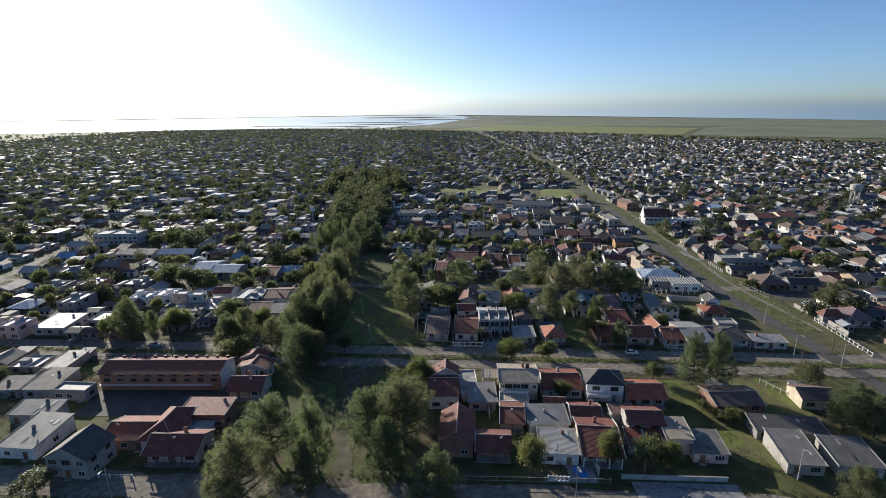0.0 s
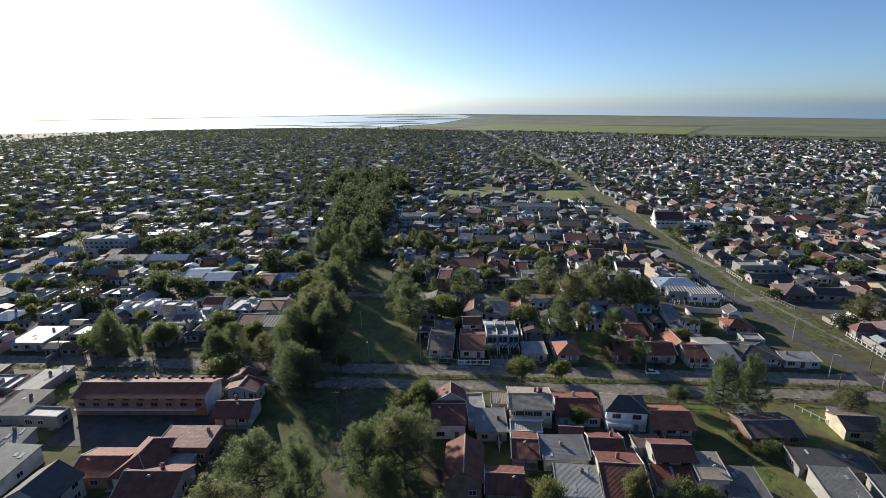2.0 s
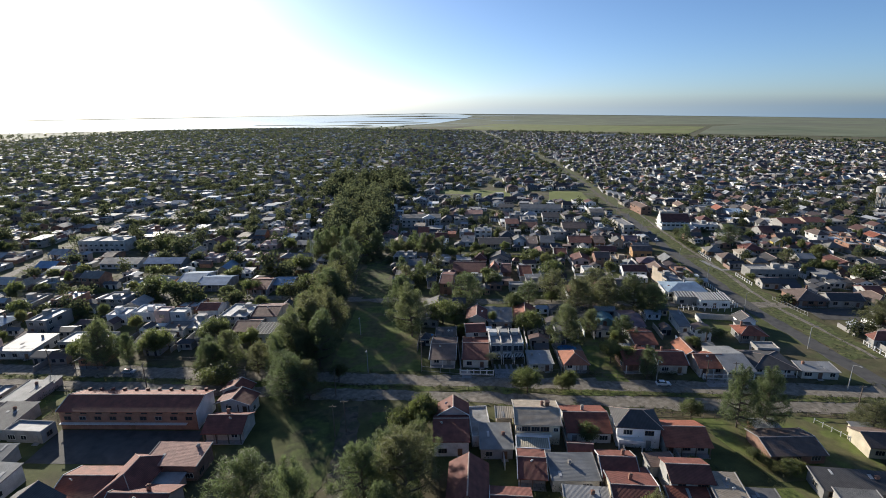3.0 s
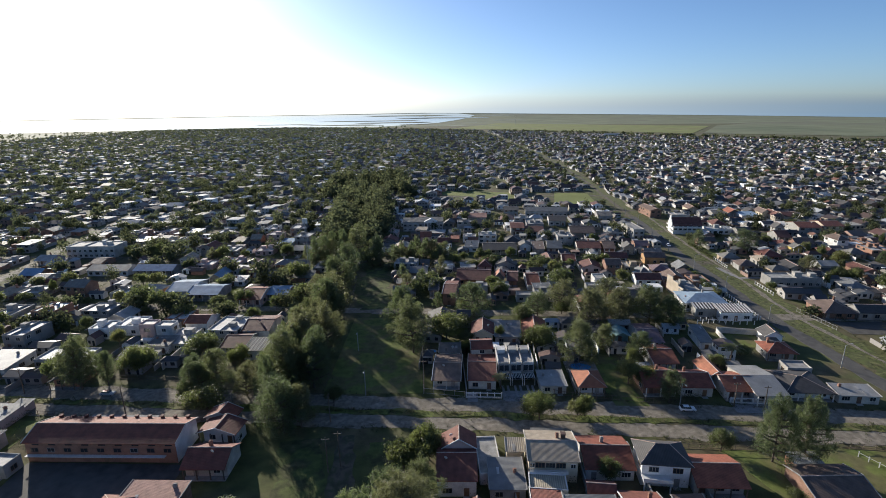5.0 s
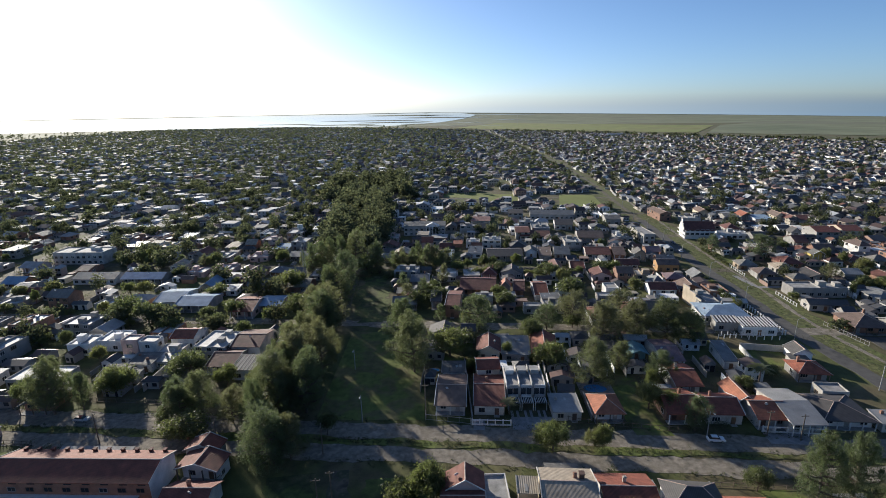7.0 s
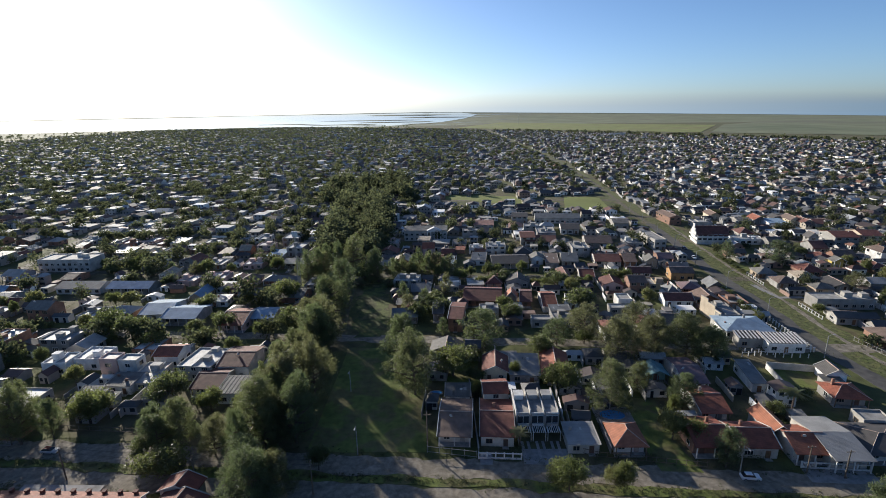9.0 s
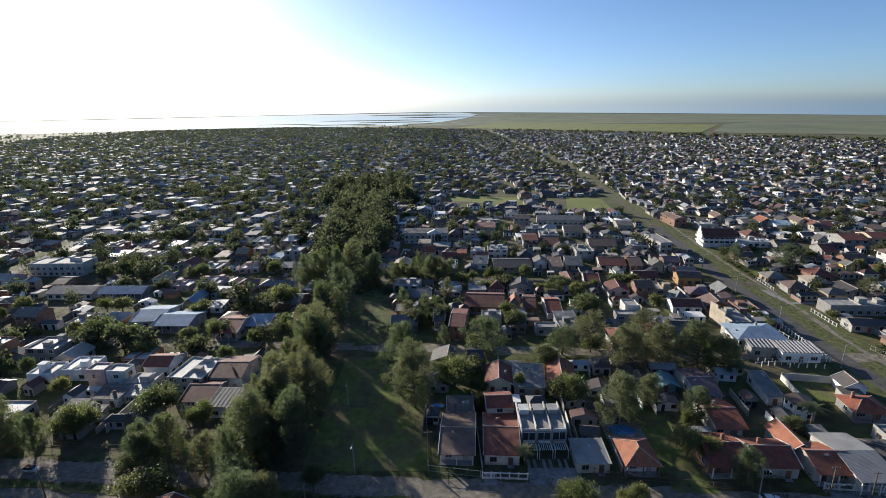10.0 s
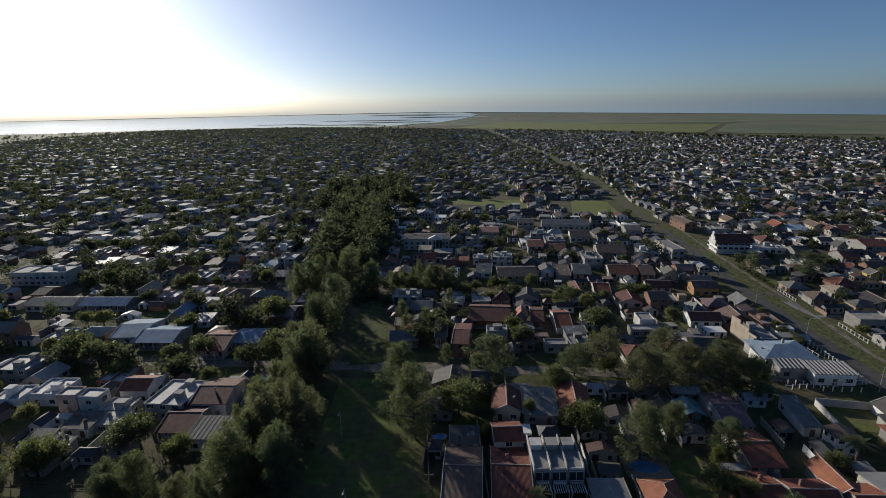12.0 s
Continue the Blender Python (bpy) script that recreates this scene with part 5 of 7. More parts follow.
def pool(x, y, a, b, rot, label):
    """A sunk oval pool with a paved rim."""
    p = empty("swimming_pool", x, y, 0, rot, label=label, category="pool", group="garden pools")
    ring = lambda f: [(a * f * math.cos(0.2618 * k), b * f * math.sin(0.2618 * k)) for k in range(24)]
    inner, outer = ring(1.0), ring(1.16)
    v = [(x, y, 0.3) for x, y in inner] + [(x, y, 0.3) for x, y in outer] + [(x, y, 0.0) for x, y in outer] + [(x, y, 0.1) for x, y in inner]
    f = [(i, 24 + i, 24 + (i + 1) % 24, (i + 1) % 24) for i in range(24)] + [(24 + i, 48 + i, 48 + (i + 1) % 24, 24 + (i + 1) % 24) for i in range(24)] + [(72 + i, i, (i + 1) % 24, 72 + (i + 1) % 24) for i in range(24)]
    put("rim", mesh_of("rim", v, f, M_PAVING), p)
    put("water", mesh_of("water", [(x, y, 0.2) for x, y in inner], [tuple(range(24))], M_POOL), p, None, "clear blue pool water")
    TAKEN.append((x, y, a * 0.8))


pool(47.5, 173.8, 3.4, 2.2, -4, "oval blue garden pool with pale rim")
pool(34.4, 93.4, 2.1, 1.3, -60, "small blue pool on a pale terrace")
pool(-0.4, 187.6, 1.8, 1.1, 0, "small bright blue paddling pool")
sheet("terrace", [(42.5, 170.6), (52.5, 170.0), (53.0, 177.3), (43.0, 178.0)], 0.08, M_PAVING, label="pale paved terrace round a garden pool", category="terrace", kind="structure")
sheet("terrace", [(31.5, 90.5), (37.5, 90.0), (38.0, 95.8), (31.8, 96.2)], 0.08, M_PAVING, label="pale paved terrace behind a metal-roofed house", category="terrace", kind="structure")
sheet("driveway", [(9.6, 156.4), (12.6, 156.2), (12.9, 160.4), (9.9, 160.6)], 0.08, M_PAVING, label="short paved garden entrance", category="driveway", kind="structure")
sheet("yard", [(152.6, 191.0), (174.0, 188.0), (176.0, 199.8), (153.8, 201.6)], 0.07, M_ASPHALT, label="dark paved yard before the brick house", category="yard", kind="structure")
sheet("driveway", [(82.6, 146.8), (97.4, 145.2), (98.0, 149.2), (83.2, 151.0)], 0.08, M_PAVING, label="wide pale paved forecourt", category="driveway", kind="structure")
sheet("driveway", [(20.0, 156.0), (32.0, 154.8), (32.3, 160.8), (20.3, 161.4)], 0.075, M_PAVING, label="grey paved forecourt before row houses", category="driveway", kind="structure")
sheet("yard", [(-99, 124), (-60, 121), (-60, 134), (-99, 137)], 0.06, M_ASPHALT, label="dark tarmac yard before a brick hall", category="yard", kind="structure")


def wall_line(points, height, m, label, name="garden_wall", thick=0.18, cap=True):
    """A rendered garden wall with a coping, along the given corners."""
    w = empty(name, points[0][0], points[0][1], 0, 0, label=label, category="wall", group="garden walls")
    x0, y0 = points[0]
    for (xa, ya), (xb, yb) in zip(points, points[1:]):
        long, turn = math.hypot(xb - xa, yb - ya), math.degrees(math.atan2(yb - ya, xb - xa))
        at = pose(xa - x0, ya - y0, 0, 0, 0, turn)
        put("wall_panel", Solid().box(0, long, -thick / 2, thick / 2, 0, height).mesh("wall_panel", m), w, at)
        if cap:
            put("coping", Solid().box(-0.05, long + 0.05, -thick / 2 - 0.05, thick / 2 + 0.05, height, height + 0.08).mesh("coping", M_CONCRETE), w, at)
    return w


def fence(points, height, gap, m, label, rails=2, name="fence", post_w=0.1):
    """Posts at even steps joined by rails."""
    f = empty(name, points[0][0], points[0][1], 0, 0, label=label, category="fence", group="garden fences")
    x0, y0 = points[0]
    post = Solid().box(-post_w / 2, post_w / 2, -post_w / 2, post_w / 2, 0, height).box(-post_w * 0.7, post_w * 0.7, -post_w * 0.7, post_w * 0.7, height, height + 0.07).mesh("post", m)
    for (xa, ya), (xb, yb) in zip(points, points[1:]):
        long, turn = math.hypot(xb - xa, yb - ya), math.degrees(math.atan2(yb - ya, xb - xa))
        at = pose(xa - x0, ya - y0, 0, 0, 0, turn)
        n = max(1, int(long / gap))
        for k in range(n + 1):
            put("post", post, f, at @ pose(long * k / n, 0, 0))
        for r in range(rails):
            z = height * (0.9 - 0.75 * r / max(1, rails - 1)) if rails > 1 else height * 0.85
            put("rail", Solid().box(0, long, -0.03, 0.03, z - 0.05, z + 0.05).mesh("rail", m), f, at)
    return f


def balustrade(xa, ya, xb, yb, height=1.7):
    """White street wall of framed bays, with a taller gate."""
    b = empty("street_wall", xa, ya, 0, math.degrees(math.atan2(yb - ya, xb - xa)), label="white street wall with framed open bays and gate", category="wall", group="garden walls")
    long = math.hypot(xb - xa, yb - ya)
    n = 5
    put("plinth", Solid().box(0, long, -0.1, 0.1, 0, 0.45).mesh("plinth", M_TRIM), b)
    put("top_rail", Solid().box(0, long, -0.1, 0.1, height - 0.18, height).mesh("top_rail", M_TRIM), b)
    for k in range(n + 1):
        put("pillar", Solid().box(-0.16, 0.16, -0.16, 0.16, 0, height + 0.15).mesh("pillar", M_TRIM), b, pose(long * k / n, 0, 0))
    gate = put("gate", Solid().box(0.3, long / n * 1.4, -0.05, 0.05, 0.2, 0.32).box(0.3, long / n * 1.4, -0.05, 0.05, height - 0.3, height - 0.2).mesh("gate", M_TRIM), b, pose(0, -0.15, 0))
    for k in range(9):
        put("bar", Solid().box(-0.04, 0.04, -0.04, 0.04, 0.2, height - 0.2).mesh("bar", M_TRIM), gate, pose(0.35 + k * 0.3, 0, 0))


balustrade(9.4, 158.6, 19.6, 157.6)
balustrade(83.4, 151.4, 98.0, 149.4)
balustrade(26.5, 91.2, 31.0, 90.6, 1.5)
fence([(-3.0, 162.0), (-3.6, 192.0), (-4.4, 206.0)], 2.6, 2.5, M_CONCRETE, "tall dark wire fence on concrete posts", 3)
fence([(-3.0, 161.4), (9.0, 158.8)], 2.0, 3.0, M_CONCRETE, "wire fence on thin concrete posts", 2)
fence([(32.6, 160.0), (38.0, 157.6), (62.0, 152.6)], 1.6, 2.2, M_WOOD, "rough timber garden fence", 2)
fence([(50.8, 134.0), (61.9, 133.4), (80.9, 131.0)], 1.3, 2.4, M_WOOD, "low timber post and rail fence", 2)
fence([(98.0, 131.5), (112.0, 129.5)], 1.3, 2.4, M_WOOD, "low timber post and rail fence", 2)
fence([(150.6, 170.0), (149.4, 158.1), (147.2, 141.0)], 1.5, 2.0, M_TRIM, "white painted street fence", 2, post_w=0.28)
fence([(130.0, 232.4), (128.9, 220.8), (127.6, 205.0)], 1.7, 1.7, M_TRIM, "white painted street fence", 1, post_w=0.28)
fence([(147.4, 212.0), (149.4, 194.4)], 1.7, 1.6, M_CONCRETE, "wire fence on thin concrete posts", 2)
fence([(151.6, 244.5), (150.2, 230.0)], 1.5, 2.0, M_TRIM, "white painted street fence", 2, post_w=0.28)
fence([(154.6, 284.0), (152.6, 268.5)], 1.5, 2.0, M_TRIM, "white painted street fence", 2, post_w=0.28)
fence([(125.0, 228.0), (126.5, 205.0), (102.0, 203.5)], 1.7, 2.2, M_TRIM, "pale post fence round a shop yard", 1, post_w=0.2)
fence([(8.0, 92.6), (40.0, 89.6)], 1.4, 3.4, M_CONCRETE, "thin concrete post fence along the street", 2)
fence([(-92.0, 100.0), (-68.0, 97.6)], 1.3, 2.6, M_TRIM, "low white post fence along the street", 1, post_w=0.18)
fence([(-130.0, 160.0), (-104.0, 156.4)], 1.3, 2.4, M_WOOD, "rough timber fence round a grass plot", 2)
fence([(-106.0, 176.6), (-66.0, 171.6)], 1.5, 3.0, M_WOOD, "rough garden fence under trees", 2)
fence([(100.0, 128.0), (108.0, 109.0)], 1.4, 2.0, M_TRIM, "white garden fence down a grassy lot", 1, post_w=0.16)
for foot, end, tall in (((107.6, 240.6), (107.9, 236.0), 7.6), ((107.9, 236.0), (108.2, 231.5), 6.4), ((108.2, 231.5), (108.4, 227.6), 5.2)):
    wall_line([foot, end], tall, WALL["cream"], "tall stepped cream party wall", thick=0.3)
wall_line([(104.8, 195.7), (120.4, 191.9)], 2.2, WALL["white"], "long white garden wall round a small lawn")
wall_line([(104.8, 195.7), (102.5, 182.7)], 1.8, WALL["white"], "white garden wall round a small lawn")
wall_line([(-88.8, 180.5), (-87.6, 198.0)], 2.4, WALL["white"], "long whitewashed garden wall")
wall_line([(43.0, 91.0), (66.0, 88.6)], 1.2, WALL["white"], "long low white wall along the street")
wall_line([(38.2, 92.0), (39.5, 107.0)], 1.9, WALL["white"], "white wall between two gardens")
wall_line([(9.6, 160.0), (9.8, 192.0)], 1.9, WALL["grey"], "bare grey wall between two gardens")
wall_line([(20.0, 163.0), (20.2, 190.0)], 1.9, WALL["white"], "white wall between two gardens")
wall_line([(32.4, 160.0), (33.5, 176.0)], 1.8, WALL["grey"], "bare grey wall between two gardens")
wall_line([(41.6, 158.5), (42.6, 170.0)], 1.8, WALL["grey"], "bare grey wall between two gardens")
wall_line([(31.6, 110.0), (34.0, 134.0)], 2.0, WALL["white"], "white wall between two gardens")
wall_line([(16.5, 115.0), (17.4, 134.0)], 2.0, WALL["white"], "white wall between two gardens")
wall_line([(45.6, 116.0), (46.8, 134.0)], 2.0, WALL["white"], "white wall between two gardens")
wall_line([(57.4, 113.0), (59.0, 133.0)], 1.8, WALL["grey"], "bare grey wall between two gardens")
house("H", 106.5, 157.0, 13.5, 13.0, -7.0, 2.7, 4.4, "slate", "white", label="low white house with dark slate roof and parapets")
house("M", 118.5, 151.5, 11.0, 6.0, -8.0, 2.6, 3.1, "metal", "white")
house("F", 112.0, 165.5, 7.0, 5.0, -8.0, 3.3, 3.3, "concrete", "grey")
house("H", 171.5, 258.5, 8.5, 8.0, -9.0, 2.8, 4.6, "grey", "tan")


def front_terrace(home, w, out, z, u):
    """A railed concrete terrace on two pillars before an upper floor."""
    deck = put("terrace_slab", Solid().box(-w / 2, w / 2, -2.6, 0, z, z + 0.16).mesh("terrace_slab", M_TRIM), home, pose(u, -out, 0), "white concrete terrace")
    put("parapet", Solid().box(-w / 2, w / 2, -2.6, -2.48, z + 0.16, z + 0.95).mesh("parapet", M_TRIM), deck)
    for s in (-w / 2 + 0.3, w / 2 - 0.3):
        put("pillar", Solid().box(s - 0.13, s + 0.13, -2.5, -2.24, 0, z).mesh("pillar", M_TRIM), deck)



front_terrace(SLATE_HOUSE, 6.0, 3.8, 2.8, -2.2)


def villa_front(home):
    """The cream villa's upper band of windows, its long balcony and the ground floor doors."""
    out = 4.95
    for u, kind in ((-4.6, 2), (-2.9, 1), (-0.6, 1), (1.7, 1), (4.4, 2)):
        win = put("window", WINDOWS[kind][0], home, pose(u, -out, 3.75))
        put("pane", WINDOWS[kind][1], win)
    for u in (-3.6, 1.6):
        win = put("window", WINDOWS[0][0], home, pose(u, -out, 0.95))
        put("pane", WINDOWS[0][1], win)
    put("door", DOOR, home, pose(-1.0, -out, 0))
    deck = put("balcony", Solid().box(-5.2, 3.2, -1.2, 0, 2.95, 3.1).box(-5.2, 3.2, -1.2, -1.1, 3.1, 3.6).mesh("balcony", M_TRIM), home, pose(0, -out, 0), "white balcony with a solid parapet")
    put("railing", Solid().box(-5.2, 3.2, -1.18, -1.12, 3.85, 3.92).mesh("railing", M_TRIM), deck)
    put("roof_box", Solid().box(-0.5, 0.5, -0.5, 0.5, 7.0, 8.1).box(-0.6, 0.6, -0.6, 0.6, 8.1, 8.2).mesh("roof_box", M_DOOR), home, pose(3.0, 1.4, 0))


villa_front(VILLA)
sheet("driveway", [(44.5, 84.0), (67.0, 81.6), (67.4, 87.6), (44.8, 90.0)], 0.1, M_PAVING, label="grey paved forecourt outside a low white wall", category="driveway", kind="structure")


# ---- trees ----
def leaf_cloud(rng, centres, spreads, count, long, wide, droop):
    """Many small leaf blades scattered round the given centres, each a bent pair of triangles."""
    c = rng.integers(0, len(centres), count)
    at = np.asarray(centres)[c] + rng.normal(0, 1, (count, 3)) * np.asarray(spreads)[c][:, None] * np.array([1, 1, 0.75])
    way = rng.normal(0, 1, (count, 3))
    way[:, 2] -= droop
    way /= np.linalg.norm(way, axis=1)[:, None]
    side = np.cross(way, rng.normal(0, 1, (count, 3)))
    side /= np.linalg.norm(side, axis=1)[:, None] + 1e-6
    size = rng.uniform(0.6, 1.35, (count, 1))
    a, b = way * long * size, side * wide * size
    quad = np.stack([at - a * 0.5, at + b * 0.5, at + a * 0.5, at - b * 0.5], 1)
    return quad.reshape(-1, 3)


def quads(name, verts, m):
    me = bpy.data.meshes.new(name)
    n = len(verts) // 4
    me.vertices.add(len(verts))
    me.vertices.foreach_set("co", np.ascontiguousarray(verts, dtype=np.float32).ravel())
    me.loops.add(4 * n)
    me.loops.foreach_set("vertex_index", np.arange(4 * n, dtype=np.int32))
    me.polygons.add(n)
    me.polygons.foreach_set("loop_start", np.arange(0, 4 * n, 4, dtype=np.int32))
    me.materials.append(m)
    me.update(calc_edges=True)
    return me


def casuarina_meshes(seed, count=14000, wide=0.0135):
    """A tall feathery tree of unit height and unit crown radius: ascending limbs, each ending in an upright plume of fine needles."""
    rng = np.random.default_rng(seed)
    wood = Solid()
    top = 0.9
    lean = rng.normal(0, 0.1, 2)
    spine = [(lean[0] * k * k / 16, lean[1] * k * k / 16, top * k / 4) for k in range(5)]
    centres, spreads = [], []
    wood.tube(spine, [0.05, 0.038, 0.028, 0.018, 0.006], 7)
    heavy = rng.uniform(0, 6.28)
    for k in range(24):
        s = 0.09 + 0.77 * (k + rng.random()) / 24
        shape = 1.0 - 0.78 * max(0.0, (s - 0.3) / 0.6) ** 1.3 if s > 0.3 else 0.72 + s
        turn = k * 2.4 + rng.uniform(-0.5, 0.5)
        reach = 1.0 * shape * rng.uniform(0.5, 1.05) * (1 + 0.22 * math.cos(turn - heavy))
        foot = np.array([lean[0] * s * s, lean[1] * s * s, s * top])
        tip = foot + np.array([math.cos(turn) * reach, math.sin(turn) * reach, rng.uniform(0.05, 0.14)])
        mid = (foot + tip) / 2 + np.array([0, 0, -0.02])
        wood.tube([tuple(foot), tuple(mid), tuple(tip)], [0.02, 0.012, 0.004], 5)
        for f in (0.5, 0.75, 0.95):
            centres.append(foot + (tip - foot) * f + rng.normal(0, 0.05, 3) * np.array([1, 1, 0.4]))
            spreads.append(rng.uniform(0.1, 0.18))
        plume = rng.uniform(0.06, 0.17)
        for f in (0.3, 0.65, 1.0):
            centres.append(tip + np.array([rng.normal(0, 0.04), rng.normal(0, 0.04), f * plume]))
            spreads.append(rng.uniform(0.07, 0.12) * (1.15 - 0.5 * f))
    for k in range(6):
        centres.append(np.array([lean[0] + rng.normal(0, 0.1), lean[1] + rng.normal(0, 0.1), rng.uniform(0.78, 0.98)]))
        spreads.append(rng.uniform(0.05, 0.1))
    # the vertical spread is in units of height, so flatten it
    leaves = leaf_cloud(rng, np.asarray(centres) * np.array([1, 1, 2.6]), spreads, count, 0.13, wide, -0.55)
    leaves[:, 2] /= 2.6
    return wood.mesh("trunk", M_BARK), quads("crown", leaves, M_NEEDLES)


def broadleaf_meshes(seed, count=5200, long=0.1):
    """A rounded garden tree of unit height and unit crown radius."""
    rng = np.random.default_rng(seed)
    wood = Solid().tube([(0, 0, 0), (0.02, 0.01, 0.2), (0.0, 0.03, 0.45), (0.02, 0.0, 0.7)], [0.07, 0.055, 0.045, 0.02], 7)
    centres, spreads = [], []
    for k in range(18):
        turn, up = k * 2.4 + rng.uniform(-0.4, 0.4), rng.uniform(-0.25, 1.0)
        reach = math.sqrt(max(0.05, 1 - up * up)) * rng.uniform(0.45, 0.85)
        tip = np.array([math.cos(turn) * reach, math.sin(turn) * reach, 0.56 + 0.34 * up])
        wood.tube([(0, 0.02, 0.3), tuple(tip * np.array([0.5, 0.5, 0.85])), tuple(tip)], [0.035, 0.02, 0.006], 5)
        centres.append(tip)
        spreads.append(rng.uniform(0.14, 0.24))
    at = np.asarray(centres) * np.array([1, 1, 1.6])
    leaves = leaf_cloud(rng, at, spreads, count, long, long * 0.55, 0.2)
    leaves[:, 2] = np.maximum(leaves[:, 2] / 1.6, 0.08)
    return wood.mesh("trunk", M_BARK), quads("crown", leaves, M_LEAVES)


def palm_meshes(seed):
    rng = np.random.default_rng(seed)
    wood = Solid().tube([(0, 0, 0), (0.04, 0, 0.4), (0.02, 0.02, 0.82)], [0.1, 0.07, 0.06], 8)
    blades = []
    for k in range(17):
        turn, up = k * 2.4, rng.uniform(-0.2, 0.6)
        for j in range(26):
            s = j / 25
            out = s * rng.uniform(0.95, 1.0)
            c = np.array([math.cos(turn) * out, math.sin(turn) * out, 0.82 + 0.16 * (up * s - 0.9 * s * s + 0.4 * s)])
            for sign in (-1, 1):
                side = np.array([-math.sin(turn), math.cos(turn), -0.12]) * sign * 0.2 * (1 - 0.7 * s)
                w = np.array([math.cos(turn), math.sin(turn), 0]) * 0.025
                blades += [c - w, c + w, c + side + w * 1.5, c + side]
    return wood.mesh("trunk", M_BARK), quads("crown", np.array(blades), M_LEAVES)


TREES = {"C": [casuarina_meshes(s) for s in range(6)], "R": [broadleaf_meshes(20 + s) for s in range(5)], "P": [palm_meshes(40)]}
FAR_TREES = {"C": [casuarina_meshes(s, 6000, 0.021) for s in range(6)], "R": [broadleaf_meshes(20 + s, 2600, 0.14) for s in range(5)], "P": TREES["P"]}
TREE_TAGS = {"C": ("tall feathery dark green casuarina tree", "tree"), "R": ("rounded leafy green garden tree", "tree"), "P": ("palm with drooping green fronds", "palm")}
TREE_SPOTS = []


def tree(kind, x, y, height, radius, seed=0):
    label, category = TREE_TAGS[kind]
    if kind == "R" and height < 4.5:
        label, category = "low bushy green shrub", "bush"
    t = empty("palm" if kind == "P" else category, x, y, 0, 0, label=label, category=category, group="trees of the town")
    kinds = TREES[kind] if y < 215 else FAR_TREES[kind]
    trunk, crown = kinds[seed % len(kinds)]
    m = pose(0, 0, 0, 0, 0, seed * 77.0) @ Matrix.Diagonal((radius, radius, height, 1))
    put("trunk", trunk, t, m)
    put("crown", crown, t, m)
    TREE_SPOTS.append((x, y))
    return t


tree("C", -39.3, 86.5, 19.4, 8, 0)
tree("C", -37.3, 102.1, 17.0, 8, 1)
tree("C", -44.4, 89.2, 12.8, 5.5, 2)
tree("C", -25.4, 96.6, 20, 4.6, 3)
tree("C", -26.5, 89.7, 15.8, 3.7, 4)
tree("C", -14.5, 103.7, 18.8, 6.8, 5)
tree("C", -6.2, 106.3, 19.0, 7.6, 6)
tree("C", -9.6, 112.0, 15.0, 5.6, 118)
tree("C", -3.6, 115.6, 14.0, 4.6, 119)
tree("C", 1.5, 84.1, 14.6, 6.2, 7)
tree("C", -9.0, 93.8, 16.2, 4.5, 8)
tree("C", -39.6, 145.4, 17.0, 6.8, 9)
tree("C", -35.5, 147.2, 13.4, 4.4, 10)
tree("C", -42.9, 180.0, 20, 8, 11)
tree("C", -44.9, 167.3, 20, 7.8, 12)
tree("C", -35.8, 186.2, 20, 6.5, 13)
tree("C", -43.4, 152.3, 14.0, 6.2, 14)
tree("C", -36.4, 166.8, 20, 6.3, 15)
tree("C", -40.7, 212.9, 20, 7.7, 16)
tree("C", -40.2, 264.9, 20, 8, 17)
tree("C", -41.8, 244.0, 20, 7.4, 18)
tree("C", -39.6, 219.2, 20, 7.4, 19)
tree("C", -41.8, 306.7, 20, 8, 20)
tree("C", -6.6, 187.3, 20, 7.8, 21)
tree("C", -10.8, 207.2, 18.2, 6.5, 22)
tree("C", 17.1, 215.5, 16.0, 8, 23)
tree("C", 59.6, 202.9, 16.5, 7.5, 24)
tree("C", 72.7, 205.2, 15.5, 7.5, 25)
tree("C", 83.6, 204.5, 15.5, 7.5, 26)
tree("C", 90.0, 201.0, 13.5, 6.5, 27)
tree("C", 70.4, 215.6, 16.0, 8, 28)
tree("C", 53.6, 220.5, 14.4, 7.5, 29)
tree("C", 42.8, 215.6, 11.0, 6.4, 30)
tree("R", 35.3, 207.6, 7.8, 4.3, 31)
tree("C", 48.0, 177.0, 15.5, 7, 32)
tree("C", 58.4, 185.3, 10.0, 4.4, 33)
tree("C", 67.5, 175.1, 11.5, 4.8, 34)
tree("C", 66.4, 152.6, 10.6, 3.8, 35)
tree("C", 78.9, 127.5, 17.8, 4.8, 36)
tree("C", 85.5, 126.6, 17.4, 4.8, 37)
tree("R", 28.2, 147.1, 7.8, 3.7, 38)
tree("R", 40.7, 147.6, 6.0, 2.4, 39)
tree("R", 58.9, 163.0, 8.4, 3.8, 40)
tree("R", 69.1, 131.8, 5.8, 2.8, 41)
tree("R", 23.1, 93.6, 9.5, 3.2, 42)
tree("P", 48.3, 91.2, 9.5, 3.8, 43)
tree("R", 41.8, 96.2, 7.8, 2.7, 44)
tree("C", 88.8, 79.0, 10.4, 5.2, 45)
tree("C", 105.3, 103.9, 12.2, 6.5, 46)
tree("C", 111.1, 101.2, 12.8, 5.7, 47)
tree("C", 111.6, 123.4, 9.2, 5.0, 48)
tree("C", -107.8, 170.1, 17.0, 6.4, 49)
tree("R", -117.1, 173.8, 9.5, 3.9, 50)
tree("R", -95.6, 179.1, 9.5, 4.5, 51)
tree("C", -65.6, 167.7, 14.0, 5.2, 52)
tree("R", -72.9, 163.6, 4.8, 3.3, 53)
tree("C", -72.6, 168.9, 11.5, 4.6, 54)
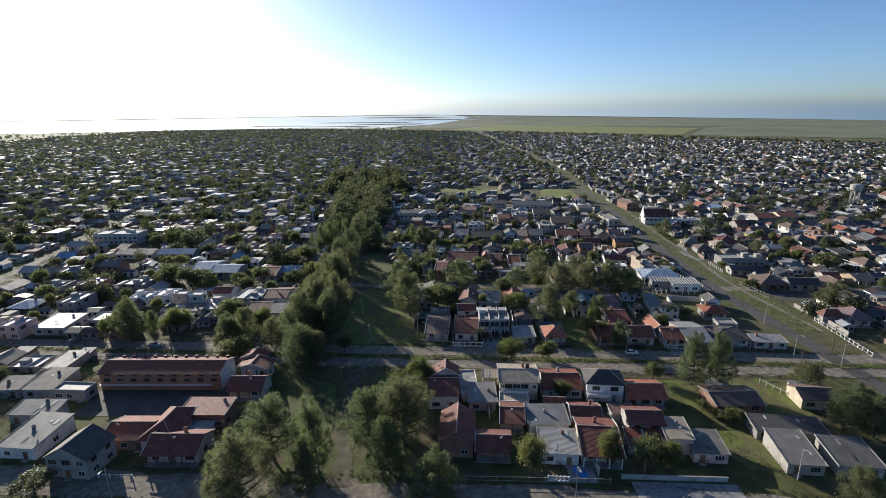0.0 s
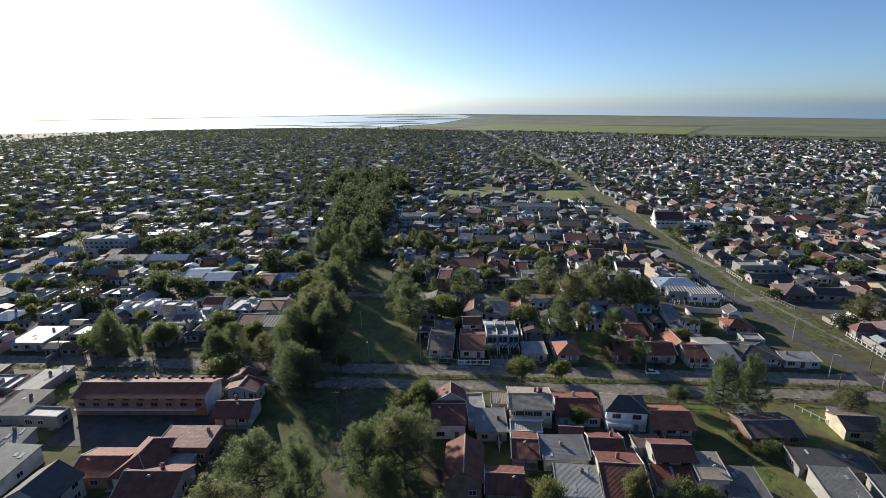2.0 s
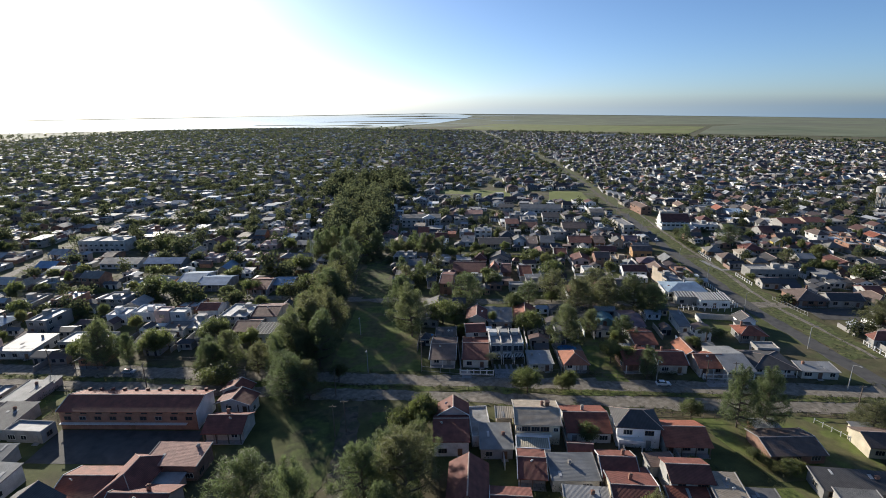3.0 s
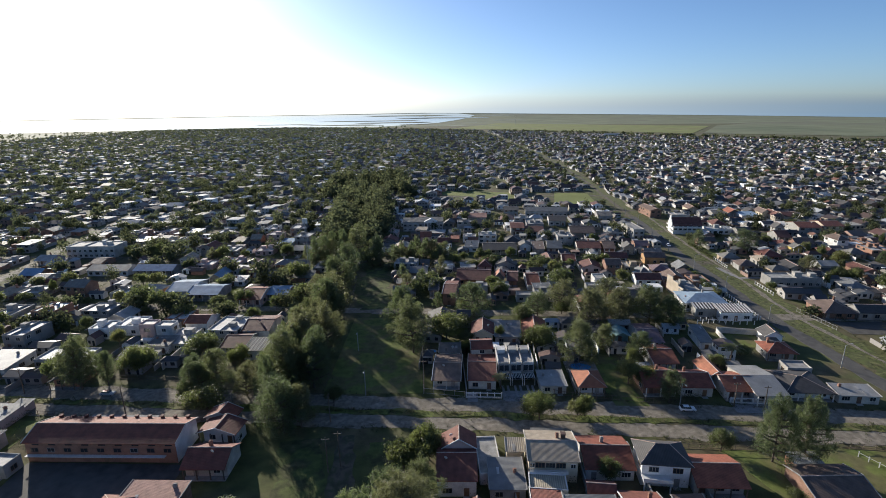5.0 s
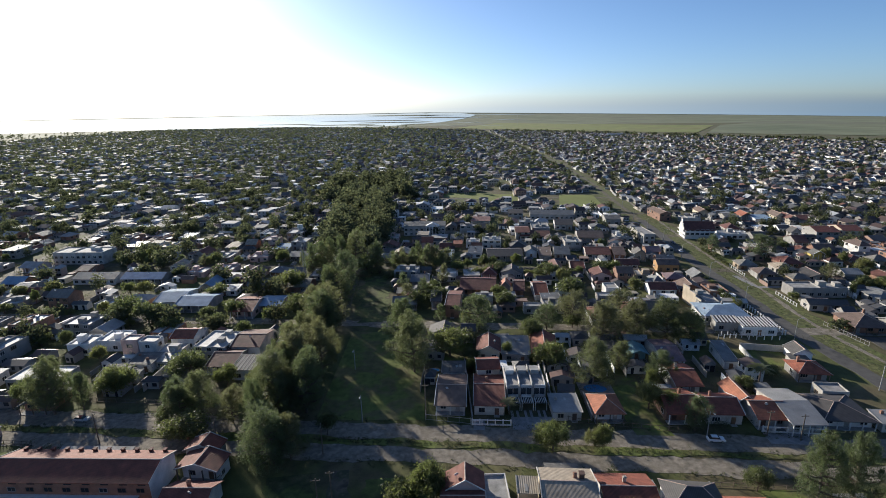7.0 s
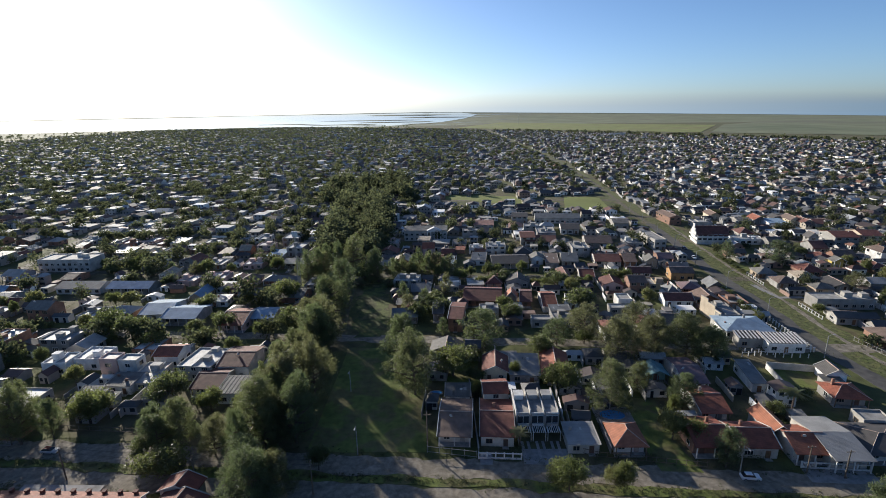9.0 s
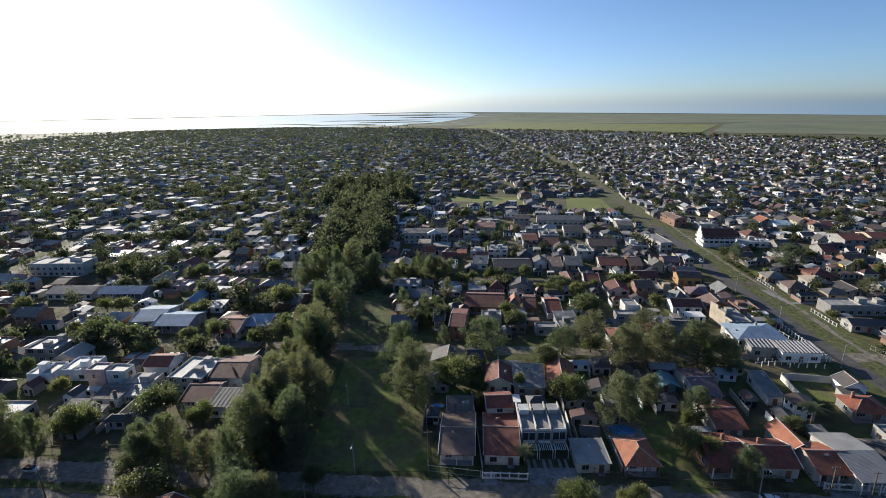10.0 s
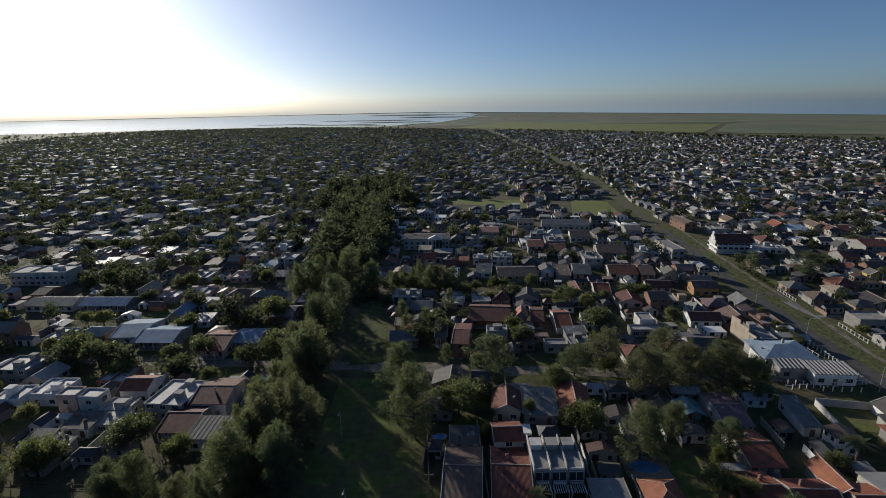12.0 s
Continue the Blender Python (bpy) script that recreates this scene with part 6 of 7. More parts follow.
tree("R", -78.2, 187.2, 9.5, 5.5, 56)
tree("C", -112.2, 175.4, 15.2, 5.2, 57)
tree("C", -101.4, 172.6, 11.8, 3.6, 58)
tree("R", -96.8, 181.7, 6.6, 5.6, 59)
tree("R", -64.1, 182.0, 7.6, 3.6, 60)
tree("C", -70.2, 165.4, 10.5, 4.6, 61)
tree("C", -55.4, 163.3, 11.0, 4.6, 62)
tree("R", -125.3, 236.5, 9.5, 6, 63)
tree("R", -114.4, 231.7, 9.5, 5.9, 64)
tree("R", -98.6, 260.8, 6.2, 4.6, 65)
tree("R", -55.3, 236.0, 9.5, 6, 66)
tree("R", -65.2, 266.8, 9.5, 6, 67)
tree("R", -102.9, 225.1, 5.8, 4.7, 68)
tree("R", -82.1, 237.8, 6.8, 4.6, 69)
tree("R", -34.1, 290.5, 9.5, 6, 70)
tree("R", 63.4, 161.4, 6.4, 3.4, 71)
tree("R", 90.5, 171.0, 4.4, 2.6, 72)
tree("P", 94.9, 170.8, 8.6, 3.7, 73)
tree("R", 102.6, 178.0, 3.6, 3.5, 74)
tree("R", 34.7, 190.8, 4.8, 3.8, 75)
tree("R", 37.3, 187.6, 8.4, 5.0, 76)
tree("R", 24.4, 194.6, 5.8, 1.7, 77)
tree("P", 20.1, 162.7, 5.0, 2.8, 78)
tree("R", -28.6, 156.7, 6.2, 2.6, 79)
tree("R", 26.8, 148.7, 6.0, 3.7, 80)
tree("R", 38.9, 148.1, 4.4, 2.7, 81)
tree("R", -64.5, 156.8, 7.0, 5.8, 82)
hedge = random.Random(77)
for k in range(12):
    tree("R", round(19.0 + 4.9 * k + hedge.uniform(-1.2, 1.2), 1), round(281.2 - 0.4 * k + hedge.uniform(-1.5, 1.5), 1), round(hedge.uniform(3.0, 5.5), 1), round(hedge.uniform(2.2, 3.4), 1), 120 + k)
for k in range(9):
    tree("R", round(124.4 + 0.5 * k + hedge.uniform(-0.8, 0.8), 1), round(230.0 + 4.2 * k, 1), round(hedge.uniform(2.4, 4.2), 1), round(hedge.uniform(1.5, 2.4), 1), 140 + k)
tree("C", 187.1, 258.5, 9.5, 5.0, 108)
tree("R", 194.3, 248.0, 6.0, 3.6, 109)
tree("R", 153.6, 236.5, 4.0, 2.4, 110)
tree("C", 178.6, 295.8, 14.4, 8, 83)
tree("C", 157.4, 306.4, 12.0, 5.0, 84)
tree("R", 29.0, 248.8, 6.0, 3.8, 85)
tree("R", 30.5, 238.9, 6.8, 4.2, 86)
tree("R", 60.2, 246.5, 9.4, 6, 87)
tree("R", 86.7, 280.5, 5.6, 5.7, 88)
tree("R", 1.6, 245.7, 7.0, 5.4, 89)
tree("R", 13.5, 260.8, 3.8, 6, 90)
tree("R", 33.6, 284.9, 5.6, 6, 91)
tree("R", 57.2, 276.0, 6.8, 6, 92)
tree("R", 202.1, 227.9, 9.5, 6, 94)
tree("C", 167.1, 182.1, 11.2, 8, 95)
tree("R", -2.8, 131.1, 9.4, 4.2, 96)
tree("R", 5.2, 197.5, 9.2, 6, 97)
tree("R", 10.8, 206.0, 5.8, 5.1, 98)
tree("R", -88.1, 95.1, 3.8, 4.4, 99)
tree("R", -7.5, 129.4, 7.6, 4.5, 100)
tree("R", -1.7, 132.8, 9.4, 3.3, 101)
tree("C", 113.8, 109.4, 10.2, 5.3, 102)
tree("R", 49.9, 92.3, 9.5, 3.2, 103)
tree("R", 54.6, 92.1, 8.0, 2.3, 104)
tree("C", 43.1, 95.8, 9.8, 2.3, 105)
tree("R", 50.6, 124.5, 4.6, 3.0, 106)
tree("R", 38.5, 123.9, 5.0, 2.8, 107)


# ---- the rest of the town, block by block ----
def town_edge(x):
    """How far the town reaches at x."""
    return 2290 - 1.08 * x - 0.00025 * x * x if x > 0 else 2290 + 0.8 * min(-x, 700)


def on_road(x, y):
    return -(14 if y < 600 else 7) < x - line_x(AVENUE, y) < (10 if y < 600 else 6) or -(8.5 if y < 420 else 9) < x - line_x(EAST_ROAD, y) < (20 if y < 420 else 10) or (y < 480 and abs(x - line_x(WEST_ROAD, y)) < 9)


def in_open(x, y):
    if (-50 < x < -1 and 84 < y < 165) or (66 < x < 110 and 105 < y < 135) or (50 < x < 61 and 150 < y < 178):
        return True
    if (-36 < x < -2 and 160 < y < 224) or (-36 < x < -17 and 160 < y < 290):
        return True
    if (97 < x < 131 and 140 < y < 200) or (-112 < x < -50 and 160 < y < 181):
        return True
    if 15 < x < 84 and 484 < y < 538:
        return True
    if 106 < x < 160 and 446 < y < 520:
        return True
    return False


def plots():
    """Lots in two rows between the cross streets: x, y, whether it faces the camera's side."""
    rng = random.Random(5)
    streets = [88.0, 151.0] + BASES
    for s, base in enumerate(streets[:-1]):
        depth = streets[s + 1] - base
        rows = (0.19, 0.5, 0.81)
        for row, f in enumerate(rows):
            y0 = base + depth * f
            reach = min(1500.0, y0 * 0.98 + 40)
            x = -reach
            while x < reach:
                x += rng.uniform(8.0, 11.5) if x > 150 else rng.uniform(9.2, 12.5)
                if s > 3 and (x + 4000 + 15 * (s % 3)) % 128 < 9:
                    continue
                y = cross_y(x, y0) + rng.uniform(-4, 4) * (1.0 if row != 1 else 1.6)
                if abs(x) > y * 0.97 + 45 or y > town_edge(x) or y < 84:
                    continue
                if on_road(x, y) or in_open(x, y) or (-122 < x < 118 and y < 146) or (-6 < x < 131 and y < 206):
                    continue
                yield rng, x, y, row > 0


def clear(x, y, r):
    return all((x - a) ** 2 + (y - b) ** 2 > (r + c) ** 2 for a, b, c in TAKEN if abs(x - a) < 40 and abs(y - b) < 40)


far_v, far_f, far_s = [], [], []


def far_house(rng, x, y, w, d, ze, zr, rot, shape):
    """Walls and roof of a distant house, added to the one far mesh; returns nothing."""
    ca, sa = math.cos(radians(rot)), math.sin(radians(rot))
    panes = y < 700

    def add(points, faces, slot):
        n = len(far_v)
        far_v.extend((x + px * ca - py * sa, y + px * sa + py * ca, pz) for px, py, pz in points)
        far_f.extend(tuple(n + i for i in f) for f in faces)
        far_s.extend([slot] * len(faces))

    a, b = w / 2 - 0.4, d / 2 - 0.4
    hw, hd = w / 2, d / 2
    if panes:
        count = max(2, int(w / 2.6))
        for level in [0.9] + ([3.5] if ze > 4.6 else []):
            for k in range(count):
                u, half = -a + 2 * a * (k + 0.5) / count, rng.uniform(0.4, 0.8)
                low = 0.0 if rng.random() < 0.25 and level < 1 else level
                add([(u - half, -b - 0.04, low), (u + half, -b - 0.04, low), (u + half, -b - 0.04, level + 1.2), (u - half, -b - 0.04, level + 1.2)], [(0, 1, 2, 3)], 2)
            for k in range(2):
                u = -b + 2 * b * (k + 0.5) / 2
                add([(-a - 0.04, u + 0.5, level), (-a - 0.04, u - 0.5, level), (-a - 0.04, u - 0.5, level + 1.1), (-a - 0.04, u + 0.5, level + 1.1)], [(0, 1, 2, 3)], 2)
    if shape == "F":
        add([(-a, -b, 0), (a, -b, 0), (a, b, 0), (-a, b, 0), (-a, -b, ze), (a, -b, ze), (a, b, ze), (-a, b, ze)], [(0, 1, 5, 4), (1, 2, 6, 5), (2, 3, 7, 6), (3, 0, 4, 7), (4, 5, 6, 7)], 0)
        return
    if shape == "B":
        add([(-a, -b, 0), (a, -b, 0), (a, b, 0), (-a, b, 0), (-a, -b, ze), (a, -b, ze), (a, b, ze), (-a, b, ze), (0, -b, zr - 0.1), (0, b, zr - 0.1)], [(0, 1, 5, 8, 4), (1, 2, 6, 5), (2, 3, 7, 9, 6), (3, 0, 4, 7)], 0)
        add([(-hw, -hd, ze), (-hw, hd, ze), (0, hd, zr), (0, -hd, zr), (hw, -hd, ze), (hw, hd, ze)], [(0, 3, 2, 1), (3, 4, 5, 2)], 1)
    elif shape == "A":
        add([(-a, -b, 0), (a, -b, 0), (a, b, 0), (-a, b, 0), (-a, -b, ze), (a, -b, ze), (a, b, ze), (-a, b, ze), (-a, 0, zr - 0.1), (a, 0, zr - 0.1)], [(0, 1, 5, 4), (1, 2, 6, 9, 5), (2, 3, 7, 6), (3, 0, 4, 8, 7)], 0)
        add([(-hw, -hd, ze), (hw, -hd, ze), (hw, 0, zr), (-hw, 0, zr), (hw, hd, ze), (-hw, hd, ze)], [(0, 1, 2, 3), (3, 2, 4, 5)], 1)
    else:
        add([(-a, -b, 0), (a, -b, 0), (a, b, 0), (-a, b, 0), (-a, -b, ze), (a, -b, ze), (a, b, ze), (-a, b, ze)], [(0, 1, 5, 4), (1, 2, 6, 5), (2, 3, 7, 6), (3, 0, 4, 7)], 0)
        run = min(hw, hd) * 0.9
        ridge = ((-hw + run, 0, zr), (hw - run, 0, zr)) if hw >= hd else ((0, -hd + run, zr), (0, hd - run, zr))
        faces = [(0, 1, 5, 4), (1, 2, 5), (2, 3, 4, 5), (3, 0, 4)] if hw >= hd else [(0, 1, 4), (1, 2, 5, 4), (2, 3, 5), (3, 0, 4, 5)]
        add([(-hw, -hd, ze), (hw, -hd, ze), (hw, hd, ze), (-hw, hd, ze), *ridge], faces, 1)


def far_wall(x, y, w, d, h, rot):
    """A garden wall of the distant lots."""
    ca, sa, n = math.cos(radians(rot)), math.sin(radians(rot)), len(far_v)
    for z in (0, h):
        for px, py in ((-w / 2, -d / 2), (w / 2, -d / 2), (w / 2, d / 2), (-w / 2, d / 2)):
            far_v.append((x + px * ca - py * sa, y + px * sa + py * ca, z))
    far_f.extend(tuple(n + i for i in f) for f in ((0, 1, 5, 4), (1, 2, 6, 5), (2, 3, 7, 6), (3, 0, 4, 7), (4, 5, 6, 7)))
    far_s.extend([0] * 5)


far_leaves, spots, near_count, near_trees = [], [], 0, 0
COVERS = ["red", "red", "red", "darkred", "darkred", "grey", "grey", "orange", "brown", "brown", "concrete", "bluegrey", "slate", "slate", "tilecream"]
INLAND_COVERS = ["darkred", "brown", "brown", "slate", "slate", "slate", "grey", "darkred", "purple", "brown", "bluegrey", "red"]
INLAND_WALLS = ["white", "grey", "brick", "grey", "tan", "brick", "grey", "brick"]
WALLS = ["white", "white", "cream", "pink", "brick", "grey", "grey", "brick", "grey"]
for rng, x, y, row in plots():
    two = rng.random() < (0.16 if x < 100 else 0.07)
    w, d = rng.uniform(7.0, 11.5), rng.uniform(8.0, 13.0)
    ze = rng.uniform(4.8, 5.6) if two else rng.uniform(2.5, 2.9)
    shape = rng.choices("ABHFM", (4, 4, 3, 2, 1.5))[0]
    zr = ze + (0.5 if shape in "FM" else rng.uniform(1.5, 2.6))
    rot = rng.uniform(-10, -1)
    if x > 150 and y > 420:
        w, d = rng.uniform(6.0, 9.0), rng.uniform(6.5, 10.5)
    cover = rng.choice(COVERS if x < 90 else INLAND_COVERS) if shape != "F" else "concrete"
    if x < -50 and rng.random() < 0.35:
        shape, zr = "F", ze + 0.5
    # paler covers seaward stand for the sun glare on that side
    if x < -50:
        cover = rng.choice(["bluegrey", "grey", "grey", "metal", "metal", "brown", "skyblue", "tilecream", "darkred"]) if shape != "F" else "pale"
    close = y < 400 and abs(x) < y * 0.93 + 20
    if rng.random() < (0.1 if y > 400 else 0.05):
        pass
    elif close and near_count < 170:
        if not clear(x, y, max(w, d) * 0.42):
            continue
        house(shape, round(x, 1), round(y, 1), w, d, rot, ze, zr, cover, rng.choice(WALLS if x < 100 else INLAND_WALLS), seed=near_count, annex=rng.random() < 0.35)
        near_count += 1
        if rng.random() < 0.5:
            ax, ay, aw = x + rng.uniform(-2, 2), y - d / 2 - 0.2, rng.uniform(1.2, 3.0)
            sheet("driveway", [(ax - aw / 2, ay - 7), (ax + aw / 2, ay - 7), (ax + aw / 2, ay), (ax - aw / 2, ay)], 0.046 + 0.0002 * near_count, rng.choice((M_PAVING, M_SAND, M_PAVING)), label="short paved drive before a house", category="driveway", kind="structure")
        back_y = y + (12 if row == 0 else -12) + rng.uniform(-2, 2)
        bw, bd = rng.uniform(4.5, 8.5), rng.uniform(4.0, 7.0)
        if rng.random() < 0.4 and clear(x, back_y, max(bw, bd) * 0.42) and not on_road(x, back_y):
            kind = rng.choice("ABMM")
            house(kind, round(x + rng.uniform(-2, 2), 1), round(back_y, 1), bw, bd, rot, 2.3, 2.9 if kind == "M" else 3.7, rng.choice(("red", "grey", "bluegrey", "brown", "darkred", "slate")), rng.choice(WALLS), seed=near_count + 500, openings=False, label="small backyard outbuilding with low pitched roof", group="backyard sheds", name="outbuilding")
        side = x - w / 2 - 1.0
        if rng.random() < 0.55:
            wall_line([(round(side, 1), round(y - 8, 1)), (round(side + 1.2, 1), round(y + 9, 1))], rng.uniform(1.6, 2.2), WALL[rng.choice(("white", "grey", "white", "brick"))], rng.choice(("whitewashed", "weathered", "bare rendered")) + " garden wall between two houses", cap=False)
    else:
        if y < 620 and not clear(x, y, max(w, d) * 0.4):
            continue
        far_house(rng, x, y, w, d, ze, zr, rot, "F" if shape == "M" else shape)
        if y < 620:
            TAKEN.append((x, y, max(w, d) * 0.5))
        for k in range(2):
            far_wall(x - w / 2 - 0.8, y + rng.uniform(-6, 6), 0.25, rng.uniform(8, 18), rng.uniform(1.5, 2.3), rot)
        far_wall(x, y + (11 if row else -11), rng.uniform(6, 11), 0.25, rng.uniform(1.3, 2.2), rot)
        if rng.random() < 0.5:
            far_house(rng, x + rng.uniform(-4, 4), y + (-11 if row else 11) + rng.uniform(-3, 3), rng.uniform(4.5, 8.5), rng.uniform(4.5, 7), 2.4, 3.6, rot, rng.choice("ABFH"))
    # garden trees: many on the seaward side and along the belt, few in the new quarter
    chance = 1.15 if x < -55 else (1.2 if x < 60 else 0.8)
    if x > 200 and y > 450:
        chance = 0.5
    while chance > 0:
        if rng.random() < chance:
            spots.append((x + rng.uniform(-8, 8), y + rng.uniform(-14, 14), rng.uniform(4.0, 8.5), rng.uniform(2.0, 4.2)))
        chance -= 1
belt = random.Random(9)
for k in range(34):
    y = 158 + 4.6 * k
    low = 256 < y < 297
    tree("R" if low else "C", round(line_x([(-46, 150), (-42, 230), (-46, 330)], y) + belt.uniform(-5, 4) - (5 if low else 0), 1), round(y, 1), round(belt.uniform(14, 20) * (0.4 if low else 1), 1), round(belt.uniform(3.6, 5.4) * (0.7 if low else 1), 1), 200 + k)
for k in range(300):
    y = 280 + 380 * belt.random() ** 1.4
    side = belt.choice((-1, 1))
    x = line_x(AVENUE, y) + side * belt.uniform(4, 20 + (20 if y > 500 else 0)) - 4
    spots.append((x, y, belt.uniform(9, 17), belt.uniform(3.5, 6.5)))
# sheds, extensions and yard walls that fill the lots of the near town
filler = random.Random(21)
for k in range(5200):
    y = 160 + 375 * filler.random() ** 1.1
    x = filler.uniform(-0.95 * y - 20, 0.95 * y + 20)
    w, d = filler.uniform(3.5, 8.5), filler.uniform(3.0, 7.0)
    if on_road(x, y) or in_open(x, y) or any(abs(y - cross_y(x, base)) < 6.5 + d / 2 for base in [151.2] + BASES) or not clear(x, y, max(w, d) * 0.36):
        continue
    if x < -40 and filler.random() < 0.45:
        continue
    ze = filler.uniform(2.2, 3.0) if filler.random() < 0.95 else 5.0
    far_house(filler, x, y, w, d, ze, ze + filler.uniform(0.8, 1.6), filler.uniform(-10, -2), filler.choice("AABBHF"))
    TAKEN.append((x, y, max(w, d) * 0.45))
    if filler.random() < 0.6:
        far_wall(x - w / 2 - 0.6, y, 0.22, filler.uniform(6, 14), filler.uniform(1.6, 2.6), -6)
for k in range(420):
    y = filler.uniform(160, 420)
    x = filler.uniform(-0.9 * y, 0.62 * y)
    r = filler.uniform(1.4, 3.4)
    if x < 118 and clear(x, y, r * 0.35) and not in_open(x, y):
        spots.append((x, y, filler.uniform(3.0, 7.5), r))
for k, (x, y) in enumerate([(-35, 282), (-31, 286), (-27, 288), (-21, 283), (-17, 278), (-13, 261), (-11, 248), (-7, 242), (-4, 252), (-19, 289), (0, 257), (5, 269)]):
    tree("CRC"[k % 3], x, y, round(filler.uniform(6, 11) * (0.5 if x < -16 else 1.0), 1), round(filler.uniform(3.0, 4.5), 1), 340 + k)
for k in range(190):
    y = filler.uniform(150, 420)
    x = filler.uniform(150, 0.9 * y + 20) if y > 160 else 150
    r = filler.uniform(1.2, 3.6)
    if x > 150 and clear(x, y, r * 0.3):
        spots.append((x, y, filler.uniform(2.2, 8.0), r))
for k, (x, y) in enumerate([(75.2, 115.0), (76.3, 113.2), (77.4, 111.6), (78.8, 110.6), (80.4, 110.2), (82.2, 110.0), (59.6, 112.5), (60.6, 111.2)]):
    tree("R", x, y, round(filler.uniform(2.2, 3.6), 1), round(filler.uniform(1.4, 2.1), 1), 380 + k)
for k in range(16):
    tree("C", round(-20 + 1.9 * k + filler.uniform(-1, 1), 1), round(298 + filler.uniform(-5, 6), 1), round(filler.uniform(8, 13), 1), round(filler.uniform(2.6, 4.0), 1), 300 + k)
for k in range(9):
    tree("R", round(157.0 - 0.36 * k, 1), round(314 - 3.6 * k, 1), round(filler.uniform(1.6, 2.3), 1), round(filler.uniform(1.1, 1.5), 1), 320 + k)
for k in range(260):
    y = filler.uniform(215, 640)
    x = filler.uniform(-0.95 * y, -48)
    r = filler.uniform(2.0, 4.6)
    if clear(x, y, r * 0.3):
        spots.append((x, y, filler.uniform(4.5, 10), r))
for k in range(70):
    y = filler.uniform(530, 1700)
    side = filler.choice((-1, 1))
    spots.append((line_x(EAST_ROAD, y) + side * filler.uniform(9, 14), y, filler.uniform(3, 7), filler.uniform(1.8, 3.4)))
for k in range(900):
    x = -belt.uniform(60, 2400)
    spots.append((x, belt.uniform(max(260, -x * 0.95), 2750), belt.uniform(6, 12), belt.uniform(3, 6)))
for k in range(260):
    x = belt.uniform(300, 1500)
    spots.append((x, town_edge(x) + belt.uniform(0, 60), belt.uniform(5, 9), belt.uniform(4, 8)))

leaf_rng = np.random.default_rng(3)
for x, y, h, r in spots:
    if abs(x) > y * 1.0 + 60 or (y < 480 and abs(x - line_x(WEST_ROAD, y)) < 11) or -(6 if y < 420 else 6) < x - line_x(EAST_ROAD, y) < (14 if y < 420 else 6) or (0 < x < 165 and 452 < y < 535):
        continue
    if y < 330 and near_trees < 150:
        if in_open(x, y) or on_road(x, y) or not clear(x, y, r * 0.7) or abs(y - cross_y(x, 151)) < 9:
            continue
        tree("C" if h > 7.6 else "R", round(x, 1), round(y, 1), h, r, near_trees)
        near_trees += 1
    else:
        n, leaf = (340, 0.14) if y < 420 else ((190, 0.172) if y < 640 else ((64, 0.26) if y < 1000 else (22, 0.36)))
        q = leaf_rng.normal(0, 1, (n, 3))
        q /= np.linalg.norm(q, axis=1)[:, None]
        q *= leaf_rng.uniform(0.35, 1.0, (n, 1)) * leaf_rng.uniform(0.75, 1.15, (n, 1))
        q += leaf_rng.normal(0, 0.35, (7, 3))[leaf_rng.integers(0, 7, n)]
        at = np.array([x, y, h * 0.56]) + q * np.array([r, r, h * 0.44])
        u = leaf_rng.normal(0, 1, (n, 3))
        v = np.cross(u, leaf_rng.normal(0, 1, (n, 3)))
        u *= (r * leaf / np.linalg.norm(u, axis=1))[:, None]
        v *= (r * leaf / np.linalg.norm(v, axis=1))[:, None]
        far_leaves.append(np.stack([at - u, at + v, at + u, at - v], 1).reshape(-1, 3))
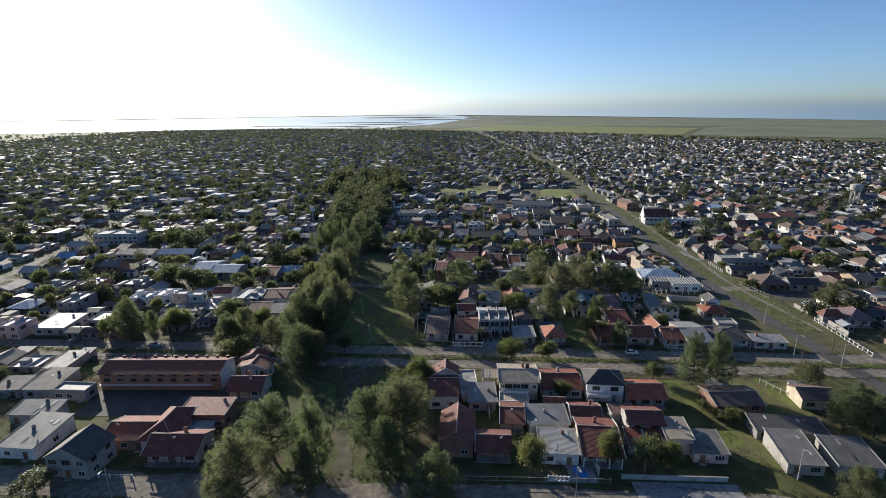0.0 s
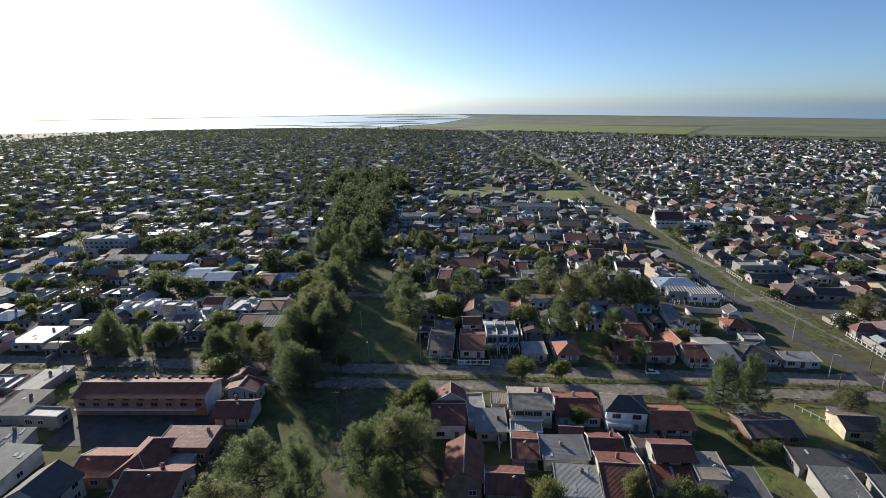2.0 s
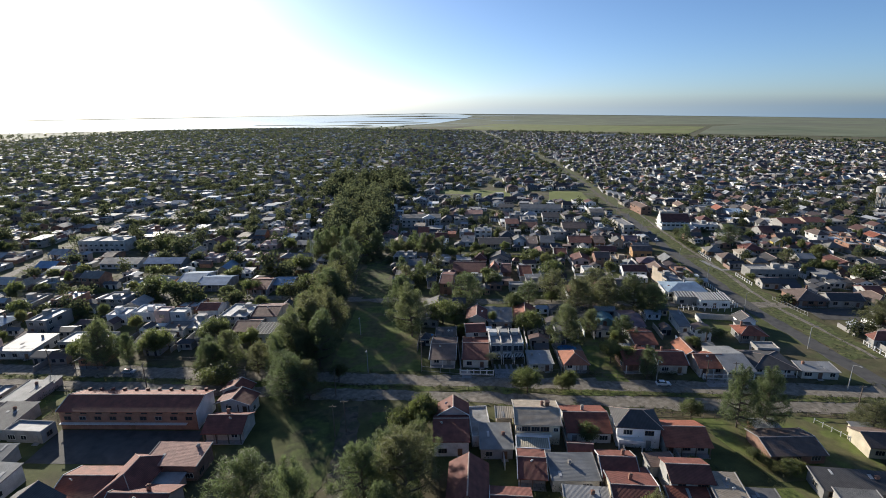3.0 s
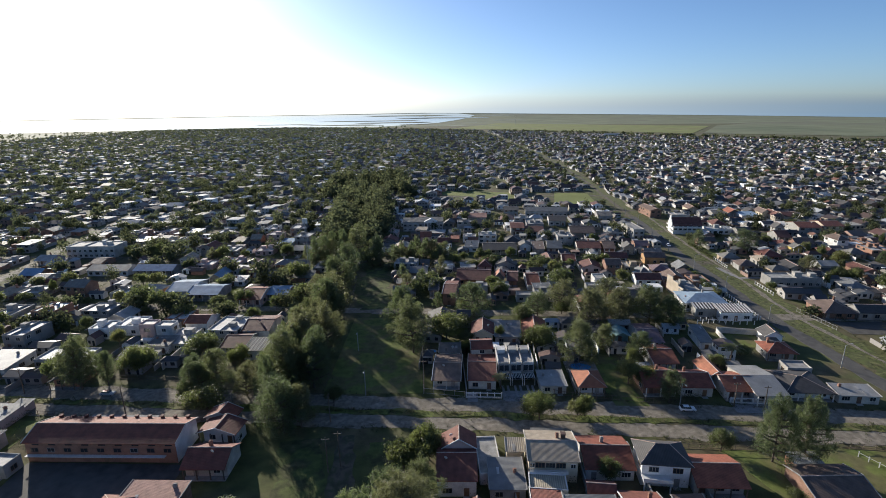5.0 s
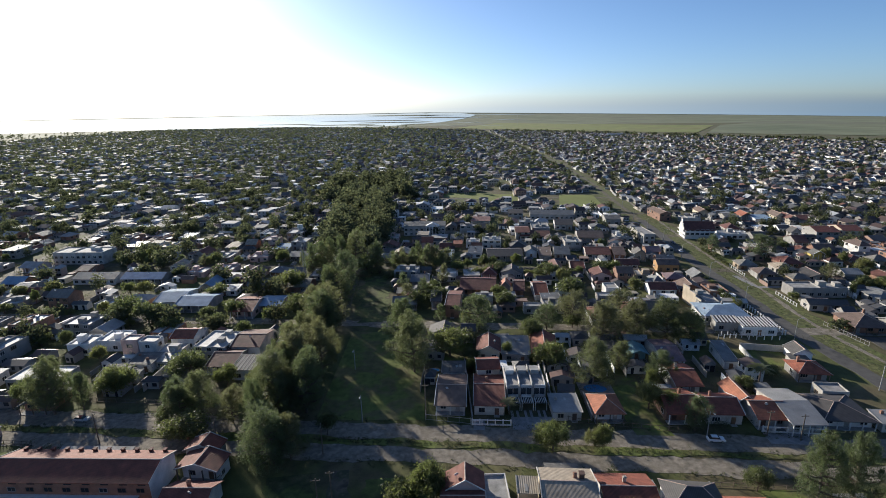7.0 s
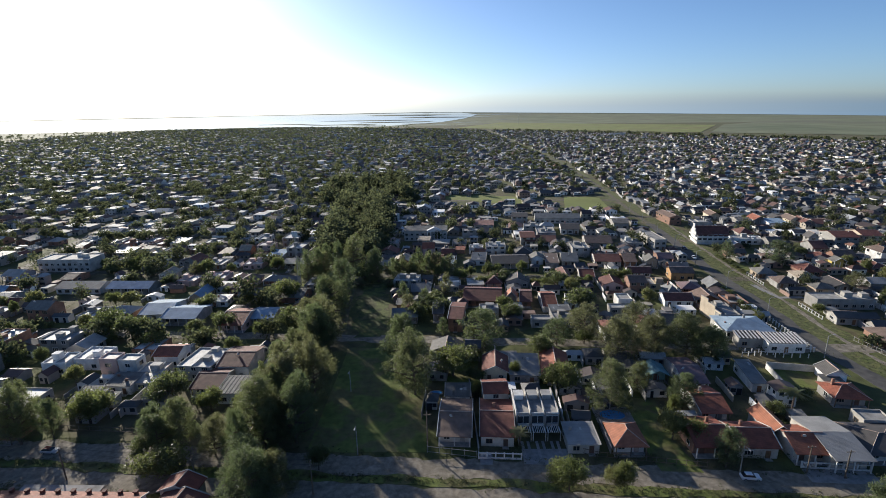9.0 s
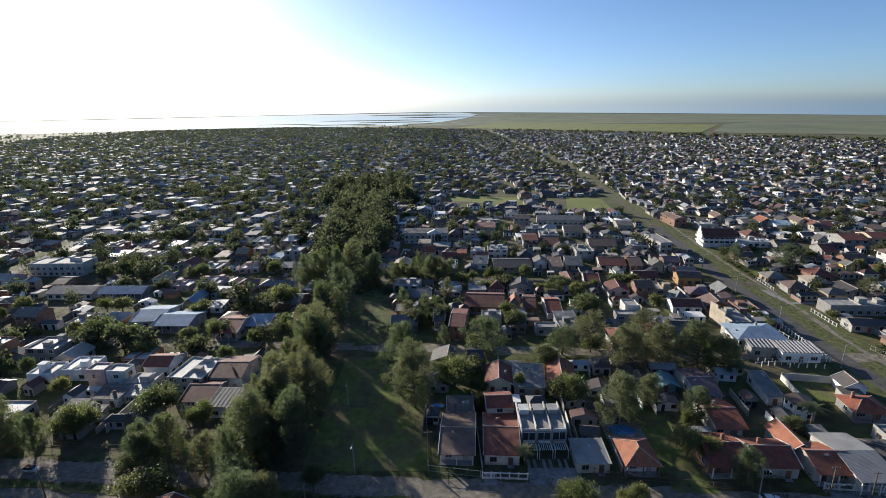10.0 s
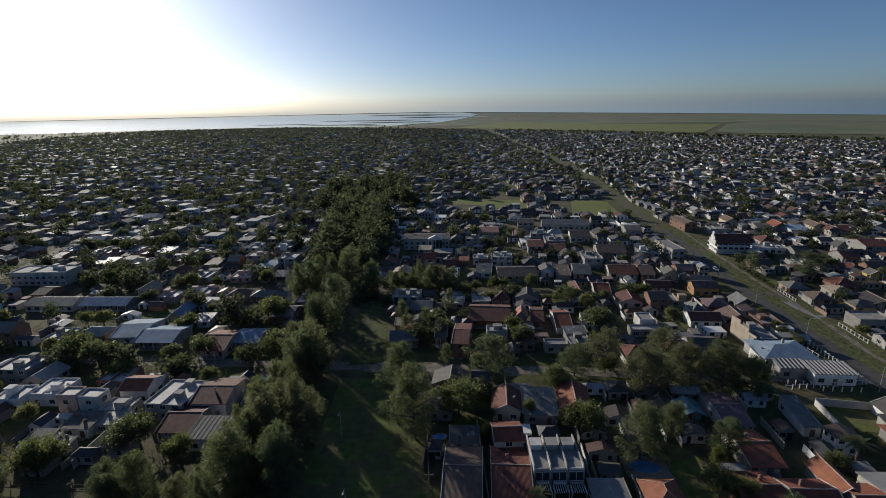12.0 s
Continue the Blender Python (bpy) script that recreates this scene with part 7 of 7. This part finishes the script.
def verge_weeds(count):
    """Tufts of rough grass and weeds along the ditch and the edges of the sandy streets."""
    rng = np.random.default_rng(12)
    x = rng.uniform(-190, 150, count)
    lane = rng.choice([151.3, 151.3, 151.0, 159.8, 143.6, 93.2, 83.0], count)
    y = lane - 0.115 * x + rng.normal(0, 0.75, count)
    along = np.arange(count) % 9 == 0
    far_y = rng.uniform(160, 420, count)
    x = np.where(along, np.interp(far_y, [q[1] for q in EAST_ROAD], [q[0] for q in EAST_ROAD]) + 9.0 + rng.normal(0, 3.6, count), x)
    y = np.where(along, far_y, y)
    size = rng.uniform(0.15, 0.55, count)
    leaves = leaf_cloud(rng, np.stack([x, y, size * 0.5], 1), size * 0.6, count * 16, 0.34, 0.1, -0.6)
    leaves[:, 2] = np.abs(leaves[:, 2])
    return quads("verge_weeds", leaves, M_FAR_LEAVES)


def undergrowth(count):
    """Shrubs, hedges and weeds of the near yards, as leaf blades in low clumps along the lots."""
    rng = np.random.default_rng(8)
    clumps, spreads = [], []
    while len(clumps) < count:
        y = 86 + 330 * rng.random() ** 1.3
        x = rng.uniform(-1, 1) * (y * 0.95 + 25)
        if in_open(x, y) or -10 < x - line_x(EAST_ROAD, y) < 18 or (-112 < x < -58 and 104 < y < 140) or y < 97 - 0.115 * x * 0.5 or (y < 146 and -58 < x < 112 and rng.random() < 0.6) or abs(y - cross_y(x, 151.4)) < 9 or abs(y - cross_y(x, 88)) < 5.5:
            continue
        if any((x - a) ** 2 + (y - b) ** 2 < (0.8 * c) ** 2 for a, b, c in TAKEN):
            continue
        size, long, turn = rng.uniform(0.5, 1.6), rng.integers(1, 7), rng.choice([0.0, 1.5708]) - 0.09
        for k in range(long):
            clumps.append((x + math.cos(turn) * k * size * 1.3, y + math.sin(turn) * k * size * 1.3, size * 0.8))
            spreads.append(size * 0.5)
    leaves = leaf_cloud(rng, clumps, spreads, count * 34, 0.29, 0.18, 0.1)
    leaves[:, 2] = np.abs(leaves[:, 2])
    return quads("garden_shrubs", leaves, M_FAR_LEAVES)


tagged(put("verge_weeds", verge_weeds(5200)), "rough grass and weeds along the sandy streets", "weeds", kind="stuff")
tagged(put("garden_shrubs", undergrowth(7000)), "low shrubs, hedges and weeds in the yards", "shrubs", kind="stuff")
tagged(put("distant_houses", mesh_of("distant_houses", far_v, far_f, [M_FAR_WALL, M_FAR_ROOF, M_GLASS], far_s)), "thousands of small distant houses with red and grey roofs", "houses", kind="stuff")
tagged(put("distant_trees", quads("distant_trees", np.concatenate(far_leaves), M_FAR_LEAVES)), "distant green trees among the houses", "trees", kind="stuff")
